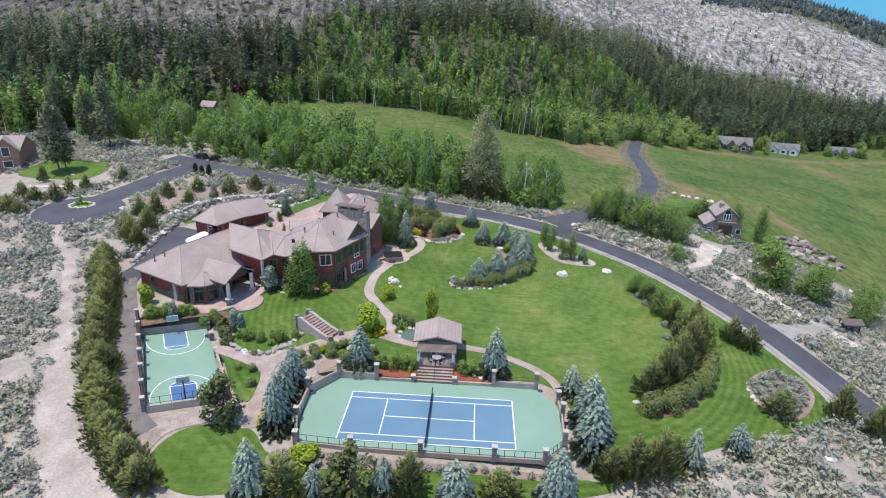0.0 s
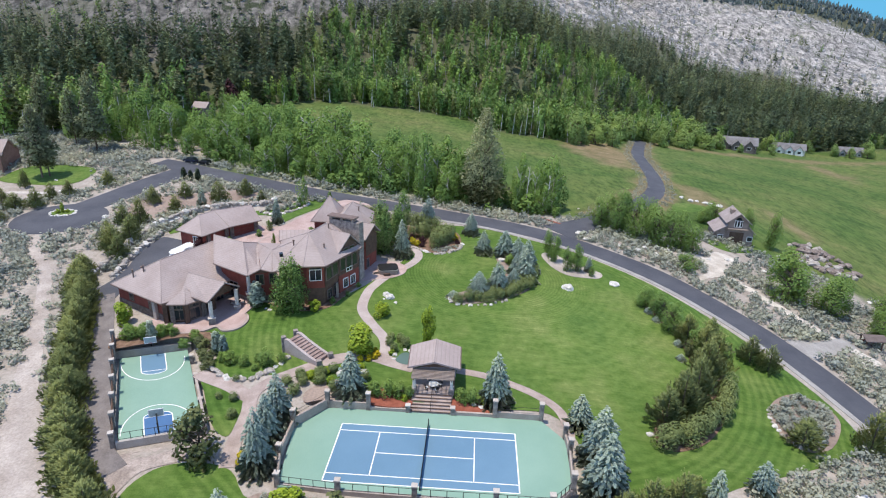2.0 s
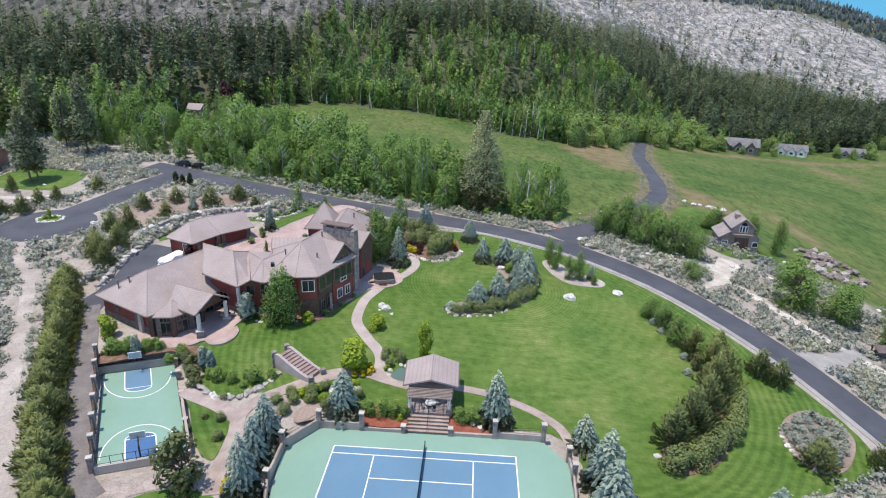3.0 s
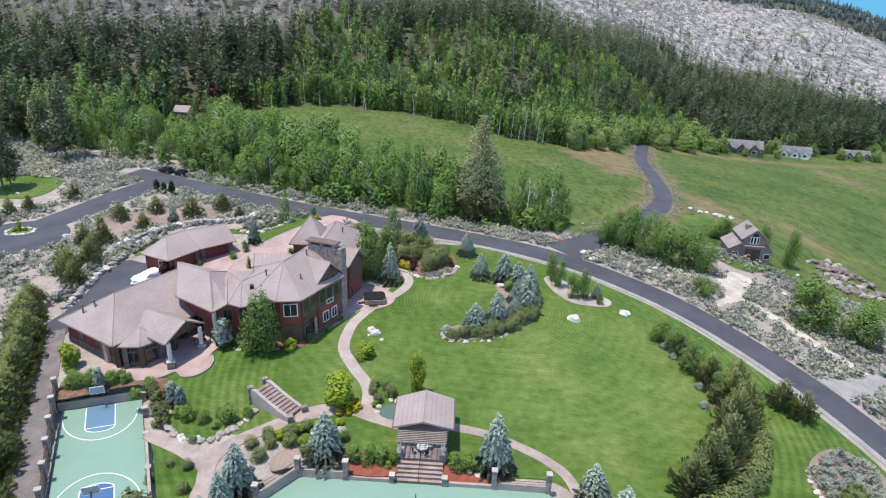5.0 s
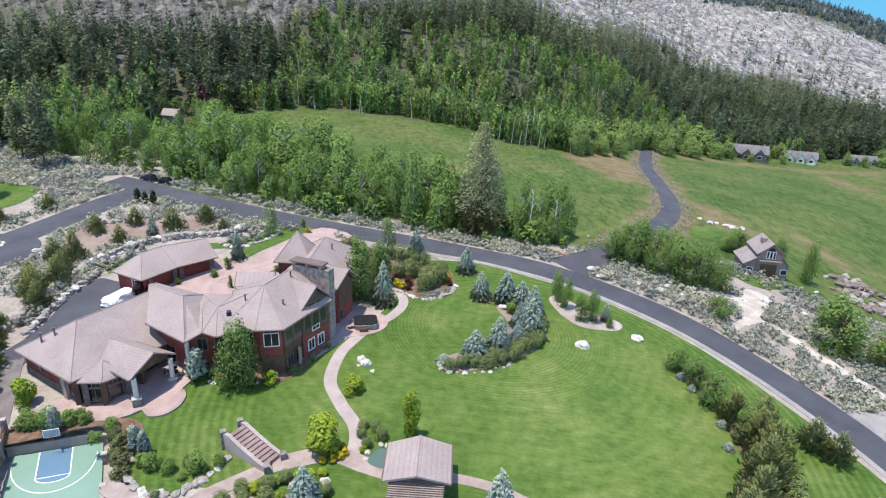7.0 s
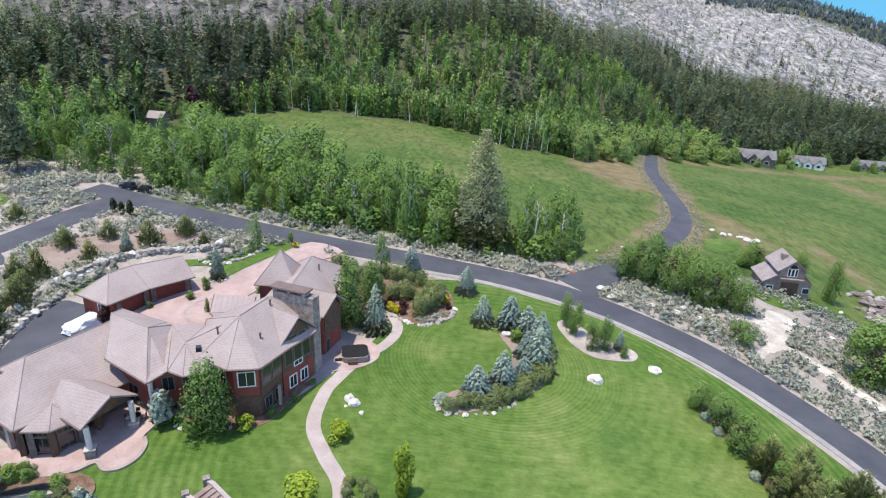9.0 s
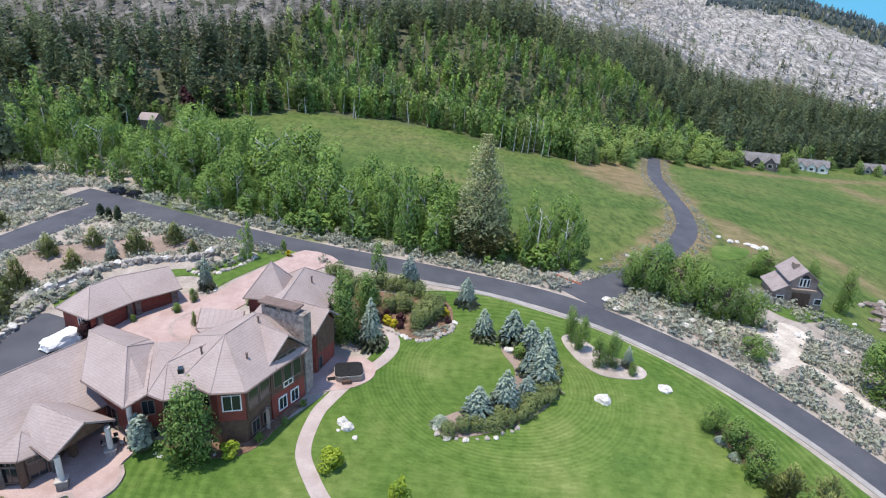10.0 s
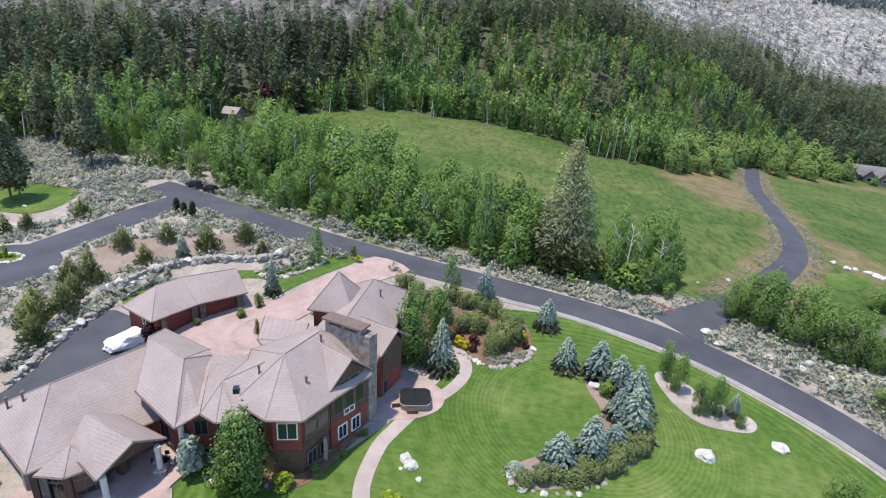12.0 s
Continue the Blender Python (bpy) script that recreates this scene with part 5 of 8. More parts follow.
for x, y, h, w in ((-75.0, 67.8, 7.0, 4.2), (-79.0, 81.1, 4.9, 4.0), (-62.9, 84.6, 5.6, 5.0), (-57.8, 90.4, 4.9, 4.2), (-74.2, 62.6, 5.0, 3.8), (-79.2, 67.5, 5.1, 4.0), (-72.0, 58.0, 6.2, 4.6), (-73.0, 53.0, 6.4, 5.0), (-76.5, 57.0, 5.4, 4.4), (-70.0, 50.0, 5.6, 4.4), (-70.5, 76.0, 4.8, 3.6), (-73.0, 86.5, 4.5, 3.8), (-52.0, 86.0, 3.4, 2.4)):
    plant("pine_tree", "pine", x, y, h, w, "small pine among the sagebrush above the drive", "tree", "pines above the drive")
plant("ponderosa_pine", "ponderosa", 7.2, 101.0, 27.0, 15.0, "tall ponderosa pine rising above the aspen grove", "tree")
for x, y, h, w in ((-122.0, 98.5, 21.0, 10.0), (-120.5, 99.6, 18.0, 8.0), (-121.5, 124.5, 24.0, 10.5), (-150.0, 140.0, 22.0, 9.0), (-138.0, 150.0, 22.0, 8.0), (-133.0, 131.0, 19.0, 8.0)):
    plant("ponderosa_pine", "tallpine", x, y, h, w, "tall dark pine beside the neighbouring house", "tree", "pines of the neighbouring garden")
for x, y, h, w in ((-107.9, 76.7, 5.6, 3.9), (-108.1, 82.8, 4.5, 3.4), (-104.8, 85.2, 4.5, 3.4), (-121.2, 90.4, 5.7, 2.9), (-99.2, 94.0, 4.1, 4.1), (-113.0, 76.0, 4.4, 5.0), (-116.0, 70.0, 4.6, 5.5), (-112.0, 68.0, 3.6, 4.4), (-119.0, 79.0, 4.6, 4.4)):
    plant("pine_tree", "pine", x, y, h, w, "clipped dark evergreen beside the turning circle", "tree", "evergreens by the turning circle")
for x, y, h, w in ((-80.4, 101.0, 3.4, 1.5), (-78.0, 100.2, 3.0, 1.4), (-75.6, 99.6, 3.7, 1.6)):
    plant("columnar_pine", "darkcolumn", x, y, h, w, "slim dark evergreen at the lane corner", "tree", "evergreens at the lane corner")
plant("broadleaf_tree", "willow", -137.0, 139.0, 18.0, 13.0, "tall bright yellow-green tree at the forest edge", "tree")
for x, y, h, w in ((52.6, 87.6, 9.8, 9.2), (44.6, 92.4, 11.0, 9.2), (59.8, 88.0, 9.4, 8.0), (39.4, 93.6, 8.2, 7.4), (48.4, 90.0, 11.0, 8.8), (56.2, 86.8, 9.8, 7.8), (62.6, 86.2, 7.4, 6.4), (46.0, 96.2, 10.4, 8.0), (53.4, 93.0, 10.2, 7.8), (42.0, 96.5, 9.0, 7.4)):
    plant("willow_tree", "thicket", x, y, h, w, "dense green willow thicket beside the lane", "tree", "willows beside the lane")
for x, y, h, w in ((78.0, 67.5, 11.5, 13.0), (87.4, 65.0, 8.6, 11.0), (92.0, 104.5, 10.6, 5.6), (80.5, 120.5, 6.2, 9.0), (76.5, 117.0, 5.0, 6.0), (56.7, 72.6, 4.2, 7.0), (93.0, 71.0, 8.0, 8.5), (99.0, 62.0, 8.0, 9.0), (82.0, 71.0, 8.0, 8.0), (84.0, 79.5, 6.0, 6.0), (95.0, 58.0, 6.5, 7.5), (88.0, 112.0, 8.5, 5.0), (104.0, 70.0, 7.0, 8.0)):
    plant("willow_tree", "thicket", x, y, h, w, "rounded green willow near the wooden barn", "tree", "willows near the barn")
for x, y, h, w in ((53.5, 232.6, 15.0, 16.1), (73.0, 277.1, 14.7, 18.6), (87.0, 283.4, 13.5, 15.8), (75.6, 246.7, 8.4, 9.5), (119.1, 304.9, 12.3, 15.1), (57.7, 235.8, 8.1, 9.2), (142.4, 325.1, 15.4, 21.1), (127.3, 301.2, 6.6, 13.2), (168.2, 356.1, 10.2, 15.2), (64, 255, 11, 15), (80, 266, 9, 13), (133, 318, 11, 15), (155, 338, 10, 14), (66, 243, 9, 12), (200, 368, 9, 13), (212, 366, 10, 12), (228, 384, 9, 14), (258, 392, 9, 13), (60, 250, 12, 17), (70, 262, 12, 18), (82, 274, 11, 16), (95, 292, 11, 17), (104, 298, 12, 17), (112, 288, 9, 14), (130, 300, 10, 15), (150, 316, 9, 14), (162, 330, 10, 14), (196, 352, 7, 10), (206, 346, 6, 8), (178, 332, 5, 8), (262, 372, 8, 11), (284, 368, 8, 11), (270, 366, 7, 9), (292, 384, 9, 12), (312, 380, 9, 12), (246, 378, 8, 11)):
    plant("willow_tree", "willow", x, y, h, w, "bright green willow at the meadow's far edge", "tree", "willows at the meadow's edge")

# --- aspen grove between the road and the meadow ---
grove = random.Random(11)
GROVE_BACK = ((-150, 196), (-112, 200), (-95, 192), (-80, 172), (-50, 143), (-20, 120), (0, 111), (30, 107))


def grove_back(x):
    for (x0, y0), (x1, y1) in zip(GROVE_BACK, GROVE_BACK[1:]):
        if x <= x1:
            return y0 + (y1 - y0) * (x - x0) / (x1 - x0)
    return 107


def road_y(x):
    return min(MAIN_ROAD, key=lambda p: abs(p[0] - x))[1]


placed = []
tries = 0
while len(placed) < 232 and tries < 8000:
    tries += 1
    x = grove.uniform(-138, 29)
    lo, hi = road_y(x) + 9.5, grove_back(x)
    if x > 14:
        lo = max(lo, 98.5)
    if hi <= lo:
        continue
    y = grove.uniform(lo, hi)
    if any((x - a) ** 2 + (y - b) ** 2 < 8.5 for a, b in placed) or math.hypot(x - 7.2, y - 101) < 7.5 or (-2 < x < 16 and y < 102):
        continue
    placed.append((x, y))
    h = grove.choice((grove.uniform(6.5, 10), grove.uniform(10, 13.5), grove.uniform(12, 17))) if y - lo > 4 else grove.uniform(5, 11)
    if x < -72 and y > 148:
        h = min(h, 8.5)
    ahead, aside = (x + 112.3) * 0.47 - (y - 184) * 0.88, abs((x + 112.3) * 0.88 + (y - 184) * 0.47)
    if aside < 8 and ahead < 45:
        if -6 < ahead < 18:
            continue
        h = min(h, 5.5)
    plant("aspen_tree", "aspen", x, y, h, h * grove.uniform(0.58, 0.92), "green aspen of the grove beside the road", "tree", "aspens of the grove")
low = 0
while low < 150:
    x = grove.uniform(-130, 29)
    lo, hi = road_y(x) + 8.0, grove_back(x) + 2
    if x > 10:
        lo = max(lo, 97)
    y = lo + abs(grove.gauss(0, 0.35)) * (hi - lo) if grove.random() < 0.7 else hi - abs(grove.gauss(0, 3))
    if y > hi + 2 or hi < lo:
        continue
    low += 1
    h = grove.uniform(2.5, 5.5)
    plant("aspen_sapling", "sapling", x, y, h, h * grove.uniform(0.9, 1.4), "low leafy aspen thicket at the grove's foot", "shrub", "saplings of the grove")
for x, y, h in ((17.8, 103.4, 14.6), (27.1, 102.8, 15.0), (-9.7, 100.3, 18.0), (22.0, 101.5, 12.0)):
    plant("aspen_tree", "aspen", x, y, h, h * 0.48, "tall green aspen at the end of the grove", "tree", "aspens of the grove")
plant("aspen_tree", "aspen", -40.5, 85.6, 7.5, 4.2, "young aspen with a white stem by the drive", "tree")
plant("aspen_tree", "aspen", -13.0, 80.5, 8.0, 4.6, "young aspen with a white stem by the road", "tree")


# --- forest on the mountainside ---
def scatter_cards(name, cards, spots, material, label, category):
    """One mesh of many plants: spots are rows of x, y, z, radius, height, turn and, where given, a tint."""
    groups, tones, sides = [], [], []
    for i, base in enumerate(cards):
        s = spots[i::len(cards)]
        if not len(s):
            continue
        c, n = np.cos(s[:, 5]), np.sin(s[:, 5])
        b = base.reshape(-1, 3)
        x = (b[None, :, 0] * c[:, None] - b[None, :, 1] * n[:, None]) * s[:, 3:4] + s[:, 0:1]
        y = (b[None, :, 0] * n[:, None] + b[None, :, 1] * c[:, None]) * s[:, 3:4] + s[:, 1:2]
        z = b[None, :, 2] * s[:, 4:5] + s[:, 2:3]
        groups.append(np.stack([x, y, z], 2).reshape(-1, 4, 3))
        tones.append(np.repeat(s[:, 6:9], len(base), axis=0))
        o = crown_outward(base)
        sides.append(np.stack([(o[None, :, 0] * c[:, None] - o[None, :, 1] * n[:, None]) / s[:, 3:4], (o[None, :, 0] * n[:, None] + o[None, :, 1] * c[:, None]) / s[:, 3:4], o[None, :, 2] / s[:, 4:5]], 2).reshape(-1, 3))
    tint = np.concatenate(tones) if spots.shape[1] > 6 else None
    ob = new(name, cards_mesh(name, np.concatenate(groups), material, tint, unit(np.concatenate(sides))))
    return tagged(ob, label, category, "", "stuff")


wild = random.Random(5)
conif, conif_far, asp, trunks = [], [], [], []


def pine_tint():
    v = wild.uniform(0.48, 1.4)
    w = wild.uniform(-0.12, 0.12)
    return v * (1 + w), v, v * (1 - w * 0.8)


def aspen_tint():
    """Mostly fresh green, some yellow-green, a few pale trees not yet in leaf."""
    v, kind_of = wild.uniform(0.75, 1.2), wild.random()
    if kind_of < 0.62:
        return v * 0.95, v, v * 0.95
    if kind_of < 0.86:
        return v * 1.14, v * 1.07, v * 0.9
    return v * 1.6, v * 1.25, v * 1.6


for i in range(26000):
    d = 420 * wild.random() ** 1.25
    x = wild.uniform(-330, 480)
    y = forest_line(min(x, 890)) + d + wild.uniform(-3, 4)
    if x > (y + 66) * 0.75 + 15 or x < -(y + 60) * 0.85 - 15:
        continue
    if math.hypot(x + 104.0, y - 193.0) < 7.5:
        continue
    band = noise.noise((x * 0.016, y * 0.016, 7.0)) + 0.6 * noise.noise((x * 0.05, y * 0.05, 1.0))
    green = (-95 < x < 150) * smoothstep(150, 96, d) * 1.45 - 0.42 + 1.7 * band - 0.55 * smoothstep(80, 200, x) * smoothstep(12, 40, d) + 0.5 * smoothstep(110, 150, x) * smoothstep(70, 20, d)
    if x < -95:
        green = 0.42 + 0.8 * band - 0.75 * smoothstep(25, 90, d)
        if abs((x + 112.3) * 0.88 + (y - 184) * 0.47) < 6 and (x + 112.3) * 0.47 - (y - 184) * 0.88 > -5:
            continue
    edge = 262 - 100 * smoothstep(350, 450, x) - 132 * smoothstep(10, -70, x)
    thin = smoothstep(edge + 34, edge - 34, d + 40 * noise.noise((x * 0.012, y * 0.012, 3.0)))
    if wild.random() > thin * 0.92 + (0.66 if x < -20 else 0.07):
        continue
    z = land(x, y)
    if wild.random() < green:
        if wild.random() < 0.58 and d > 15:
            continue
        h = wild.uniform(8.5, 14.5)
        asp.append((x, y, z - 0.3, h * wild.uniform(0.19, 0.29), h, wild.uniform(0, 6), *aspen_tint()))
        if wild.random() < (0.24 if d < 25 else 0.22):
            trunks.append((x + wild.uniform(-1.5, 1.5), y - wild.uniform(1.2, 3.8), z, h * wild.uniform(0.5, 0.95)))
    else:
        if wild.random() < (0.58 if x < -60 else 0.70 if d < 150 else 0.60):
            continue
        h = wild.choice((wild.uniform(11, 18), wild.uniform(17, 25), wild.uniform(22, 31))) if d < 250 else wild.uniform(12, 23)
        h *= 0.86 - 0.14 * smoothstep(-60, -110, x)
        if x < -40 and d > 80:
            h *= 1 - 0.45 * smoothstep(80, 170, d) * smoothstep(-40, -90, x)
        row = (x, y, z - 0.3, h * wild.uniform(0.14, 0.21), h, wild.uniform(0, 6), *pine_tint())
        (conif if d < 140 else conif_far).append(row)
for x, y, h in ((-105.5, 211.0, 27), (-83, 287, 25), (-77, 296, 22), (-8, 312, 26), (0.8, 318, 22), (24.7, 270, 25), (19.4, 275, 21), (98, 348, 25), (91, 352, 23), (-47, 334, 24), (-110, 277, 25), (45, 318, 25), (65, 333, 24), (145, 390, 24), (159, 394, 21), (212, 430, 24), (264, 453, 23)):
    # tall conifers standing out above the aspens
    for k in range(1 + int(h % 2)):
        a, b = x + 4.5 * k, y + 3.0 * k
        conif.append((a, b, land(a, b) - 0.3, (h - 3 * k) * 0.19, h - 3 * k, wild.uniform(0, 6), 0.74, 0.8, 0.76))
scatter_cards("near_conifers", [bough_cards(80 + k, 32, 5, 0.355, 0.08 + 0.05 * (k % 3), 0.6 + 0.1 * (k % 3)) for k in range(7)], np.array(conif), DARKPINE, "dense dark green conifers at the forest edge", "forest")
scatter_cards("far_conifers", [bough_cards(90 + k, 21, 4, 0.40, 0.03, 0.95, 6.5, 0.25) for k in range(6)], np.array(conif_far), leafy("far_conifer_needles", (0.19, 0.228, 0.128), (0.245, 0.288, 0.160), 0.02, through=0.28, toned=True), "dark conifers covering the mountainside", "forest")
scatter_cards("forest_aspens", [crown_cards(100 + k, 160, 0.168, 11, 0.05, 0.7, 0.86, 0.5, 0.95, 0.2, 1.0, 0.0, 0.32) for k in range(7)], np.array(asp), leafy("forest_aspen_leaves", (0.172, 0.280, 0.080), (0.226, 0.346, 0.106), 0.016, through=0.36, toned=True), "light green aspens below the dark conifers", "forest")
stems = Shape()
for x, y, z, h in trunks:
    stems.tube((x, y, z - 0.4), (x + wild.uniform(-0.9, 0.9), y, z + h), 0.24, 0.10, 4)
thing("aspen_stems", stems, PALEBARK, "pale bare aspen stems at the forest edge", "forest", kind="stuff")
lone = []
for i in range(4200):
    x, y = wild.uniform(-500, 900), wild.uniform(470, 1300)
    if noise.noise((x * 0.011, y * 0.006, 2.0)) + 0.5 * wild.random() < 0.18:
        continue
    if abs(x - 4) > (y + 60) * 0.85 or steepened(x, y)[1] > 1950:
        continue
    h = wild.uniform(3, 7.5)
    lone.append((x, y, land(x, y) - 0.4, h * 0.19, h, wild.uniform(0, 6)))
scatter_cards("mountain_pines", [skirt_cards(95 + k, 4, 5, 0.0, 0.9, 0.3, 0.6) for k in range(4)], np.array(lone), leafy("mountain_pine_needles", (0.06, 0.08, 0.055), (0.12, 0.15, 0.10), 0.05), "scattered dark pines on the granite slopes", "forest")
blocks = Shape()
for i in range(11000):
    y = 400 + 900 * wild.random() ** 1.2
    x = wild.uniform(-0.62, 0.88) * (y + 45)
    d = y - forest_line(min(max(x, -390), 890))
    if d < 275 - 100 * smoothstep(340, 450, x) - 140 * smoothstep(10, -70, x):
        continue
    if noise.noise((x * 0.006, y * 0.004, 4.0)) + 0.4 * wild.random() < -0.1:
        continue
    r = wild.uniform(0.5, 1.5) * (1 + y / 1300) * (1.7 if wild.random() < 0.06 else 1.0)
    z = land(x, y)
    rim = [(x + r * wild.uniform(0.7, 1.4) * math.cos(k * 1.571 + 0.4), y + r * wild.uniform(0.7, 1.4) * math.sin(k * 1.571 + 0.4), z + r * wild.uniform(0.3, 1.1)) for k in range(4)]
    top = (x + r * wild.uniform(-0.9, 0.9), y + r * wild.uniform(-0.4, 0.9), z + r * wild.uniform(0.7, 1.5))
    blocks.add(rim + [top] + [(px, py, z - r) for px, py, _ in rim], [(0, 1, 4), (1, 2, 4), (2, 3, 4), (3, 0, 4), (5, 6, 1, 0), (6, 7, 2, 1), (7, 8, 3, 2), (8, 5, 0, 3)])
thing("granite_blocks", blocks, surface("mountain_granite", (0.24, 0.23, 0.225), (0.46, 0.44, 0.425), 0.05, 0.6, 0.9, 0.4, 0.3), "broken pale granite blocks on the mountainside", "rocks", kind="stuff")
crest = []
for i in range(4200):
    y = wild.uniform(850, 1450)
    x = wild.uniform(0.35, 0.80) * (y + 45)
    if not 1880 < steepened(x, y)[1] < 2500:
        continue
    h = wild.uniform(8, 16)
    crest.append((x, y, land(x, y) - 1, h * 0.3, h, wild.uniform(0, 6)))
# Distance haze is put into the needle colour: bluer and paler.
scatter_cards("range_conifers", [skirt_cards(98 + k, 3, 5, 0.0, 0.9, 0.3, 0.6) for k in range(3)], np.array(crest), leafy("haze_blue_conifers", (0.09, 0.125, 0.14), (0.16, 0.20, 0.21), 0.02), "dark conifers on the distant range, tinted blue for haze", "forest")

# --- sagebrush ---
ESTATE = [(-76, 44), (-66, 26), (-58, 11), (-50.5, -2), (-42, -12), (-34, -17.5), (-20, -17), (0, -16), (22, -13), (34, -5), (45, 3.4), (58, 10.4), (66, 15.4), (68, 28), (60, 44), (45, 64), (30, 75), (5, 83), (-15, 86), (-40, 89), (-56, 84), (-70, 72), (-66, 60), (-72, 52)]
TRACK = [(-96, 60), (-90, 52), (-82.4, 44), (-73, 30), (-64.7, 16), (-56.6, 3), (-47.6, -9), (-39.4, -17), (-31.4, -24)]
SANDY = [(72, 89), (68, 81), (65, 75.5), (59, 68.6), (65.6, 75.8), (68.4, 72.4), (71.1, 68.2), (72.9, 64.8), (75.6, 60.6), (80, 53.5), (87, 45)]
WASH = [(57.8, 82.9), (60.9, 86.8), (64.4, 86.2), (66.7, 85.1), (68.6, 89.6), (71.6, 91.2), (75.3, 88.0), (70.2, 80.6), (66.4, 74.6), (61.8, 71.0), (58.2, 66.8), (56.8, 68.2), (61.3, 73.0), (63.4, 76.8), (63.6, 81.0), (61.6, 82.6)]


def line_gap(line, x, y):
    best = 1e9
    for (x0, y0), (x1, y1) in zip(line, line[1:]):
        dx, dy = x1 - x0, y1 - y0
        t = min(max(((x - x0) * dx + (y - y0) * dy) / (dx * dx + dy * dy + 1e-9), 0), 1)
        best = min(best, math.hypot(x - x0 - t * dx, y - y0 - t * dy))
    return best


ROADSIDE = [(-14, 80), (4, 87), (21, 83), (34, 77), (48, 67.5), (58, 56), (66, 43), (71.5, 30), (76, 14), (80, -4), (70, -4), (60, 30), (40, 58), (0, 70)]
FIELD = [(68.6, 46.6), (72.0, 47.6), (76.0, 48.6), (85.0, 54.0), (86.0, 51.0), (79.0, 45.6), (73.0, 41.6), (70.8, 41.0)]
YARD = [(-140, 96), (-140, 78), (-120, 77), (-108, 84), (-101, 92), (-108, 100)]
NEXT_LAWN = [(-133.0, 95.5), (-134.3, 104.2), (-129.7, 109.5), (-112.3, 107.8), (-108.6, 99.1), (-111.0, 93.2), (-119.5, 92.6)]
SOIL = [(-82.6, 74.6), (-84.2, 82.9), (-73.8, 88.5), (-61.6, 93.6), (-54.2, 91.7), (-54.4, 87.9), (-63.5, 82.9), (-71.9, 75.3), (-76.3, 70.0)]
brush = random.Random(8)
sage, road_line, lane_line = [], MAIN_ROAD[6::3], SIDE_ROAD[::3]
for i in range(72000):
    x, y = brush.uniform(-165, 135), brush.uniform(-36, 146)
    if abs(x - 4) > (y + 68) * 0.86 + 14:
        continue
    patch = noise.noise((x * 0.07, y * 0.07, 3)) + 0.5 * noise.noise((x * 0.21, y * 0.21, 6))
    near_road = line_gap(road_line, x, y)
    if near_road < 4.4 or (near_road < 7.0 and -12 < x < 78 and inside(ROADSIDE, x, y)) or inside(ESTATE, x, y):
        continue
    verge = near_road < 10
    if y > 128 and x > -62:
        continue
    if x > -135 and y > 108 and y > road_y(x) + 9.5:
        continue
    start = 97 if x < 30 else 97 + (x - 30) * 0.2 if x < 75 else 106 - (x - 75) * 0.75
    if x > -62 and y > max(start, 48) and not verge:
        continue
    if x > -62 and y > road_y(x) and near_road > 11 and x < 28:
        continue
    if line_gap(TRACK, x, y) < 1.3 + 1.9 * smoothstep(16, -8, y) + 0.9 * noise.noise((x * 0.2, y * 0.2, 2)) or line_gap(SANDY, x, y) < 1.7 + 0.9 * noise.noise((x * 0.3, y * 0.3, 5)) or inside(WASH, x, y) or inside(FIELD, x, y) or inside(YARD, x, y) or inside(NEXT_LAWN, x, y) or inside(SOIL, x, y):
        continue
    if line_gap(lane_line, x, y) < 4.2 or line_gap(CUL_ROAD, x, y) < 5.2 or math.hypot((x + 97.5) / 12.4, (y - 70.5) / 10) < 1:
        continue
    if brush.random() > 0.66 + 1.0 * patch + (0.25 if verge else 0):
        continue
    r = brush.uniform(0.6, 1.45)
    sage.append((x, y, ground_height(x, y) - 0.05, r, r * brush.uniform(0.9, 1.35), brush.uniform(0, 6)))
for i in range(1300):
    k = brush.randrange(4, len(SIDE_ROAD) - 8)
    (x0, y0), (x1, y1) = SIDE_ROAD[k], SIDE_ROAD[k + 1]
    nx, ny = y1 - y0, x0 - x1
    s = brush.choice((-1, 1)) * brush.uniform(3.6, 6.4) / math.hypot(nx, ny)
    u = brush.random()
    x, y = x0 + (x1 - x0) * u + nx * s + brush.uniform(-1, 1), y0 + (y1 - y0) * u + ny * s + brush.uniform(-1, 1)
    r = brush.uniform(0.3, 0.65)
    sage.append((x, y, land(x, y) - 0.05, r, r * 1.1, brush.uniform(0, 6)))
scatter_cards("sagebrush", [crown_cards(110 + k, 25, 0.22, 9, 0.08, 1.7, 0.8, 0, 1.0, 0.35, 1.0, 0.0, 0.8) for k in range(6)], np.array(sage), SAGE, "grey-green sagebrush on pale sandy soil", "sagebrush")


# --- basketball court ---
hu = (Vector(HOOP[1]) - Vector(HOOP[0])).normalized()
hv = (Vector(HOOP[3]) - Vector(HOOP[0])).normalized()
ho = Vector(HOOP[0])
HL, HW = (Vector(HOOP[3]) - ho).length, (Vector(HOOP[1]) - ho).length


def hp(u, v):
    """A point of the basketball court, u across and v along it."""
    q = ho + hu * u + hv * v
    return q.x, q.y


def painted_line(s, pts, w, z):
    """A continuous painted line through several points."""
    pts = [Vector(p) for p in pts]
    rows = []
    for i, p in enumerate(pts):
        d = (pts[min(i + 1, len(pts) - 1)] - pts[max(i - 1, 0)]).normalized() * w / 2
        rows += [(p.x - d.y, p.y + d.x, z), (p.x + d.y, p.y - d.x, z)]
    return s.add(rows, [(2 * i, 2 * i + 1, 2 * i + 3, 2 * i + 2) for i in range(len(pts) - 1)])


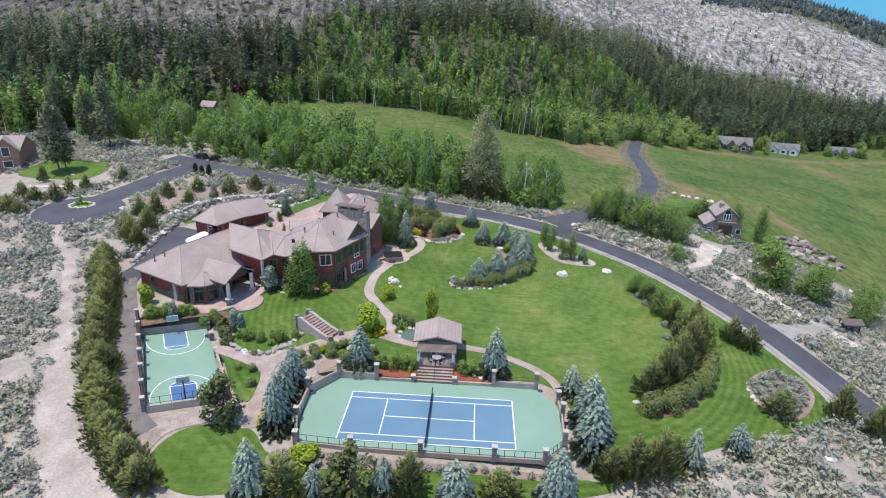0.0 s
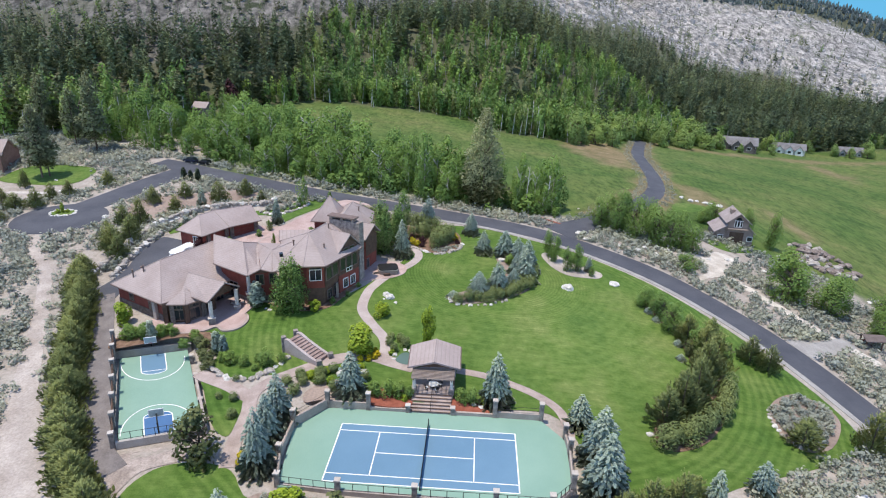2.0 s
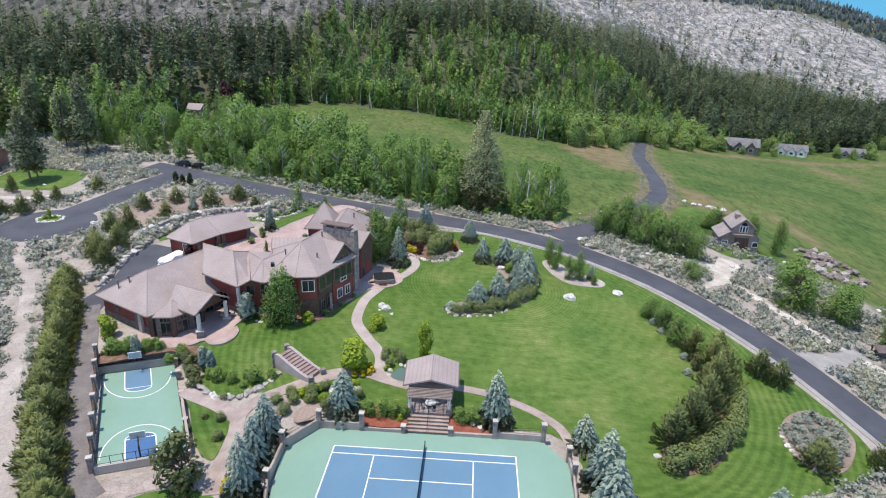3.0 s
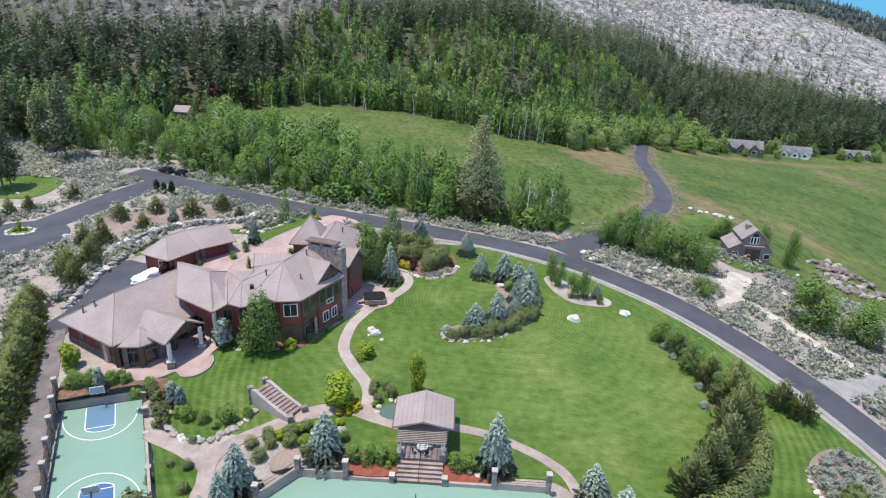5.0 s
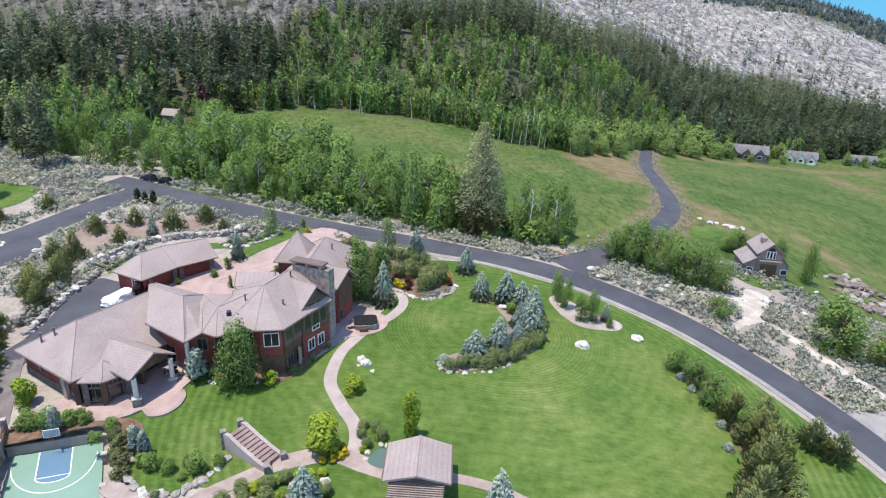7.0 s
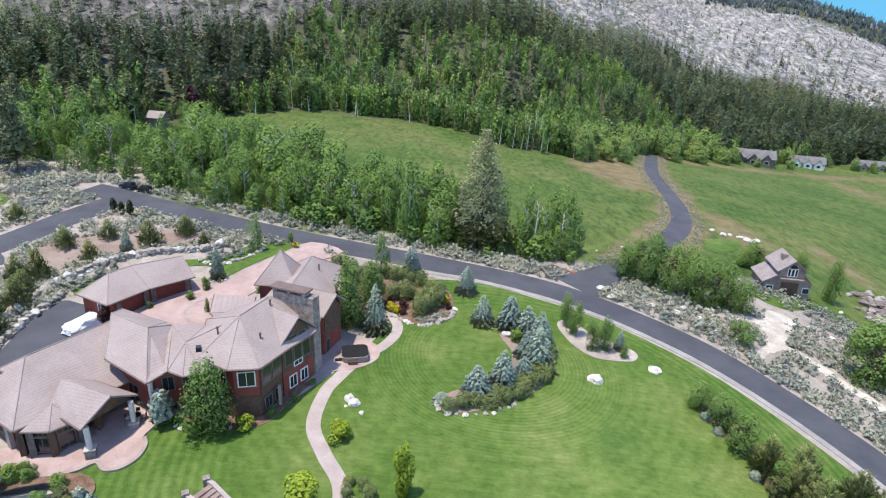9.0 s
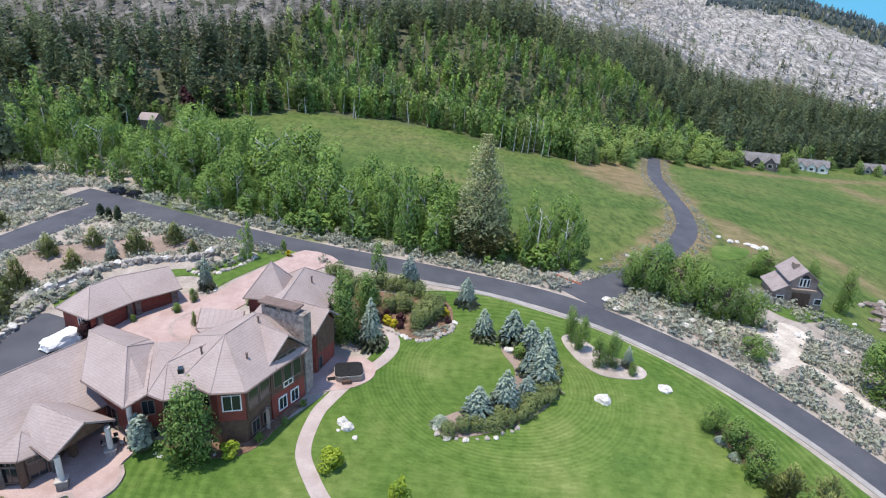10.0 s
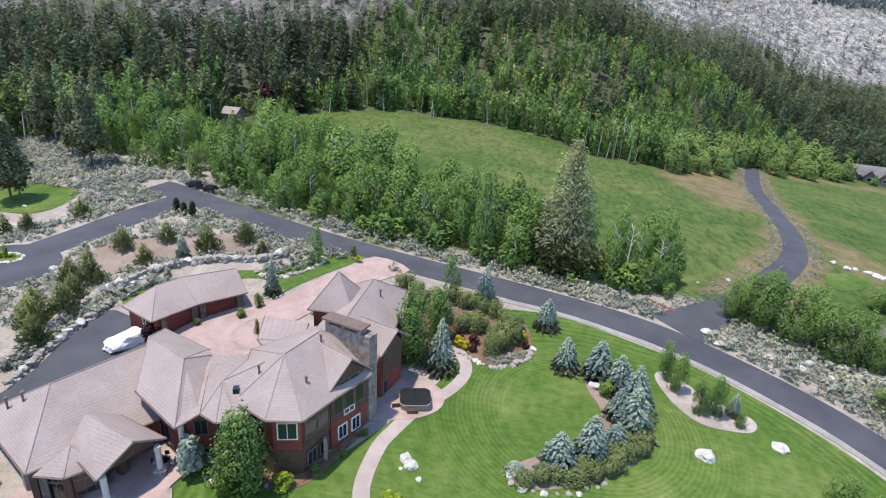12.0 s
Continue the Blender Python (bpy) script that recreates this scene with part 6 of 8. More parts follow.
hoops = thing("basketball_court", None, None, "green half-size basketball court with blue keys", "basketball court", kind="structure")
part("slab", Shape().prism([hp(0, 0), hp(HW, 0), hp(HW, HL), hp(0, HL)], -0.8, HOOP_Z), COURT_G, hoops)
mid = HW / 2 - 0.2
painted = Shape()
for end in (0, 1):
    def along(v):
        return v if end == 0 else HL - v
    key = [hp(mid - 1.85, along(0.1)), hp(mid + 1.85, along(0.1)), hp(mid + 1.85, along(5.4))]
    key += [hp(mid + 1.85 * math.cos(a * math.pi / 10), along(5.4 + 1.1 * math.sin(a * math.pi / 10))) for a in range(1, 10)] + [hp(mid - 1.85, along(5.4))]
    part("key", flat(key, HOOP_Z + 0.006), COURT_D if end else COURT_B, hoops, "blue painted key")
    painted_line(painted, key[1:] + key[:1], 0.14, HOOP_Z + 0.012)
    stripe(painted, hp(mid - 1.85, along(5.4)), hp(mid + 1.85, along(5.4)), 0.13, HOOP_Z + 0.013)
    arc = [hp(mid + 4.75 * math.cos(a * math.pi / 24), along(2.0 + 6.3 * math.sin(a * math.pi / 24))) for a in range(25)]
    painted_line(painted, arc, 0.14, HOOP_Z + 0.018)
part("court_lines", painted, LINE, hoops, "white painted arcs and key lines")
for end in (0, 1):
    base = Vector(hp(mid, -0.5 if end == 0 else HL - 0.3))
    face = hv if end == 0 else -hv
    stand = thing("basketball_hoop", None, None, "black post with clear backboard and red rim", "basketball hoop", "basketball hoops")
    tip = base + face * 1.3
    part("post", Shape().tube((base.x, base.y, HOOP_Z - 0.2), (base.x, base.y, HOOP_Z + 2.4), 0.11).tube((base.x, base.y, HOOP_Z + 2.3), (tip.x, tip.y, HOOP_Z + 2.95), 0.09), BLACK, stand)
    turn = math.degrees(math.atan2(hu.y, hu.x))
    board = part("backboard", Shape().box(tip.x, tip.y, HOOP_Z + 3.1, 1.75, 0.06, 1.05, turn), surface("grey_backboard", (0.30, 0.36, 0.37), (0.38, 0.44, 0.45), 1, 6, 0.3, 0, speck=0.05), stand, "grey-green translucent backboard")
    edge = Shape()
    for k in (-0.5, 0.5):
        edge.box(tip.x, tip.y, HOOP_Z + 3.1 + k * 1.05, 1.85, 0.1, 0.08, turn)
        q = tip + hu * k * 1.78
        edge.box(q.x, q.y, HOOP_Z + 3.1, 0.08, 0.1, 1.1, turn)
    part("border", edge, WHITE, board)
    rim = Shape()
    c = tip + face * 0.4
    for i in range(12):
        a, b = i * math.pi / 6, (i + 1) * math.pi / 6
        rim.tube((c.x + 0.24 * math.cos(a), c.y + 0.24 * math.sin(a), HOOP_Z + 2.75), (c.x + 0.24 * math.cos(b), c.y + 0.24 * math.sin(b), HOOP_Z + 2.75), 0.025, 0.025, 5)
    part("rim", rim, REDWALL, stand)

# court fence on the drive side, with capped posts and rails
hoop_fence = thing("court_fence", None, None, "brown post-and-panel fence with pale caps", "fence")
for k in range(7):
    x, y = hp(-0.55, -2.5 + k * (HL + 2.6) / 6)
    z = max(land(x, y), HOOP_Z) - 0.3
    post = part("post", Shape().box(x, y, z + 1.25, 0.55, 0.55, 2.5, 25), STONE, hoop_fence)
    part("cap", Shape().box(x, y, z + 2.58, 0.72, 0.72, 0.18, 25), CONCRETE, post, "pale concrete cap")
    if k < 6:
        x1, y1 = hp(-0.55, -2.5 + (k + 1) * (HL + 2.6) / 6)
        z1 = max(land(x1, y1), HOOP_Z) - 0.3
        for h in (0.5, 1.2, 1.9):
            part("rail", Shape().tube((x, y, z + h), (x1, y1, z1 + h), 0.09, 0.09, 6), BROWN, hoop_fence)
        part("panel", Shape().add([(x - 0.03, y, z), (x1 - 0.03, y1, z1), (x1 - 0.03, y1, z1 + 1.2), (x - 0.03, y, z + 1.2), (x + 0.05, y, z), (x1 + 0.05, y1, z1), (x1 + 0.05, y1, z1 + 1.2), (x + 0.05, y, z + 1.2)], [(0, 1, 2, 3), (7, 6, 5, 4), (3, 2, 6, 7), (0, 4, 5, 1), (1, 5, 6, 2), (0, 3, 7, 4)]), TRIM, hoop_fence)
near_fence = thing("court_end_fence", None, None, "low black metal fence on a concrete curb", "fence")
a, b = Vector(hp(0.2, HL + 0.2)), Vector(hp(HW, HL + 0.2))
part("curb", Shape().box((a.x + b.x) / 2, (a.y + b.y) / 2, -0.1, HW + 0.6, 0.4, 1.1, math.degrees(math.atan2(hu.y, hu.x))), CONCRETE, near_fence)
for k in range(8):
    q = a.lerp(b, k / 7)
    part("upright", Shape().tube((q.x, q.y, 0.4), (q.x, q.y, 1.7), 0.04, 0.04, 6), BLACK, near_fence)
for h in (0.7, 1.66):
    part("rail", Shape().tube((*a, h), (*b, h), 0.03, 0.03, 6), BLACK, near_fence)
for v in (0.2, 4.3, 10.4, 17.5):
    x, y = hp(HW + 0.35, v)
    gp = thing("gate_post", None, None, "short stone post with pale cap beside the court", "post", "posts beside the court")
    part("shaft", Shape().box(x, y, HOOP_Z + 0.45, 0.55, 0.55, 1.6, 25), STONE, gp)
    part("cap", Shape().box(x, y, HOOP_Z + 1.32, 0.7, 0.7, 0.16, 25), CONCRETE, gp)
far_wall = thing("bed_wall", Shape().box(*[(p + q) / 2 for p, q in zip(hp(0, -0.35), hp(HW, -0.35))], 0.15, HW + 0.8, 0.4, 1.5, math.degrees(math.atan2(hu.y, hu.x))), TANWALL, "low tan retaining wall at the court's head", "wall")
side_wall = Shape()
q0, q1 = hp(HW + 0.35, 10.6), hp(HW + 0.35, HL)
thing("bed_wall", side_wall.box((q0[0] + q1[0]) / 2, (q0[1] + q1[1]) / 2, 0.5, HL - 10.6, 0.35, 1.1, math.degrees(math.atan2(hv.y, hv.x))), TANWALL, "low tan wall beside the court", "wall")

# --- tennis court walls, pillars and fence ---
tennis_fence = thing("tennis_court_fence", None, None, "tan walls, stone pillars and black railing round the court", "fence")
PILLARS = [(-17.0, -6.5, 1.6), (-9.6, -7.0, 1.6), (-0.5, -7.1, 1.6), (9.0, -7.1, 1.6), (15.5, -7.1, 1.6), (18.3, -4.2, 2.4), (18.8, 2.0, 2.4), (18.6, 5.2, 2.2), (15.7, 8.9, 2.7), (9.2, 9.0, 2.7), (-8.9, 9.0, 2.7), (-14.8, 9.0, 2.7), (-18.3, 4.2, 2.7), (-18.2, -2.0, 2.0)]
for x, y, h in PILLARS:
    p = part("pillar", Shape().box(x, y, h / 2 - 0.3, 0.6, 0.6, h + 0.6, 0), STONE, tennis_fence, "fieldstone pillar")
    part("cap", Shape().box(x, y, h + 0.08, 0.74, 0.74, 0.16, 0), CONCRETE, p)
for (x0, y0, _), (x1, y1, _) in zip(PILLARS[:5], PILLARS[1:6]):
    n = 5
    part("curb", Shape().box((x0 + x1) / 2, (y0 + y1) / 2, -0.2, math.hypot(x1 - x0, y1 - y0), 0.35, 0.7, math.degrees(math.atan2(y1 - y0, x1 - x0))), TANWALL, tennis_fence)
    for k in range(1, n):
        x, y = x0 + (x1 - x0) * k / n, y0 + (y1 - y0) * k / n
        part("upright", Shape().tube((x, y, 0), (x, y, 1.2), 0.045, 0.045, 6), BLACK, tennis_fence)
    for h in (0.25, 1.18):
        part("rail", Shape().tube((x0, y0, h), (x1, y1, h), 0.03, 0.03, 6), BLACK, tennis_fence)
for i, j, h in ((5, 6, 0.9), (6, 7, 0.9), (8, 9, 0.95), (10, 11, 1.15), (11, 12, 1.4), (12, 13, 1.2), (13, 0, 0.9)):
    (x0, y0, _), (x1, y1, _) = PILLARS[i], PILLARS[j]
    part("wall", Shape().box((x0 + x1) / 2, (y0 + y1) / 2, h / 2 - 0.3, math.hypot(x1 - x0, y1 - y0), 0.34, h + 0.6, math.degrees(math.atan2(y1 - y0, x1 - x0))), TANWALL, tennis_fence, "tan retaining wall")
    for z in (h + 0.45, h + 0.95):
        part("rail", Shape().tube((x0, y0, z), (x1, y1, z), 0.025, 0.025, 6), BLACK, tennis_fence)
for x0, x1 in ((-8.9, -3.1), (3.1, 9.2)):
    part("wall", Shape().box((x0 + x1) / 2, 9.0, 0.05, x1 - x0, 0.34, 0.9, 0), TANWALL, tennis_fence, "low tan wall")
for x in (-3.2, 3.2):
    p = part("pillar", Shape().box(x, 9.0, 0.3, 0.6, 0.6, 1.6, 0), STONE, tennis_fence)
    part("cap", Shape().box(x, 9.0, 1.16, 0.74, 0.74, 0.14, 0), CONCRETE, p)

court_steps = thing("court_steps", None, None, "taupe stone steps rising from court to pavilion", "steps")
for k in range(6):
    part("step", Shape().prism([(-2.9, 9.0 + k * 0.55), (2.9, 9.0 + k * 0.55), (2.9, 12.4), (-2.9, 12.4)], -0.3, 0.2 + k * 0.2), PAVER, court_steps)
    part("nosing", Shape().box(0, 9.02 + k * 0.55, 0.2 + k * 0.2, 5.8, 0.12, 0.06), BROWN, court_steps)
part("handrail", Shape().tube((0, 9.1, 1.1), (0, 12.2, 2.2), 0.04).tube((0, 9.1, 0.2), (0, 9.1, 1.1), 0.04).tube((0, 12.2, 1.2), (0, 12.2, 2.2), 0.04), BLACK, court_steps)

# --- garden pavilion ---
pavilion = thing("garden_pavilion", None, None, "open pavilion with taupe gable roof and slatted pergola", "pavilion")
part("floor", Shape().prism([(-3.1, 11.9), (3.1, 11.9), (3.3, 20.2), (-3.3, 20.2)], -0.4, 1.25), PAVER, pavilion, "taupe paved floor")
house_roof("roof", pavilion, [(-3.75, 13.9, 4.35), (3.95, 14.1, 4.35), (3.8, 20.7, 4.35), (-4.0, 20.4, 4.35), (0.1, 13.6, 5.6), (-0.1, 20.6, 5.6)], [(0, 4, 5, 3), (4, 1, 2, 5)])
part("gable", Shape().add([(-3.0, 14.2, 4.3), (3.2, 14.35, 4.3), (0.1, 14.2, 5.35), (-3.0, 14.5, 4.3), (3.2, 14.65, 4.3), (0.1, 14.5, 5.35)], [(0, 1, 2), (5, 4, 3), (0, 3, 4, 1), (1, 4, 5, 2), (2, 5, 3, 0)]), BROWN, pavilion, "dark brown gable boarding")
for x, y in ((-2.9, 14.6), (3.0, 14.7), (2.9, 19.7), (-3.1, 19.5)):
    part("post", Shape().box(x, y, 2.8, 0.4, 0.4, 3.2), BROWN, pavilion)
for x, y in ((-2.7, 12.2), (2.8, 12.3)):
    c = part("column", Shape().tube((x, y, 2.0), (x, y, 3.7), 0.27, 0.22, 10), CREAM, pavilion, "cream round column")
    part("base", Shape().box(x, y, 1.6, 0.85, 0.85, 0.9), STONE, c)
pergola = part("pergola", Shape().box(-2.7, 12.9, 3.8, 0.2, 2.9, 0.24).box(2.8, 12.9, 3.8, 0.2, 2.9, 0.24), BROWN, pavilion, "weathered timber pergola")
for k in range(9):
    part("slat", Shape().box(0.05, 11.6 + k * 0.34, 3.98, 6.3, 0.14, 0.14), TRIM, pergola)
for k in range(9):
    part("rafter", Shape().box(-2.75 + k * 0.7, 12.9, 3.86, 0.1, 3.0, 0.16), TRIM, pergola)
table = thing("round_table", None, None, "round white garden table on the pavilion floor", "table")
part("tabletop", Shape().tube((0.1, 13.4, 1.95), (0.1, 13.4, 2.02), 0.75, 0.75, 20), WHITE, table)
part("leg", Shape().tube((0.1, 13.4, 1.24), (0.1, 13.4, 1.95), 0.1, 0.08), BLACK, table)
for k in range(4):
    a = k * math.pi / 2 + 0.5
    x, y = 0.1 + 1.15 * math.cos(a), 13.4 + 1.1 * math.sin(a)
    ch = thing("garden_chair", None, None, "black and white metal garden chair", "chair", "chairs round the garden table")
    part("seat", Shape().box(x, y, 1.7, 0.45, 0.45, 0.06, math.degrees(a)), WHITE, ch)
    part("backrest", Shape().box(x + 0.22 * math.cos(a), y + 0.22 * math.sin(a), 1.98, 0.06, 0.45, 0.5, math.degrees(a)), BLACK, ch)
    for sx, sy in ((-1, -1), (1, -1), (1, 1), (-1, 1)):
        part("leg", Shape().tube((x + 0.18 * sx, y + 0.18 * sy, 1.24), (x + 0.18 * sx, y + 0.18 * sy, 1.68), 0.025, 0.025, 5), BLACK, ch)

pz = land(-37.6, 33.4) + 0.3
porch_table = thing("patio_table", None, None, "small round dark metal table on the porch", "table")
part("tabletop", Shape().tube((-37.6, 33.4, pz + 0.70), (-37.6, 33.4, pz + 0.74), 0.6, 0.6, 16), BLACK, porch_table)
part("leg", Shape().tube((-37.6, 33.4, pz - 0.05), (-37.6, 33.4, pz + 0.7), 0.06, 0.05), BLACK, porch_table)
for k in range(4):
    a = k * math.pi / 2 + 0.3
    x, y = -37.6 + 1.0 * math.cos(a), 33.4 + 1.0 * math.sin(a)
    ch = thing("patio_chair", None, None, "dark metal patio chair with a pale cushion", "chair", "chairs round the patio table")
    part("seat", Shape().box(x, y, pz + 0.45, 0.5, 0.5, 0.1, math.degrees(a)), CREAM, ch, "pale seat cushion")
    part("backrest", Shape().box(x + 0.24 * math.cos(a), y + 0.24 * math.sin(a), pz + 0.75, 0.06, 0.5, 0.55, math.degrees(a)), BLACK, ch)
    for sx, sy in ((-1, -1), (1, -1), (1, 1), (-1, 1)):
        part("leg", Shape().tube((x + 0.2 * sx, y + 0.2 * sy, pz - 0.05), (x + 0.2 * sx, y + 0.2 * sy, pz + 0.42), 0.025, 0.025, 5), BLACK, ch)

# --- garden stairs with curved side walls ---
TREAD = surface("reddish_brown_treads", (0.24, 0.165, 0.147), (0.33, 0.245, 0.22), 0.8, 9, 0.9, 0.3, 0.01)
stairs = thing("garden_stairs", None, None, "pink stone garden stairs between sloping side walls", "stairs")
s0, s1 = Vector((-23.6, 21.4)), Vector((-17.6, 18.3))
sd = (s1 - s0).normalized()
sn = Vector((-sd.y, sd.x))
for k in range(10):
    q = s0 + sd * (0.35 + k * 0.62)
    part("step", Shape().box(q.x, q.y, 1.6 + (4.0 - k * 0.2 - 1.6) / 2 - 0.3, 0.64, 2.3, 4.0 - k * 0.2 - 1.6 + 0.6, math.degrees(math.atan2(sd.y, sd.x))), TREAD, stairs)
    part("tread_band", Shape().box(q.x + sd.x * 0.26, q.y + sd.y * 0.26, 4.02 - k * 0.2 - 0.28, 0.12, 2.2, 0.06, math.degrees(math.atan2(sd.y, sd.x))), PATHTONE, stairs)
for k in (-1, 1):
    off = sn * 1.35 * k
    prof = [(-0.6, 4.3), (0.5, 4.3), (2.4, 3.5), (4.8, 2.7), (6.0, 2.4), (6.8, 2.4)]
    w = Shape()
    for (d0, h0), (d1, h1) in zip(prof, prof[1:]):
        p, q = s0 + sd * d0 + off, s0 + sd * d1 + off
        e = sn * 0.24
        w.prism([tuple(p - e), tuple(q - e), tuple(q + e), tuple(p + e)], 1.0, [h0, h1, h1, h0])
    wall = part("side_wall", w, PATHTONE, stairs, "pale curved side wall")
    for d0, h0 in ((-0.6, 4.3), (6.8, 2.4)):
        p = s0 + sd * d0 + off
        part("end_post", Shape().box(p.x, p.y, h0 / 2 + 0.7, 0.75, 0.75, h0 - 0.9, 27), STONE, wall)

# --- paths, terraces and drives ---
ribbon("garden_path", curve_points([(-12.6, 48.4), (-14.0, 45), (-15.0, 41.5), (-14.9, 35.2), (-12.2, 30.2), (-9.4, 26.2), (-8.6, 22.6), (-9.2, 20.4)], 6), 1.9, 0.09, PATHTONE, "pinkish concrete path curving across the lawn", "path", across=2)
ribbon("garden_path", curve_points([(-11.5, 51.6), (-9.2, 53.6), (-7.4, 57.2), (-7.0, 60.4), (-8.0, 63.2), (-9.4, 65.5)], 6), 1.8, 0.09, PATHTONE, "pinkish concrete path from the terrace", "path", across=2)
ribbon("garden_path", curve_points([(-18.0, 18.3), (-14.3, 19.9), (-10.9, 20.8), (-7.0, 19.6), (-3.4, 18.6)], 6), 2.6, 0.10, PAVER, "taupe path before the pavilion", "path", across=2)
ribbon("garden_path", curve_points([(3.4, 19.0), (8.1, 18.3), (11.5, 17.1), (15.6, 15.0), (18.6, 12.2), (19.6, 8.4), (19.4, 6.0)], 6), 1.5, 0.09, PAVER, "taupe path round the tennis court", "path", across=2)
ribbon("garden_path", curve_points([(-18.0, 18.0), (-21.1, 15.6), (-24.5, 12.6), (-26.0, 9.4), (-25.0, 4.7), (-25.0, 0.6), (-24.2, -4.2)], 6), 2.0, 0.10, PAVER, "taupe path between the courts", "path", across=2)
ribbon("garden_path", curve_points([(-36.0, 13.8), (-34.6, 13.0), (-29.8, 11.0), (-25.8, 8.6)], 6), 2.2, 0.11, PAVER, "taupe path to the basketball court", "path", across=2)
drape("hot_tub_terrace", curve_points([(-17.4, 46.6), (-14.4, 46.9), (-11.0, 48.4), (-8.9, 51.0), (-9.2, 54.0), (-11.6, 55.6), (-14.4, 55.2), (-17.2, 55.0)], 4, True), 0.13, PINK, "pink concrete terrace beside the mansion", "terrace", thick=0.3)
drape("west_patio", curve_points([(-51.0, 26.2), (-48.4, 24.6), (-45.6, 23.9), (-42.8, 24.0), (-40.4, 24.9), (-38.6, 26.3), (-37.0, 25.3), (-35.4, 25.7), (-34.3, 27.2), (-34.3, 29.2), (-35.2, 30.6), (-34.8, 32.6), (-34.8, 34.4), (-37.5, 36.4), (-44, 33), (-50.0, 28.4)], 4, True), 0.3, PINK, "pink concrete patio along the garden front", "terrace", thick=0.5)
ribbon("patio_border", curve_points([(-50.6, 26.0), (-48.3, 24.5), (-45.6, 23.8), (-42.8, 23.9), (-40.3, 24.8), (-38.6, 26.2), (-37.0, 25.2), (-35.3, 25.6), (-34.2, 27.2), (-34.2, 29.2), (-35.1, 30.6)], 5), 0.5, 0.32, PAVER, "taupe border band round the patio", "paving", across=1, thick=0.3)
ribbon("garden_path", curve_points([(-49.6, 25.4), (-52.2, 23.6), (-54.2, 21.2)], 5), 2.2, 0.14, PATHTONE, "taupe path from patio to the court fence", "path", across=2)
drape("courtyard", curve_points([(-55.2, 57.0), (-52.2, 64.6), (-47.2, 69.8), (-43.8, 69.4), (-41.0, 71.0), (-39.0, 76.4), (-35.2, 84.0), (-30.5, 92.0), (-22.5, 88.6), (-27.0, 82.0), (-31.6, 74.0), (-35.4, 66.0), (-37.6, 60.0), (-33.4, 50.0), (-34.0, 44.8), (-40.0, 45.0), (-49.0, 49.5)], 3, True), 0.14, PINK, "pink concrete courtyard and drive up to the road", "driveway", thick=0.2)
ribbon("courtyard_band", [(-39.5 + 4.2 * math.cos(a * math.pi / 12), 60.5 + 4.2 * math.sin(a * math.pi / 12)) for a in range(25)], 0.5, 0.17, PAVER, "darker band of a paved circle", "paving", across=1)
drape("asphalt_drive", curve_points([(-68.0, 33.5), (-66.0, 43.0), (-67.0, 52.0), (-66.6, 60.6), (-62.6, 60.4), (-55.5, 57.6), (-50.5, 50.5), (-56.0, 47.0), (-61.6, 40.0), (-62.2, 33.5)], 4, True), 0.10, ASPHALT, "dark asphalt drive behind the mansion", "driveway", thick=0.2)
ribbon("side_drive", curve_points([(-64.6, 35.5), (-60.0, 27.5), (-55.6, 20.0), (-50.8, 11.5), (-45.8, 3.4), (-42.0, -2.6), (-38.0, -6.0)], 6), 4.0, 0.10, surface("grey_drive", (0.15, 0.132, 0.13), (0.225, 0.20, 0.195), 0.35, 5, 0.9, 0.3, 0.01), "grey paved drive beside the hedge", "driveway")
drape("gravel_apron", curve_points([(-42.5, -2.0), (-39.8, -2.9), (-34.0, -0.6), (-29.6, 2.2), (-27.5, -1.5), (-30.5, -3.6), (-34.6, -5.6), (-36.2, -9.6), (-40.5, -8.0)], 4, True), 0.08, surface("gravelly_dirt", (0.24, 0.195, 0.172), (0.40, 0.335, 0.30), 0.5, 4, 0.95, 0.5, 0.04), "pale gravel apron below the basketball court", "paving", height=ground_height)

# --- planting beds ---
def bed(name, pts, mat, label, lift=0.12, height=land):
    return drape(name, curve_points(pts, 4, True), lift, mat, label, "planting bed", 2.0, height=height, thick=0.15)


bed("island_bed", [(0.6, 42.6), (2.4, 40.2), (7.5, 41.6), (13.2, 45.2), (17.8, 50.9), (18.8, 57.5), (17.6, 65.0), (11.0, 66.5), (10.6, 61.5), (12.4, 57.0), (11.0, 52.0), (6.0, 47.2)], DIRT, "bark mulch island bed in the lawn")
bed("roadside_bed", [(21.2, 68.4), (22.8, 62.6), (26.0, 59.0), (30.0, 58.8), (33.4, 59.8), (34.0, 62.8), (28.0, 65.8), (24.0, 70.2)], TRACKSAND, "sandy bed of young trees beside the road")
bed("end_bed", [(53.0, 20.0), (52.4, 14.6), (54.6, 11.6), (59.6, 13.6), (64.8, 20.4), (64.6, 24.4), (61.0, 26.6), (56.6, 24.4)], DIRT, "stone-edged bed of grey shrubs at the lawn's end")
bed("long_bed", [(31.8, 9.0), (34.0, 14.2), (38.4, 20.5), (43.6, 29.0), (44.0, 38.6), (40.2, 50.4), (42.0, 50.6), (45.5, 44.0), (49.6, 34.0), (48.6, 26.0), (46.2, 18.6), (40.0, 10.0), (34.0, 6.6)], MULCH, "long mulched bed of pines in the lawn")
bed("north_bed", [(-9.2, 66.4), (-6.6, 63.2), (-3.0, 62.4), (1.0, 65.2), (2.2, 70.6), (0.0, 76.6), (-8.0, 76.4), (-16.0, 78.4), (-22.0, 82.4), (-17.0, 72.0), (-15.0, 62.0)], MULCH, "raised bed of conifers and gold shrubs")
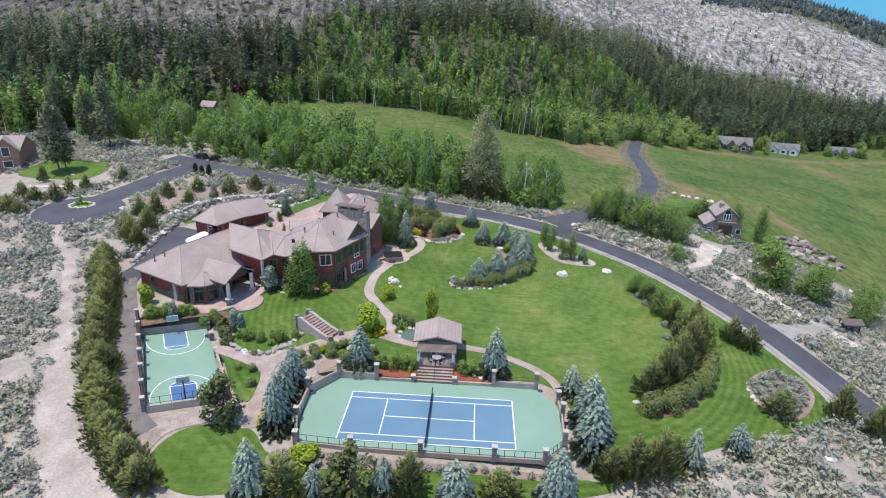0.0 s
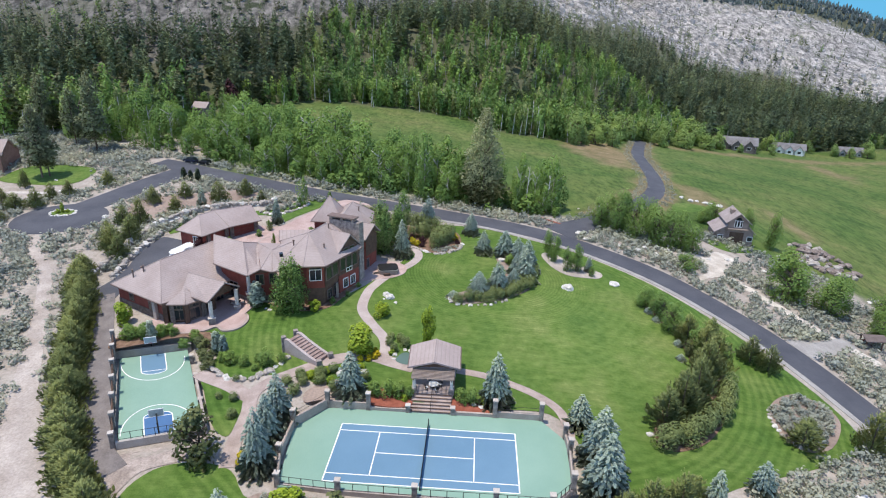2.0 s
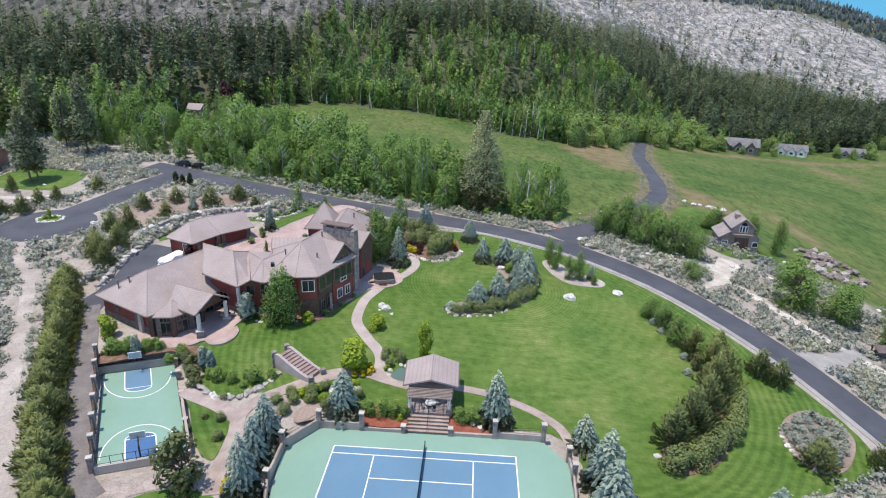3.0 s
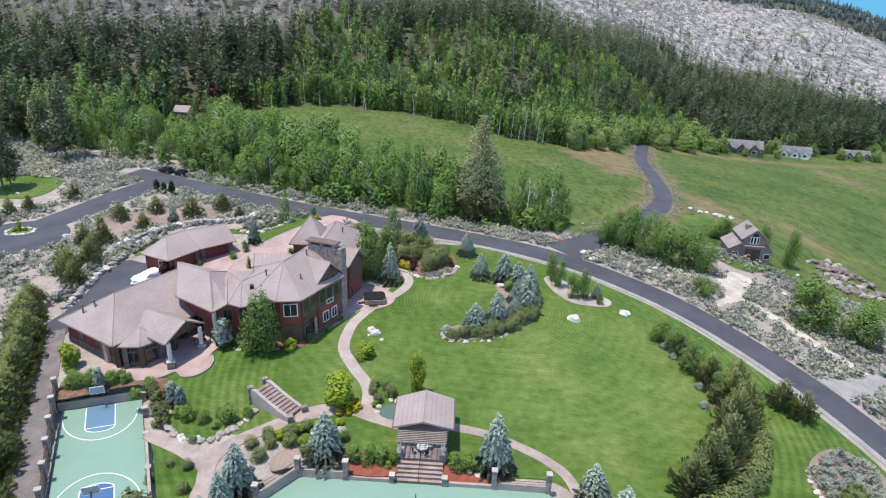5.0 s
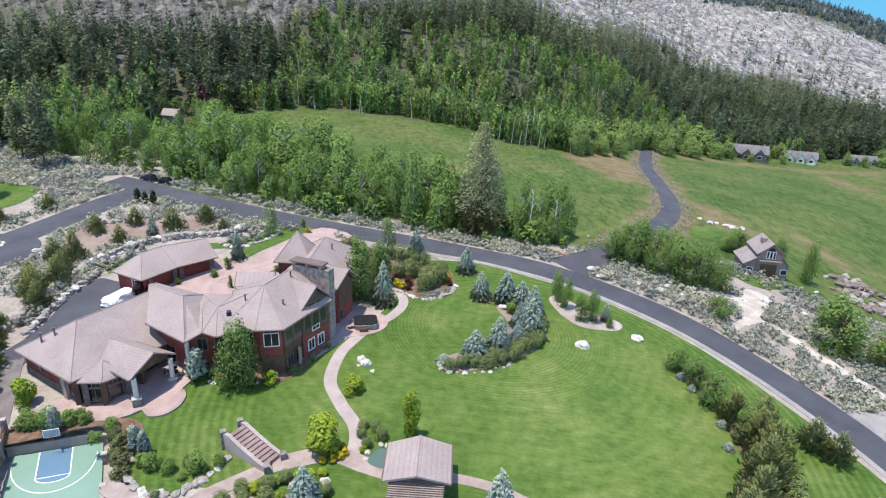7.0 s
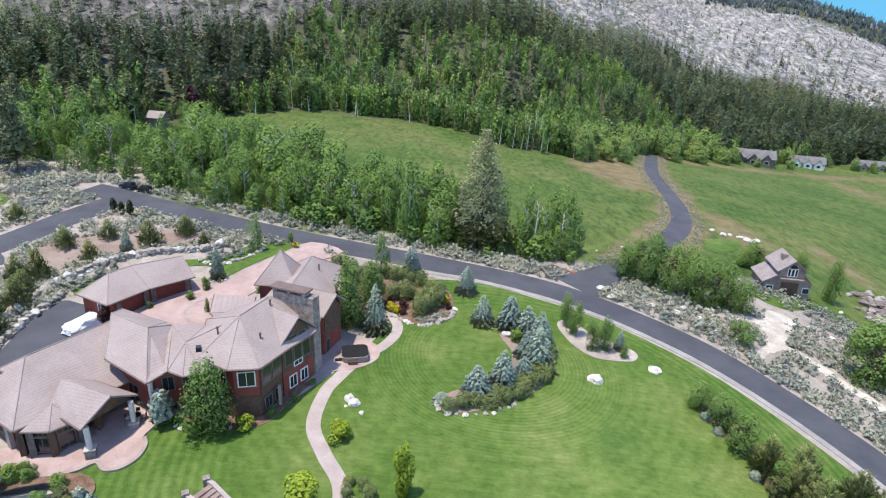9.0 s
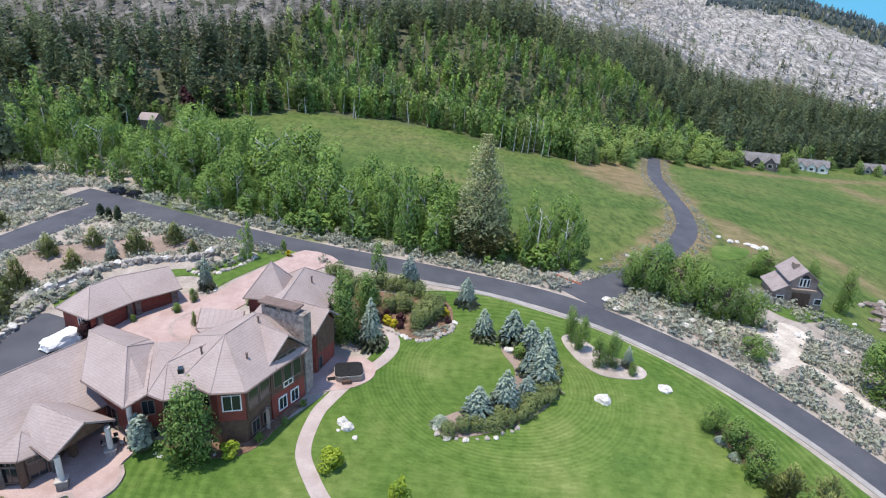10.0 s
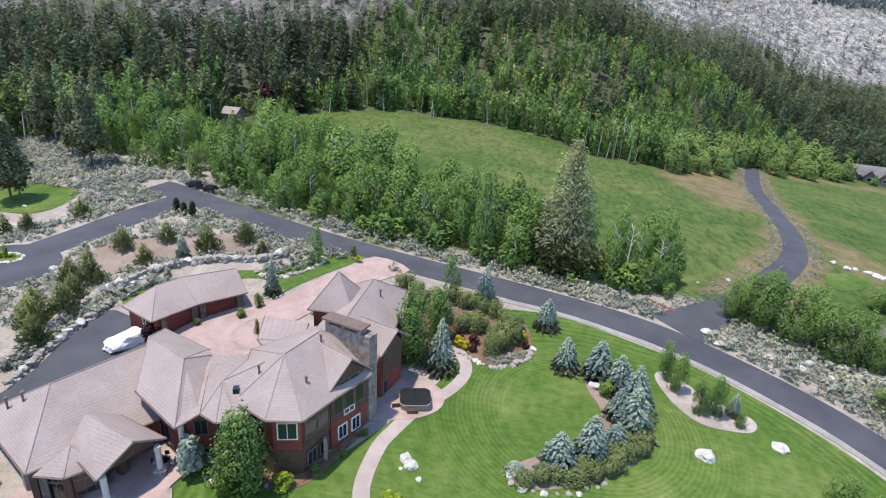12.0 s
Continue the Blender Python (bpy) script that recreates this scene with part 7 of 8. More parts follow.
bed("court_bed", [(-9.0, 9.4), (-3.3, 9.4), (-3.3, 12.6), (-9.0, 12.8)], REDMULCH, "red mulch bed behind the court wall", 0.05)
bed("court_bed", [(3.3, 9.4), (9.6, 9.4), (9.6, 12.0), (3.3, 12.4)], REDMULCH, "red mulch bed behind the court wall", 0.05)
bed("rock_bed", [(-15.6, 9.4), (-11.4, 9.4), (-11.2, 12.0), (-13.0, 14.0), (-16.4, 13.6), (-18.6, 10.8), (-18.0, 8.6)], DIRT, "stony bed beside the court wall", 0.05)
bed("front_bed", [(-19.0, -7.8), (-9.0, -8.0), (0.0, -8.2), (10.0, -8.2), (17.0, -8.2), (17.0, -9.2), (0.0, -9.6), (-12.0, -10.6), (-19.0, -11.0)], DIRT, "dry bed along the court fence", 0.1, ground_height)
bed("mound_bed", [(-35.2, 16.4), (-33.6, 14.4), (-30.6, 12.8), (-27.0, 13.2), (-24.2, 16.6), (-25.6, 20.4), (-29.0, 20.4), (-33.0, 20.4)], LAWN, "planted mound edged with white boulders")
bed("hoop_bed", [(-52.6, 18.8), (-42.4, 22.8), (-38.5, 20.0), (-36.2, 20.6), (-36.8, 23.2), (-40.0, 24.4), (-46.0, 22.8), (-53.6, 22.0)], MULCH, "planted bed at the basketball court's head", 0.3)
bed("wall_bed", [(-24.0, 33.0), (-20.8, 35.0), (-19.0, 39.8), (-17.0, 44.6), (-19.0, 42.6), (-22.0, 36.2), (-26.0, 35.4), (-32.6, 35.0), (-29.0, 33.4)], MULCH, "narrow bed under the mansion's windows")
drape("lawn_patch", curve_points([(73.8, 135.7), (84.9, 139.5), (81.4, 132.0), (73.8, 125.4), (69.5, 124.8)], 3, True), 0.08, LAWN, "small bright lawn beside the lane", "lawn", kind="structure")
ribbon("garden_path", curve_points([(-123.7, 86.9), (-117.6, 86.7), (-109.6, 86.7), (-102.4, 85.5)], 5), 1.6, 0.09, CONCRETE, "pale concrete path before the neighbouring house", "path", across=2)
drape("bare_soil", curve_points(SOIL, 3, True), 0.06, DIRT, "bare brown soil above the drive", "soil", kind="structure")
drape("bank_lawn", curve_points([(-65.5, 63.0), (-58.8, 70.2), (-50.0, 76.4), (-45.0, 75.8), (-42.6, 71.5), (-39.9, 77.0), (-36.0, 84.0), (-32.0, 91.0), (-41.0, 89.6), (-47.0, 81.0), (-56.0, 77.5), (-66.0, 70.0)], 3, True), 0.07, LAWN, "strip of green lawn behind the garage", "lawn", 3.0)
drape("neighbour_lawn", curve_points(NEXT_LAWN, 4, True), 0.09, LAWN, "neighbouring green lawn", "lawn", 4.0)
drape("path_lawn", curve_points([(-28.6, 9.4), (-26.8, 7.8), (-26.2, 4.0), (-26.4, 1.0), (-29.4, 3.2), (-33.4, 9.8), (-34.6, 12.0)], 4, True), 0.07, LAWN, "small lawn between court and path", "lawn", 2.5)
ribbon("sand_track", curve_points(TRACK, 5), [2.6 + 3.6 * smoothstep(14, 36, k) + 0.5 * noise.noise((k * 0.5, 0, 3)) for k in range(5 * len(TRACK) - 4)], 0.05, TRACKSAND, "pale sandy track beside the hedge", "track")
arm = curve_points(SANDY[4:], 6)
edge_rng = random.Random(31)
banks = [[(x + k * edge_rng.uniform(0.9, 1.7), y + k * edge_rng.uniform(0.4, 1.0)) for x, y in arm] for k in (-1, 1)]
drape("sand_track", banks[0] + banks[1][::-1], 0.05, SAND, "pale sandy track below the barn", "track", 1.5)
drape("sand_patch", [(x + edge_rng.uniform(-0.35, 0.35), y + edge_rng.uniform(-0.35, 0.35)) for x, y in curve_points(WASH, 5, True)], 0.07, SAND, "pale washed sand below the barn", "sand", 1.5)
drape("barn_lawn", curve_points([(71.0, 97.2), (75.3, 93.6), (81.3, 95.8), (87.0, 100.0), (86.0, 102.5), (79.0, 101.0), (73.0, 101.5)], 4, True), 0.05, LAWN, "small grass patch in front of the barn", "lawn", 1.5)
drape("field_drive", curve_points(FIELD, 4, True), 0.08, KERB, "pale drive joining the road", "driveway", thick=0.1)
ribbon("lane_band", [(23.6, 95.2), (28.6, 92.0)], 0.7, 0.13, REDMULCH, "reddish paving band across the lane mouth", "paving", across=2)
rail_fence = thing("rail_fence", None, None, "low weathered timber rail fence along the roadside", "fence")
rail_line = [(46.6, 77.4), (48.4, 75.9), (50.2, 74.3), (52.0, 72.8), (54.2, 71.2), (56.4, 69.6), (58.2, 68.0)]
for x, y in rail_line:
    part("post", Shape().tube((x, y, land(x, y) - 0.2), (x, y, land(x, y) + 1.0), 0.08, 0.07, 6), BARNWOOD, rail_fence)
for (x0, y0), (x1, y1) in zip(rail_line, rail_line[1:]):
    for h in (0.45, 0.85):
        part("rail", Shape().tube((x0, y0, land(x0, y0) + h), (x1, y1, land(x1, y1) + h), 0.06, 0.06, 5), BARNWOOD, rail_fence)

water, wt, wb = nodes_of("green_pond_water")
wb.inputs["Base Color"].default_value = (0.10, 0.15, 0.12, 1)
wb.inputs["Roughness"].default_value = 0.12
bump_node(wt, wb, noise_node(wt, 3.0, 3).outputs["Fac"], 0.1, 0.02)
drape("pond", curve_points([(-6.6, 20.2), (-5.4, 19.3), (-4.2, 19.4), (-3.9, 21.0), (-4.6, 22.4), (-5.8, 22.2)], 4, True), 0.12, water, "small shallow green pond beside the pavilion", "pond", 1.5)

# --- boulders ---
def rock_mesh(seed, flat_z, mat):
    bm = bmesh.new()
    bmesh.ops.create_icosphere(bm, subdivisions=2 if mat is GRANITE else 1, radius=1.0)
    for v in bm.verts:
        n = noise.noise((v.co.x * 1.1 + seed * 7, v.co.y * 1.1, v.co.z * 1.1)) * 0.42 + noise.noise((v.co.x * 2.7, v.co.y * 2.7 + seed * 3, v.co.z * 2.7)) * 0.16
        v.co *= 1 + n
        v.co.z *= flat_z
    me = bpy.data.meshes.new("rock")
    bm.to_mesh(me)
    bm.free()
    me.materials.append(mat)
    return me


ROCKS = [rock_mesh(k, 0.55 + 0.1 * (k % 3), GRANITE) for k in range(7)] + [rock_mesh(k, 0.6 + 0.1 * (k % 3), FIELDROCK) for k in range(7)] + [rock_mesh(k + 20, 0.6 + 0.1 * (k % 3), DARKROCK) for k in range(7)]
rock_rng = random.Random(4)


def rock_at(name, x, y, r, z=None, parent=None, pale=True):
    """Pale, grey (False) or dark (2) rock."""
    ob = new(name, ROCKS[rock_rng.randrange(7) + (14 if pale == 2 else 0 if pale else 7)])
    s = (r * rock_rng.uniform(0.85, 1.3), r * rock_rng.uniform(0.8, 1.1), r * rock_rng.uniform(0.85, 1.15))
    zz = (ground_height(x, y) if z is None else z) + s[2] * 0.22
    ob.matrix_world = Matrix.Translation((x, y, zz)) @ Euler((0, 0, rock_rng.uniform(0, 6.3))).to_matrix().to_4x4() @ Matrix.Diagonal((*s, 1))
    ob.parent = parent
    return ob


for x, y, r in ((25.4, 52.4, 1.25), (36.1, 57.6, 0.95), (-11.3, 40.9, 0.8), (-10.4, 40.0, 0.85), (-11.5, 39.4, 0.3), (-9.1, 38.3, 0.36), (12.0, 62.2, 1.0)):
    tagged(rock_at("boulder", x, y, r), "smooth white granite boulder lying on the lawn", "boulder", "boulders on the lawn")


def rock_row(name, line, gap, r, label, rows=1, up=0.0, pale=False):
    """A row of fitted boulders as one thing, each stone a part."""
    top = tagged(new(name), label, "stone wall")
    pts = curve_points(line, 8)
    carry = 0.0
    for (x0, y0), (x1, y1) in zip(pts, pts[1:]):
        d = math.hypot(x1 - x0, y1 - y0)
        while carry < d:
            t = carry / d
            for k in range(rows):
                q = rock_at("stone", x0 + (x1 - x0) * t + rock_rng.uniform(-0.25, 0.25), y0 + (y1 - y0) * t + rock_rng.uniform(-0.25, 0.25), r * rock_rng.uniform(0.7, 1.25), None, top, pale or (rock_rng.random() < 0.25))
                q.matrix_world.translation.z += k * r * 0.9 + up
            carry += gap
        carry -= d
    return top


rock_row("boulder_wall", [(-71.2, 43.0), (-71.0, 48.2), (-71.6, 57.9), (-70.6, 66.7), (-67.0, 75.0), (-61.0, 80.0), (-54.0, 82.5), (-49.5, 84.5), (-47.6, 88.6)], 0.95, 0.8, "long wall of pale stacked granite boulders", 2)
rock_row("boulder_wall", [(-66.6, 41.9), (-67.6, 49.4), (-67.6, 58.2), (-67.2, 62.0)], 1.0, 0.65, "low row of pale boulders beside the drive", 2)
rock_row("boulder_wall", [(-49.5, 78.6), (-45.5, 78.0), (-41.6, 81.0), (-39.6, 86.0), (-41.0, 89.0)], 1.0, 0.6, "curved row of pale boulders by the drive")
rock_row("boulder_edge", [(-35.0, 15.8), (-33.4, 14.2), (-30.4, 12.7), (-27.2, 13.2), (-25.2, 15.6), (-23.6, 18.6)], 0.85, 0.6, "white boulders edging the planted mound")
rock_row("boulder_edge", [(-8.4, 64.2), (-6.2, 62.8), (-3.0, 62.0), (1.2, 65.0), (2.4, 69.0)], 0.9, 0.55, "pale stones edging the conifer bed")
rock_row("boulder_edge", [(0.8, 41.6), (2.6, 39.9), (7.5, 40.7), (13.2, 44.2)], 1.3, 0.42, "pale stones edging the island bed")
rock_row("boulder_edge", [(53.0, 20.2), (52.2, 16.0), (53.4, 12.6), (56.0, 11.8)], 1.0, 0.42, "pale stones edging a shrub bed")
ring = rock_row("stone_ring", [(-43.1 + 1.7 * math.cos(a), 72.1 + 1.5 * math.sin(a)) for a in (0, 0.8, 1.6, 2.4, 3.2, 4.0, 4.8, 5.6, 6.28)], 0.6, 0.32, "ring of white stones round a spruce")
isle = rock_row("stone_ring", [(-98.8 + 3.2 * math.cos(a), 73.6 + 1.9 * math.sin(a)) for a in (0, 0.8, 1.6, 2.4, 3.2, 4.0, 4.8, 5.6, 6.28)], 0.6, 0.45, "stone kerb round a small planted island", 1, 0.0, True)
drape("island_bed", [(-98.8 + 3.0 * math.cos(k * math.pi / 8), 73.6 + 1.8 * math.sin(k * math.pi / 8)) for k in range(16)], 0.22, LAWN, "planted island inside a stone kerb", "planting bed", 1.0)
OUTCROP = [(102.2, 113.7), (112.0, 121.2), (113.4, 116.0), (115.1, 107.8), (116.6, 99.9), (112.0, 93.8), (106.9, 94.1), (99.2, 94.4), (96.9, 99.0)]
crag = tagged(new("outcrop"), "long weathered granite outcrop with a darker brown ledge", "outcrop")
ledge = [(105.4, 109.4), (111.0, 108.7), (115.2, 102.5)]
crag_rng = random.Random(41)
for i in range(900):
    x, y = crag_rng.uniform(88, 125), crag_rng.uniform(85, 130)
    if not inside(OUTCROP, x, y) or crag_rng.random() < 0.5:
        continue
    near = line_gap(ledge, x, y)
    rock_at("stone", x, y, crag_rng.uniform(0.8, 1.4), land(x, y) + 0.9 * max(0, 1 - near / 3.0), crag, 2 if near < 3.2 or crag_rng.random() < 0.55 else False)
for x, y, r in ((78.7, 145.4, 0.8), (81.2, 142.8, 1.0), (86.8, 143.9, 0.9), (88.4, 142.8, 1.3), (89.6, 142.0, 0.9), (91.8, 143.4, 1.0), (84.0, 144.6, 0.7)):
    tagged(rock_at("boulder", x, y, r), "white granite boulder on the dry meadow edge", "boulder", "boulders beside the lane")
loose = random.Random(21)
for i in range(70):
    x, y = loose.uniform(-125, 110), loose.uniform(-25, 115)
    if abs(x - 4) > (y + 66) * 0.8 or inside(ESTATE, x, y) or line_gap(road_line, x, y) < 5 or line_gap(CUL_ROAD, x, y) < 6:
        continue
    tagged(rock_at("boulder", x, y, loose.uniform(0.35, 0.85)), "pale granite boulder among the sagebrush", "boulder", "boulders among the sagebrush")
for x, y in ((32.7, 85.9), (37.6, 84.7), (34.0, 82.5), (42.3, 81.8), (47.4, 86.6), (46.9, 84.0), (49.4, 83.3), (46.9, 80.1), (52.9, 84.6), (54.3, 80.1), (55.6, 84.6), (51.0, 79.0), (53.0, 75.6), (61.0, 89.0), (76.6, 85.0)):
    r = loose.uniform(0.55, 1.0)
    tagged(rock_at("boulder", x, y, r, ground_height(x, y) + 0.3 * r), "white granite boulder among the roadside sagebrush", "boulder", "boulders beside the road")
for x, y, r in ((-25.2, 33.4, 0.3), (-23.6, 33.8, 0.3), (-31.4, 32.6, 0.35), (-32.2, 33.0, 0.3), (-14.5, 15.6, 0.7), (-11.0, 16.4, 0.6), (-13.2, 14.4, 0.5), (7.2, 11.0, 0.5), (6.2, 11.2, 0.4), (-6.9, 21.6, 0.45), (-4.4, 23.0, 0.5), (-5.4, 23.2, 0.4), (-3.7, 22.2, 0.35), (-6.9, 20.4, 0.3), (44.0, 2.2, 0.9), (31.4, 9.4, 0.6), (-33.6, 11.4, 0.6)):
    tagged(rock_at("boulder", x, y, r), "pale granite boulder in the garden", "boulder", "boulders in the garden")


# --- hedge and shrubs ---
HEDGE = [(-74.0, 43.0), (-66.8, 31.8), (-58.6, 18.0), (-51.4, 5.6), (-44.4, -4.4), (-37.8, -11.4), (-32.8, -15.6)]
hedge_line, hedge_rng = curve_points(HEDGE, 8), random.Random(2)
run = 0.0
for (x0, y0), (x1, y1) in zip(hedge_line, hedge_line[1:]):
    d = math.hypot(x1 - x0, y1 - y0)
    while run < d:
        t = run / d
        plant("hedge_tree", "pine", x0 + (x1 - x0) * t + hedge_rng.uniform(-0.7, 0.7), y0 + (y1 - y0) * t + hedge_rng.uniform(-0.7, 0.7), hedge_rng.uniform(4.2, 5.6), hedge_rng.uniform(4.3, 5.3), "bushy green conifer in a tall hedge row", "tree", "hedge beside the drive")
        run += 1.35
    run -= d


def fill(poly, n, name, key, hs, ws, label, category, group, seed, gap=1.2):
    """Shrubs spread over a bed without crowding."""
    g, done, k = random.Random(seed), [], 0
    xs, ys = [p[0] for p in poly], [p[1] for p in poly]
    while len(done) < n and k < 3000:
        k += 1
        x, y = g.uniform(min(xs), max(xs)), g.uniform(min(ys), max(ys))
        if not inside(poly, x, y) or any(math.hypot(x - a, y - b) < gap for a, b in done):
            continue
        done.append((x, y))
        plant(name, key, x, y, g.uniform(*hs), g.uniform(*ws), label, category, group)


for x, y, r in ((-4.0, 65.4, 1.5), (-2.4, 67.2, 1.8), (-0.9, 69.6, 1.6), (-3.6, 68.4, 1.6), (-2.4, 73.6, 1.5), (-0.6, 73.6, 1.3), (-1.6, 71.6, 1.4), (-9.2, 70.5, 1.5), (-7.3, 70.7, 1.6), (-5.9, 71.4, 1.3), (-10.2, 78.2, 1.5), (-8.4, 77.8, 1.5), (-6.6, 77.1, 1.3), (-4.5, 76.6, 1.4), (-11.9, 78.8, 1.5), (-17.3, 75.4, 1.7), (-15.3, 76.3, 1.6), (-13.8, 77.6, 1.5), (-22.5, 81.0, 1.3), (-20.8, 81.9, 1.3), (-18.8, 79.6, 1.4), (-12.6, 72.0, 1.6), (-14.6, 73.2, 1.5)):
    plant("juniper_bush", "clipped", x, y, r * 2.0, r * 2.6, "dense dark olive juniper in the raised bed", "shrub", "junipers in the raised bed")
fill([(2.4, 40.8), (7.5, 41.8), (13.0, 45.4), (17.8, 51.0), (19.0, 57.5), (17.6, 57.5), (16.4, 52.0), (12.0, 47.4), (7.0, 43.4)], 34, "hedge_bush", "clipped", (1.4, 2.2), (2.6, 3.4), "low clipped hedge shrub round the island bed", "shrub", "hedge round the island bed", 4, 1.15)
for x, y, h, w in ((13.4, 60.6, 2.4, 3.2), (14.0, 57.0, 2.2, 2.8), (9.4, 48.0, 1.6, 2.6)):
    plant("clipped_bush", "shrub", x, y, h, w, "rounded dark green bush among the spruces", "shrub", "bushes in the island bed")
for x, y, h, w in ((32.8, 7.4, 3.0, 4.4), (36.2, 8.9, 3.0, 4.5), (39.8, 11.8, 3.2, 4.4), (43.3, 15.4, 3.4, 4.3), (46.2, 20.0, 3.4, 4.0), (34.4, 8.6, 2.8, 3.6), (38.0, 10.6, 3.0, 4.0), (41.6, 13.8, 3.2, 4.0), (44.9, 17.6, 3.2, 3.8), (47.6, 23.0, 3.2, 3.8)):
    plant("clipped_bush", "clipped", x, y, h, w, "rounded clipped hedge bush along the pine bed", "shrub", "clipped bushes of the pine bed")
for x, y, h, w in ((-26.3, 16.6, 2.8, 3.8), (-29.8, 16.2, 1.9, 2.6), (-31.9, 16.2, 2.4, 3.2), (-28.0, 17.6, 1.4, 2.2), (-24.4, 17.8, 1.5, 2.4), (-27.6, 15.2, 1.0, 1.8), (-33.6, 17.0, 1.7, 2.4)):
    plant("shrub", "shrub", x, y, h, w, "rounded green shrub on the planted mound", "shrub", "shrubs on the mound")
for x, y, h, w in ((-36.0, 16.8, 2.2, 3.6), (-37.2, 18.8, 2.4, 3.8), (-38.6, 20.8, 2.0, 3.2), (-35.2, 15.2, 1.8, 3.0)):
    plant("olive_shrub", "olive", x, y, h, w, "olive-brown twiggy shrub near the patio", "shrub", "olive shrubs near the patio")
for x, y, h, w in ((-51.4, 21.8, 2.4, 3.6), (-49.0, 22.6, 2.6, 3.8), (-46.6, 23.0, 2.2, 3.2), (-44.6, 23.2, 1.7, 2.4), (-52.6, 23.4, 2.0, 3.0), (-50.0, 24.0, 1.8, 2.8)):
    plant("shrub", "shrub", x, y, h, w, "dense green shrub behind the basketball court", "shrub", "shrubs behind the basketball court")
for x, y, h, w in ((-35.1, 18.8, 3.9, 1.6), (-34.0, 18.5, 3.4, 1.4), (-47.4, 21.4, 3.7, 1.4)):
    plant("columnar_juniper", "column", x, y, h, w, "narrow blue-grey juniper in a garden bed", "tree", "columnar junipers")
for x, y, h, w in ((-8.4, 11.4, 2.3, 3.2), (-6.6, 11.6, 2.5, 3.3), (-4.8, 11.5, 2.4, 3.2), (-3.4, 11.5, 1.9, 2.4), (4.2, 11.6, 2.2, 3.0), (6.0, 11.6, 2.3, 3.2)):
    plant("box_shrub", "shrub", x, y, h, w, "dense green box shrub behind the court wall", "shrub", "box shrubs behind the court")
for x, y, h, w in ((-52.4, 22.0, 1.7, 2.8), (-50.8, 22.5, 1.9, 3.0), (-49.3, 22.9, 1.6, 2.6), (-47.2, 23.3, 1.8, 2.9), (-45.6, 24.0, 1.7, 2.8), (-41.4, 20.2, 1.6, 2.8), (-40.6, 22.4, 1.8, 3.0)):
    plant("box_shrub", "shrub", x, y, h, w, "dense green shrub above the basketball court", "shrub", "shrubs above the basketball court")
for x, y, h, w in ((-3.9, 10.8, 1.3, 1.6), (7.6, 11.4, 1.3, 1.8), (-15.4, 13.2, 1.2, 1.8), (-13.4, 16.0, 1.1, 1.7), (-18.6, 14.0, 1.0, 1.6), (-7.4, 21.8, 0.9, 1.6)):
    plant("gold_shrub", "lime", x, y, h, w, "small yellow-green shrub in a stony bed", "shrub", "yellow-green shrubs")
for x, y, h, w in ((-20.0, 13.8, 1.3, 2.4), (-18.9, 14.6, 1.0, 2.2), (-17.7, 15.0, 1.3, 2.2), (-16.6, 15.6, 1.0, 2.0), (-15.6, 16.0, 1.3, 2.4), (-14.2, 16.6, 1.0, 2.2), (-12.9, 17.0, 1.0, 2.2), (-11.6, 17.3, 1.0, 2.0), (-17.0, 13.2, 1.5, 2.6), (-20.4, 14.4, 1.2, 2.2), (-21.8, 12.4, 1.3, 2.4), (-20.2, 10.4, 1.4, 2.6), (-22.8, 9.6, 1.2, 2.2)):
    plant("mound_shrub", "limeball" if h < 1.15 else "clipped", x, y, h, w, "low green shrub beside the curved path", "shrub", "low shrubs beside the path")
for x, y in ((43.0, 24.5), (42.4, 31.0), (43.4, 36.0), (41.6, 44.0), (40.8, 47.0)):
    plant("dwarf_spruce", "spruce", x, y, 1.3, 1.9, "small powder-blue spruce at the bed's edge", "shrub", "dwarf spruces of the pine bed")
for x, y, h, w in ((44.6, 33.0, 3.0, 3.6), (45.8, 39.4, 3.2, 3.8), (43.8, 43.2, 3.0, 3.4), (42.4, 47.4, 3.2, 3.4), (46.0, 29.0, 3.0, 3.6), (42.4, 23.2, 2.4, 3.2)):
    plant("leafy_bush", "olive", x, y, h, w, "tall olive-green bush between the pines", "shrub", "bushes of the pine bed")
for x, y, h, w in ((-17.0, 15.0, 1.4, 2.0), (-12.2, 15.4, 1.5, 2.2), (-10.4, 14.6, 1.6, 2.2), (-19.4, 12.6, 1.4, 2.0), (-14.6, 11.6, 1.5, 2.2), (-8.1, 24.4, 1.4, 2.0), (-5.6, 24.4, 1.6, 2.4), (-7.1, 22.6, 1.4, 1.9), (-8.2, 26.2, 1.2, 1.9), (-6.6, 25.8, 1.3, 2.0)):
    plant("round_shrub", "clipped", x, y, h, w, "small rounded green shrub beside the path", "shrub", "round shrubs beside the paths")
for k in range(5):
    a = -1.6 + k * 0.55
    plant("gold_flowers", "gold", -12.0 + 2.3 * math.cos(a), 20.9 + 1.5 * math.sin(a), 1.0, 1.7, "golden yellow groundcover under a small tree", "shrub", "golden groundcover")
for x, y, h, w in ((-8.9, 66.1, 1.7, 2.9), (-7.9, 65.4, 1.4, 2.2), (0.8, 70.4, 1.8, 2.4), (-33.0, 88.6, 1.4, 2.0)):
    plant("gold_shrub", "gold", x, y, h, w, "bright golden yellow shrub", "shrub", "golden shrubs")
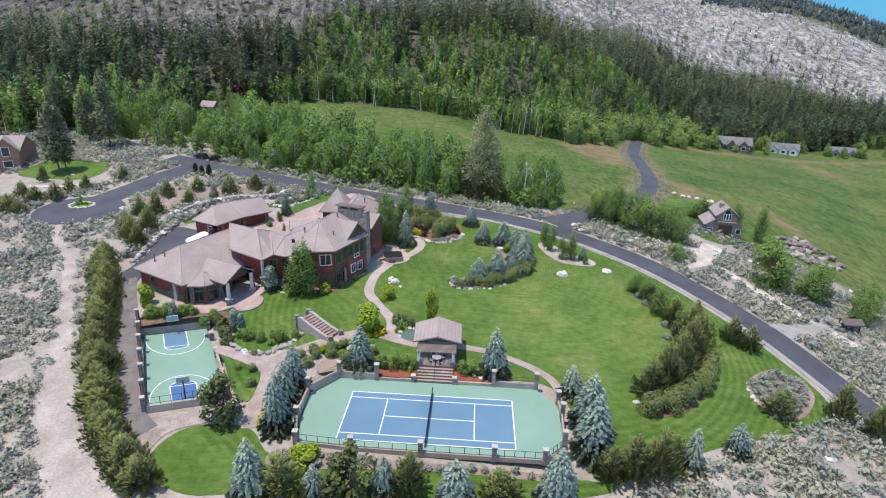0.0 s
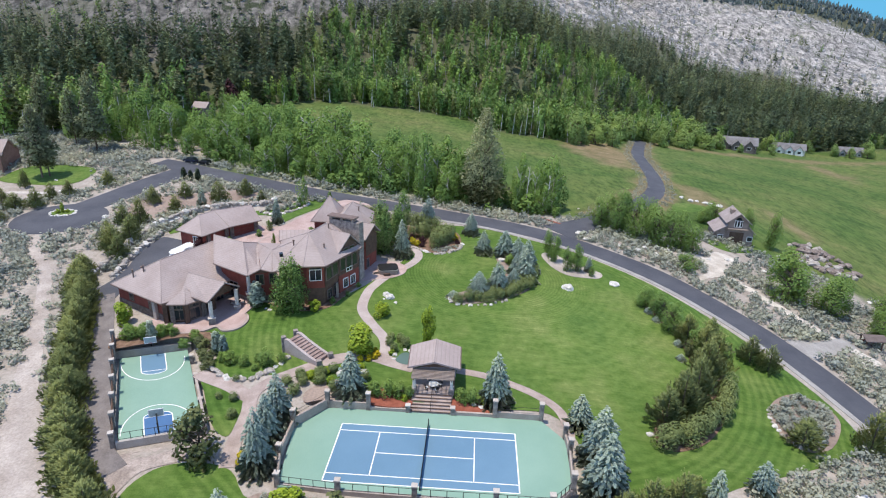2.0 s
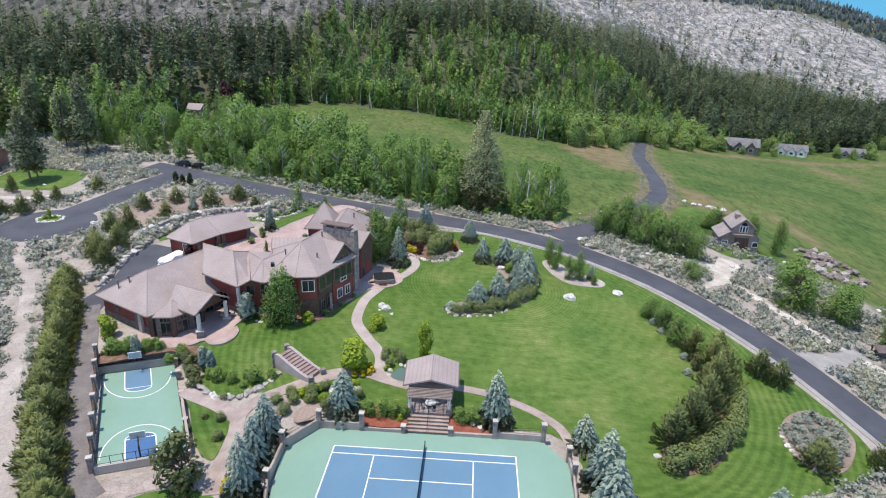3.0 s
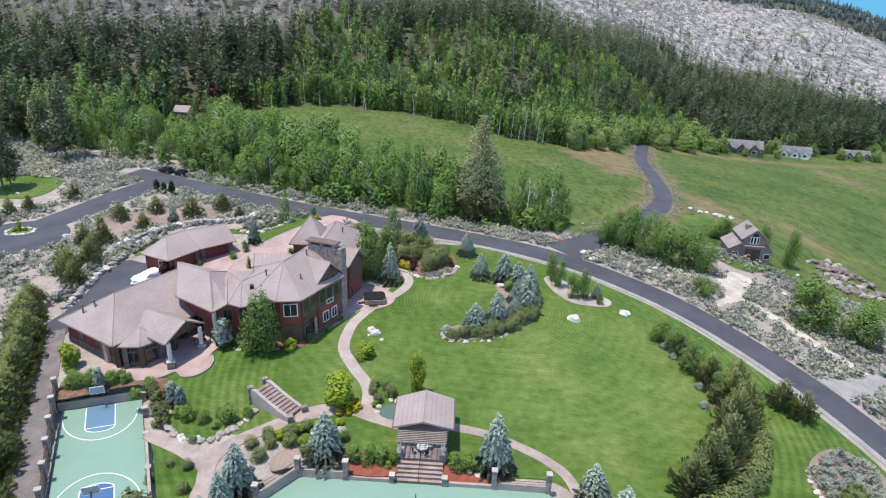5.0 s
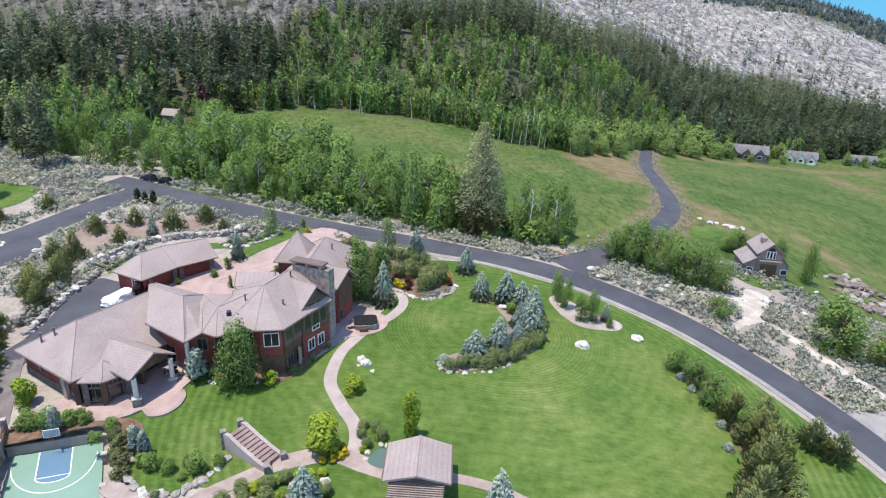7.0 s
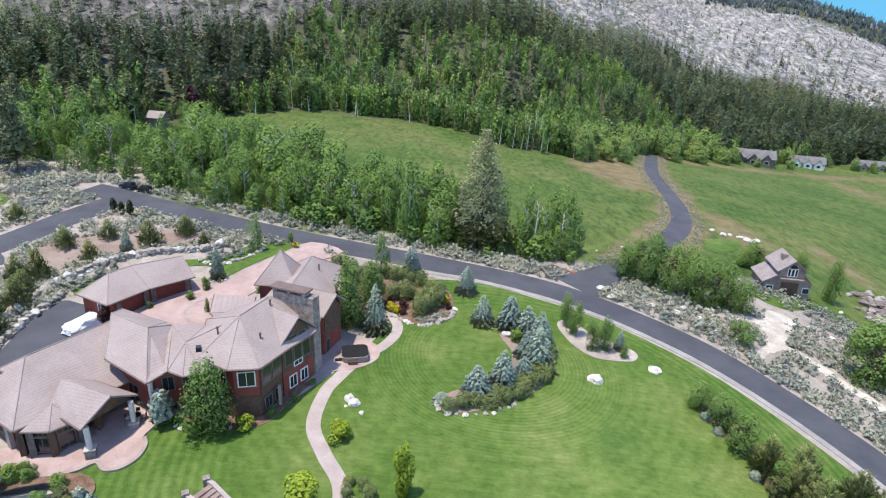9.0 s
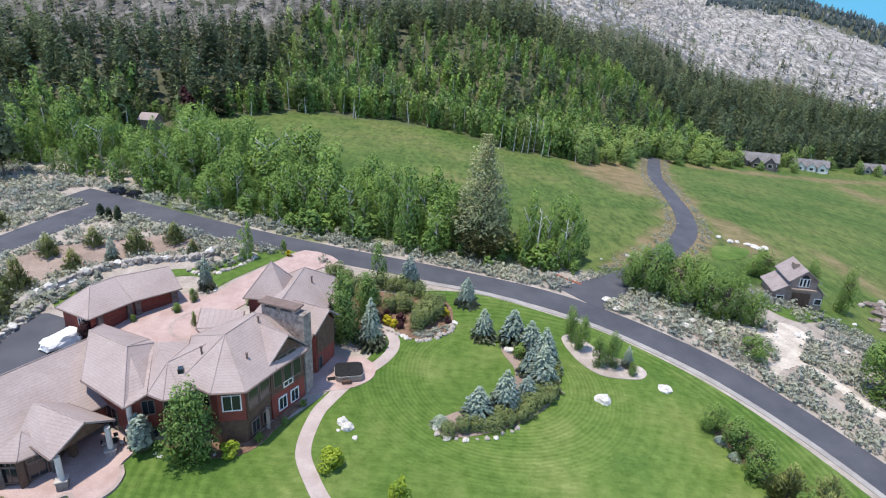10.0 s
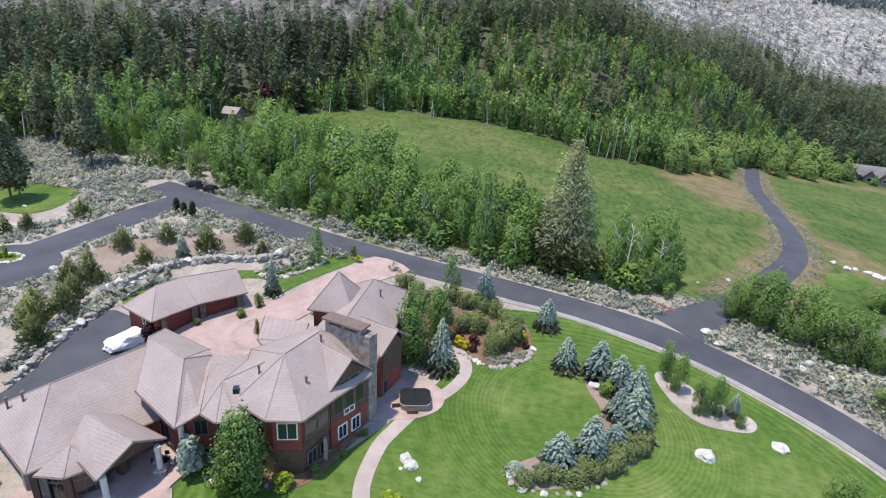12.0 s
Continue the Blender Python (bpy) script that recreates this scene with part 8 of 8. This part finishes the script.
for x, y, h, w in ((-9.4, 68.0, 1.6, 2.1), (-6.9, 67.2, 1.7, 2.2), (-6.7, 65.2, 1.4, 2.0), (1.2, 68.7, 1.3, 1.9), (-54.6, 55.0, 3.2, 3.4)):
    plant("plum_shrub", "plum", x, y, h, w, "dark burgundy rounded shrub", "shrub", "burgundy shrubs")
for x, y, h, w in ((-23.4, 33.6, 1.9, 3.4), (-20.6, 36.4, 1.3, 1.8), (-18.6, 39.6, 1.0, 1.6), (-17.2, 43.4, 1.0, 1.4)):
    plant("wall_shrub", "lime" if w > 3 else "shrub", x, y, h, w, "leafy shrub under the mansion's windows", "shrub", "shrubs under the windows")
fill([(53.6, 19.6), (53.2, 15.0), (55.6, 13.0), (60.0, 15.2), (64.0, 21.0), (63.6, 24.0), (60.0, 25.6), (57.0, 23.6)], 46, "grey_shrub", "sageball", (0.9, 1.6), (1.9, 2.8), "grey-green shrub in the stone-edged bed", "shrub", "grey shrubs in the end bed", 7, 1.15)
fill([(-18, -8.4), (16, -8.6), (16, -9.2), (0, -9.4), (-12, -10.2), (-18, -10.6)], 30, "grey_shrub", "sageball", (0.7, 1.2), (1.4, 2.2), "grey twiggy shrub along the court fence", "shrub", "grey shrubs along the fence", 9, 1.3)
plant("gold_shrub", "lime", -15.0, -9.4, 2.2, 5.6, "wide yellow-green shrub below the court", "shrub")
plant("gold_shrub", "gold", -22.6, -3.4, 1.8, 2.4, "yellow shrub at the end of the path", "shrub")
for x, y, h, w in ((-28.2, 8.2, 1.2, 1.9), (-27.2, 4.8, 1.2, 2.0), (-30.6, 8.4, 0.9, 1.4), (-29.6, 12.6, 0.9, 1.6), (-32.6, 7.0, 1.3, 1.8)):
    plant("round_shrub", "clipped", x, y, h, w, "small rounded shrub on the lawn edge", "shrub", "round shrubs beside the paths")
fill([(-49.5, 79.5), (-45.5, 79.0), (-42.0, 82.0), (-41.0, 87.0), (-46.0, 88.0), (-48.0, 84.0)], 18, "grey_shrub", "sageball", (0.8, 1.4), (1.6, 2.4), "grey-green shrub behind the stone row", "shrub", "shrubs behind the stone row", 12, 1.3)
for x, y, h, w in ((-44.6, 64.2, 1.6, 2.4), (-50.2, 60.2, 1.3, 1.6), (-43.4, 67.6, 2.6, 2.2), (-39.9, 60.2, 2.6, 1.3), (-33.6, 68.0, 1.4, 2.2), (-34.6, 90.6, 2.6, 2.0)):
    plant("courtyard_shrub", "shrub", x, y, h, w, "green shrub beside the courtyard", "shrub", "shrubs beside the courtyard")
for x, y, h, w in ((-99.8, 73.4, 1.2, 1.8), (-97.6, 73.9, 1.0, 1.6), (-98.8, 73.7, 2.6, 1.5)):
    plant("island_shrub", "lime", x, y, h, w, "yellow-green shrub on the turning circle's island", "shrub", "shrubs of the island")
fill([(-70.4, 44.0), (-67.8, 44.0), (-68.4, 58.0), (-66.6, 64.0), (-62.0, 71.0), (-64.4, 75.0), (-69.4, 66.0), (-70.6, 57.0)], 44, "grey_shrub", "sageball", (0.8, 1.6), (1.6, 2.6), "grey-green shrub between the boulder walls", "shrub", "shrubs between the boulder walls", 31, 1.0)
fill([(-4.6, 63.4), (-2.8, 62.8), (0.8, 65.6), (1.8, 67.6), (0.4, 67.0), (-2.4, 64.6)], 16, "groundcover", "sageball", (0.4, 0.6), (1.3, 1.8), "low grey-green groundcover behind the stone edge", "shrub", "groundcover of the raised bed", 33, 0.7)
plant("burgundy_tree", "plum", -104.6, 196.0, 12.0, 8.6, "dark burgundy broadleaf tree near a cabin", "tree")
for x, y, h in ((-124.1, 154.7, 12.0), (-9.8, 100.0, 15.0), (19.5, 100.6, 12.5), (25.4, 100.4, 11.0), (31.7, 237.4, 17.0), (34.5, 238.5, 15.0), (29.0, 236.0, 13.0)):
    s = Shape()
    z = land(x, y)
    s.tube((x, y, z - 0.3), (x + 0.5, y, z + h), 0.24, 0.06, 6)
    for k in range(7):
        u, a = 0.35 + 0.09 * k, k * 2.4
        s.tube((x + 0.5 * u, y, z + h * u), (x + 0.5 * u + 1.5 * math.cos(a), y + 1.5 * math.sin(a), z + h * (u + 0.1)), 0.09, 0.03, 5)
    thing("dead_tree", s, PALEBARK, "bare bleached dead aspen trunk", "tree", "dead trees")

# --- hot tub, covered vehicle, cars ---
def rounded_box(x, y, z, sx, sy, sz, r, turn, steps=4):
    pts = []
    for cx, cy, a0 in ((1, 1, 0), (-1, 1, 90), (-1, -1, 180), (1, -1, 270)):
        for k in range(steps + 1):
            a = radians(a0 + 90 * k / steps)
            pts.append((cx * (sx / 2 - r) + r * math.cos(a), cy * (sy / 2 - r) + r * math.sin(a)))
    c, s = math.cos(radians(turn)), math.sin(radians(turn))
    return Shape().prism([(x + c * u - s * v, y + s * u + c * v) for u, v in pts], z, z + sz)


tz = land(-12.5, 50.9) + 0.1
tub = thing("hot_tub", None, None, "square hot tub with a black cover on the terrace", "hot tub")
part("shell", rounded_box(-12.5, 50.9, tz, 4.0, 3.5, 0.8, 0.8, 14), TRIM, tub, "taupe panelled shell")
part("rim", rounded_box(-12.5, 50.9, tz + 0.8, 4.2, 3.7, 0.1, 0.85, 14), CONCRETE, tub, "pale rim")
part("cover", rounded_box(-12.5, 50.9, tz + 0.9, 4.1, 3.6, 0.16, 0.85, 14), BLACK, tub, "black padded cover")
part("cover_fold", Shape().tube((-12.07, 49.2, tz + 1.06), (-12.93, 52.6, tz + 1.06), 0.05, 0.05, 6), BLACK, tub)
part("step", Shape().box(-12.4, 48.8, tz + 0.2, 1.4, 0.5, 0.4, 14), BROWN, tub)
mat_z = land(-14.8, 49.6) + 0.15
thing("doormat", Shape().box(-14.8, 49.6, mat_z, 1.1, 0.8, 0.05, 20), BLACK, "dark doormat on the terrace", "mat")
bm = bmesh.new()
bmesh.ops.create_icosphere(bm, subdivisions=4, radius=1.0)
for v in bm.verts:
    p = v.co
    q = Vector((math.copysign(abs(p.x) ** 0.45, p.x), math.copysign(abs(p.y) ** 0.5, p.y), math.copysign(abs(p.z) ** 0.6, p.z)))
    q *= 1 + 0.16 * noise.noise(q * 1.6) + 0.09 * noise.noise(q * 4.2)
    tall = 1.7 if q.x > -0.15 else 1.15
    v.co = Vector((q.x * 3.1, q.y * 1.75, max(q.z, -0.25) * tall * (1 + 0.12 * math.sin(q.y * 5 + q.x * 3))))
me = bpy.data.meshes.new("covered_vehicle")
bm.to_mesh(me)
bm.free()
me.materials.append(WHITE)
tarp = tagged(new("covered_vehicle", me), "vehicle under a rumpled white cover on the drive", "vehicle")
tarp.matrix_world = pose(-57.6, 53.4, land(-57.6, 53.4) + 0.4, 0, 0, 65) @ Matrix.Diagonal((0.9, 0.9, 0.9, 1))


def car(x, y, turn, paint, label):
    """A parked estate car: body, cabin, windows, wheels and lamps."""
    z = land(x, y) + 0.06
    m = Matrix.Translation((x, y, z)) @ Euler((0, 0, radians(turn))).to_matrix().to_4x4()
    top = tagged(new("parked_car"), label, "car", "parked cars")
    top.matrix_world = m
    body = Shape()
    prof = [(-2.3, 0.4), (2.3, 0.4), (2.35, 0.75), (2.2, 0.95), (1.1, 1.05), (-2.2, 1.08), (-2.35, 0.8)]
    n = len(prof)
    body.add([(u, -0.9, w) for u, w in prof] + [(u, 0.9, w) for u, w in prof], [tuple(range(n)), tuple(range(2 * n - 1, n - 1, -1))] + [(i, i + n, (i + 1) % n + n, (i + 1) % n) for i in range(n)])
    part("body", body, paint, top)
    cab = [(-2.1, 1.06), (1.1, 1.04), (0.4, 1.62), (-1.9, 1.66)]
    s = Shape().add([(u, -0.78, w) for u, w in cab] + [(u, 0.78, w) for u, w in cab], [(0, 1, 2, 3), (7, 6, 5, 4)] + [(i, i + 4, (i + 1) % 4 + 4, (i + 1) % 4) for i in range(4)])
    part("cabin", s, GLASS, top, "dark tinted windows")
    part("roof", Shape().box(-0.75, 0, 1.68, 2.3, 1.5, 0.07), paint, top)
    for u in (-1.45, 1.45):
        for v in (-0.88, 0.88):
            w = part("wheel", Shape().tube((u, v - 0.1, 0.34), (u, v + 0.1, 0.34), 0.34, 0.34, 14), BLACK, top)
            part("rim", Shape().tube((u, v - 0.12, 0.34), (u, v + 0.12, 0.34), 0.2, 0.2, 10), CONCRETE, w)
    for v in (-0.65, 0.65):
        part("headlight", Shape().box(2.32, v, 0.78, 0.06, 0.35, 0.14), WHITE, top)
    return top


car(-86.2, 117.2, 160, surface("dark_blue_car_paint", (0.015, 0.02, 0.035), (0.02, 0.026, 0.045), 1, 8, 0.25, 0, speck=0.03), "dark blue parked car at the roadside")
car(-80.8, 115.4, 160, surface("black_car_paint", (0.01, 0.01, 0.012), (0.016, 0.016, 0.018), 1, 8, 0.25, 0, speck=0.03), "black parked car at the roadside")


# --- barn and neighbouring houses ---
def gable_block(parent, cx, cy, z0, turn, w, d, eave, ridge, wall, over=0.5, roof_mat=None, name="wing"):
    """A block with a gable roof; the gables face along its depth."""
    c, s = math.cos(radians(turn)), math.sin(radians(turn))

    def at(u, v, z):
        return cx + c * u - s * v, cy + s * u + c * v, z
    body = Shape()
    pts = [at(-w / 2, -d / 2, z0), at(w / 2, -d / 2, z0), at(w / 2, -d / 2, eave), at(0, -d / 2, ridge), at(-w / 2, -d / 2, eave)]
    pts += [at(-w / 2, d / 2, z0), at(w / 2, d / 2, z0), at(w / 2, d / 2, eave), at(0, d / 2, ridge), at(-w / 2, d / 2, eave)]
    body.add(pts, [(0, 1, 2, 3, 4), (9, 8, 7, 6, 5), (1, 6, 7, 2), (0, 4, 9, 5), (2, 7, 8, 3), (3, 8, 9, 4)])
    ob = part(name, body, wall, parent)
    k = (ridge - eave) / (w / 2)
    ro = [at(-w / 2 - over, -d / 2 - over, eave - k * over + 0.15), at(w / 2 + over, -d / 2 - over, eave - k * over + 0.15), at(w / 2 + over, d / 2 + over, eave - k * over + 0.15), at(-w / 2 - over, d / 2 + over, eave - k * over + 0.15), at(0, -d / 2 - over, ridge + 0.15), at(0, d / 2 + over, ridge + 0.15)]
    part("roof", Shape().slab(ro, [(0, 4, 5, 3), (4, 1, 2, 5)], 0.2), roof_mat or ROOF, ob)
    return at, ob


def house_window(parent, at, u, v, z, w, h, turn, frame_mat=None):
    x, y, _ = at(u, v, 0)
    f = part("window", Shape().box(x, y, z, w + 0.3, 0.16, h + 0.3, turn), frame_mat or WHITE, parent)
    part("pane", Shape().box(x, y, z, w, 0.22, h, turn), GLASS, f)


SHINGLE = surface("mauve_grey_shingle", (0.27, 0.225, 0.22), (0.35, 0.30, 0.295), 0.4, 3, 0.9)
bz = land(80, 102.5)
barn = thing("barn", None, None, "weathered brown timber barn with a raised central gable", "barn")
at, ob = gable_block(barn, 81.2, 106.6, bz - 2.0, -8, 5.6, 8.4, bz + 6.5, bz + 8.8, BARNWOOD, 0.7, SHINGLE, "tower")
tower_at = at


def at(u, v, z):
    return tower_at(u * 0.78, v + 0.8, z)


for side in (-1, 1):
    u0, u1, zi, zo = side * 3.6, -7.4 if side < 0 else 5.9, bz + 5.0, bz + 3.2
    ends = [(u0, -4.9), (u1, -4.9), (u1, 3.2), (u0, 3.2)][::side]
    tops = [zi if u == u0 else zo for u, v in ends]
    wing = part("wing", Shape().prism([at(u, v, 0)[:2] for u, v in ends], bz - 2.5, tops), BARNWOOD, barn)
    over = [(u0, -5.5), (u1 + side * 0.6, -5.5), (u1 + side * 0.6, 3.8), (u0, 3.8)][::side]
    part("roof", Shape().slab([at(u, v, zi + 0.35 if u == u0 else zo - 0.05) for u, v in over], [(0, 1, 2, 3)], 0.2), SHINGLE, wing)
    house_window(wing, at, (u0 + u1) / 2, -4.95, bz + 1.5, 1.3, 1.2, -8)
# Flat dark box paints the shade of the open front below the balcony.
part("barn_opening", Shape().box(*at(0, -5.04, 0)[:2], bz + 1.6, 3.8, 0.1, 3.4, -8), BROWN, ob, "dark brown sheet standing in for the shaded opening")
house_window(ob, at, 0, -5.02, bz + 5.8, 1.9, 1.7, -8)
rim = [(0.95 * math.cos(math.pi * k / 10), bz + 6.85 + 0.85 * math.sin(math.pi * k / 10)) for k in range(11)]
fan = Shape()
fan.add([at(u, -5.0, z) for u, z in rim] + [at(u, -5.14, z) for u, z in rim],
        [tuple(range(11)), tuple(range(21, 10, -1))] + [(k, k + 11, (k + 1) % 11 + 11, (k + 1) % 11) for k in range(11)])
part("fanlight", fan, GLASS, ob, "arched dark fanlight")
for u in (-0.5, 0.5):
    part("mullion", Shape().box(*at(u, -5.16, 0)[:2], bz + 5.8, 0.3, 0.1, 1.8, -8), WHITE, ob)
part("balcony", Shape().box(*at(0, -5.4, 0)[:2], bz + 4.3, 5.2, 1.0, 0.22, -8), TRIM, ob)
part("cupola", Shape().box(*at(-1.4, -1.0, 0)[:2], bz + 8.5, 1.1, 1.6, 1.2, -8), TRIM, ob)
kz = land(89.5, 52.5)
shelter = thing("gate_shelter", None, None, "small dark-roofed timber shelter beside the field drive", "shelter")
for u, v in ((-1.6, -1.1), (1.6, -1.1), (1.6, 1.1), (-1.6, 1.1)):
    part("post", Shape().box(89.5 + u, 52.5 + v, kz + 1.0, 0.22, 0.22, 2.6), BROWN, shelter)
part("back_wall", Shape().box(89.5, 53.6, kz + 0.6, 3.2, 0.16, 1.4), REDWALL, shelter)
part("roof", Shape().slab([(87.3, 50.8, kz + 2.2), (91.7, 50.8, kz + 2.2), (91.7, 54.2, kz + 2.2), (87.3, 54.2, kz + 2.2), (87.3, 52.5, kz + 3.0), (91.7, 52.5, kz + 3.0)], [(0, 1, 5, 4), (4, 5, 2, 3)], 0.16), surface("dark_brown_shingle", (0.11, 0.085, 0.078), (0.17, 0.135, 0.125), 0.6, 6, 0.9), shelter, "dark brown gable roof")

for x, y, turn, scale, wall, lab in ((180, 345, -18, 1.0, surface("grey_brown_siding", (0.15, 0.12, 0.105), (0.22, 0.185, 0.16), 0.5, 4, 0.9), "grey-brown country house beyond the meadow"), (227, 368, -18, 0.82, surface("cream_siding", (0.80, 0.77, 0.70), (0.86, 0.83, 0.77), 0.5, 4, 0.9), "white single-storey house beyond the meadow"), (275, 378, -10, 0.7, surface("tan_siding", (0.36, 0.32, 0.28), (0.44, 0.4, 0.36), 0.5, 4, 0.9), "tan house among trees beyond the meadow")):
    z = land(x, y)
    far = thing("country_house", None, None, lab, "house", "houses beyond the meadow")
    grey = surface("grey_shingle", (0.15, 0.142, 0.145), (0.22, 0.21, 0.212), 0.4, 3, 0.9)
    c, s = math.cos(radians(turn)), math.sin(radians(turn))
    at, ob = gable_block(far, x, y, z - 4, turn + 90, 10 * scale, 26 * scale, z + 4.4 * scale, z + 8.6 * scale, wall, 0.6, grey, "main_block")
    for k in (-7.5, 0.5, 8.0):
        q = (x + c * k * scale + s * 5.4 * scale, y + s * k * scale - c * 5.4 * scale)
        a2, o2 = gable_block(far, q[0], q[1], z - 4, turn, 6.0 * scale, 6 * scale, z + 3.8 * scale, z + 7.2 * scale, wall, 0.5, grey, "gable_wing")
        house_window(o2, a2, 0, -3.05 * scale, z + 2.2 * scale, 2.4 * scale, 1.8 * scale, turn)
    for k in (-11, 4.4, 12):
        house_window(ob, at, -5.05 * scale, -k * scale, z + 2.2, 0.3, 1.6, turn + 90)
nz = land(-139, 103)
neighbour = thing("neighbour_house", None, None, "brick neighbouring house with a steep brown roof", "house")
BRICK = surface("rose_brick", (0.24, 0.13, 0.10), (0.33, 0.19, 0.15), 0.8, 6, 0.9)
gable_block(neighbour, -146, 106, nz - 3, 100, 10, 16, nz + 5.2, nz + 9.0, BRICK, 0.6)
at, ob = gable_block(neighbour, -140.5, 102.0, nz - 3, 35, 6.5, 7, nz + 5.8, nz + 9.4, BRICK, 0.5, None, "gable_wing")
house_window(ob, at, 0, -3.55, nz + 5.4, 1.8, 2.6, 35)
house_window(ob, at, 0, -3.55, nz + 1.6, 2.2, 1.8, 35)
cz = land(-112.3, 184)
cabin = thing("cabin", None, None, "small brown cabin roof among the aspens", "house")
gable_block(cabin, -112.3, 184, cz - 2, 80, 4.6, 6.0, cz + 3.6, cz + 5.4, BARNWOOD, 0.6)
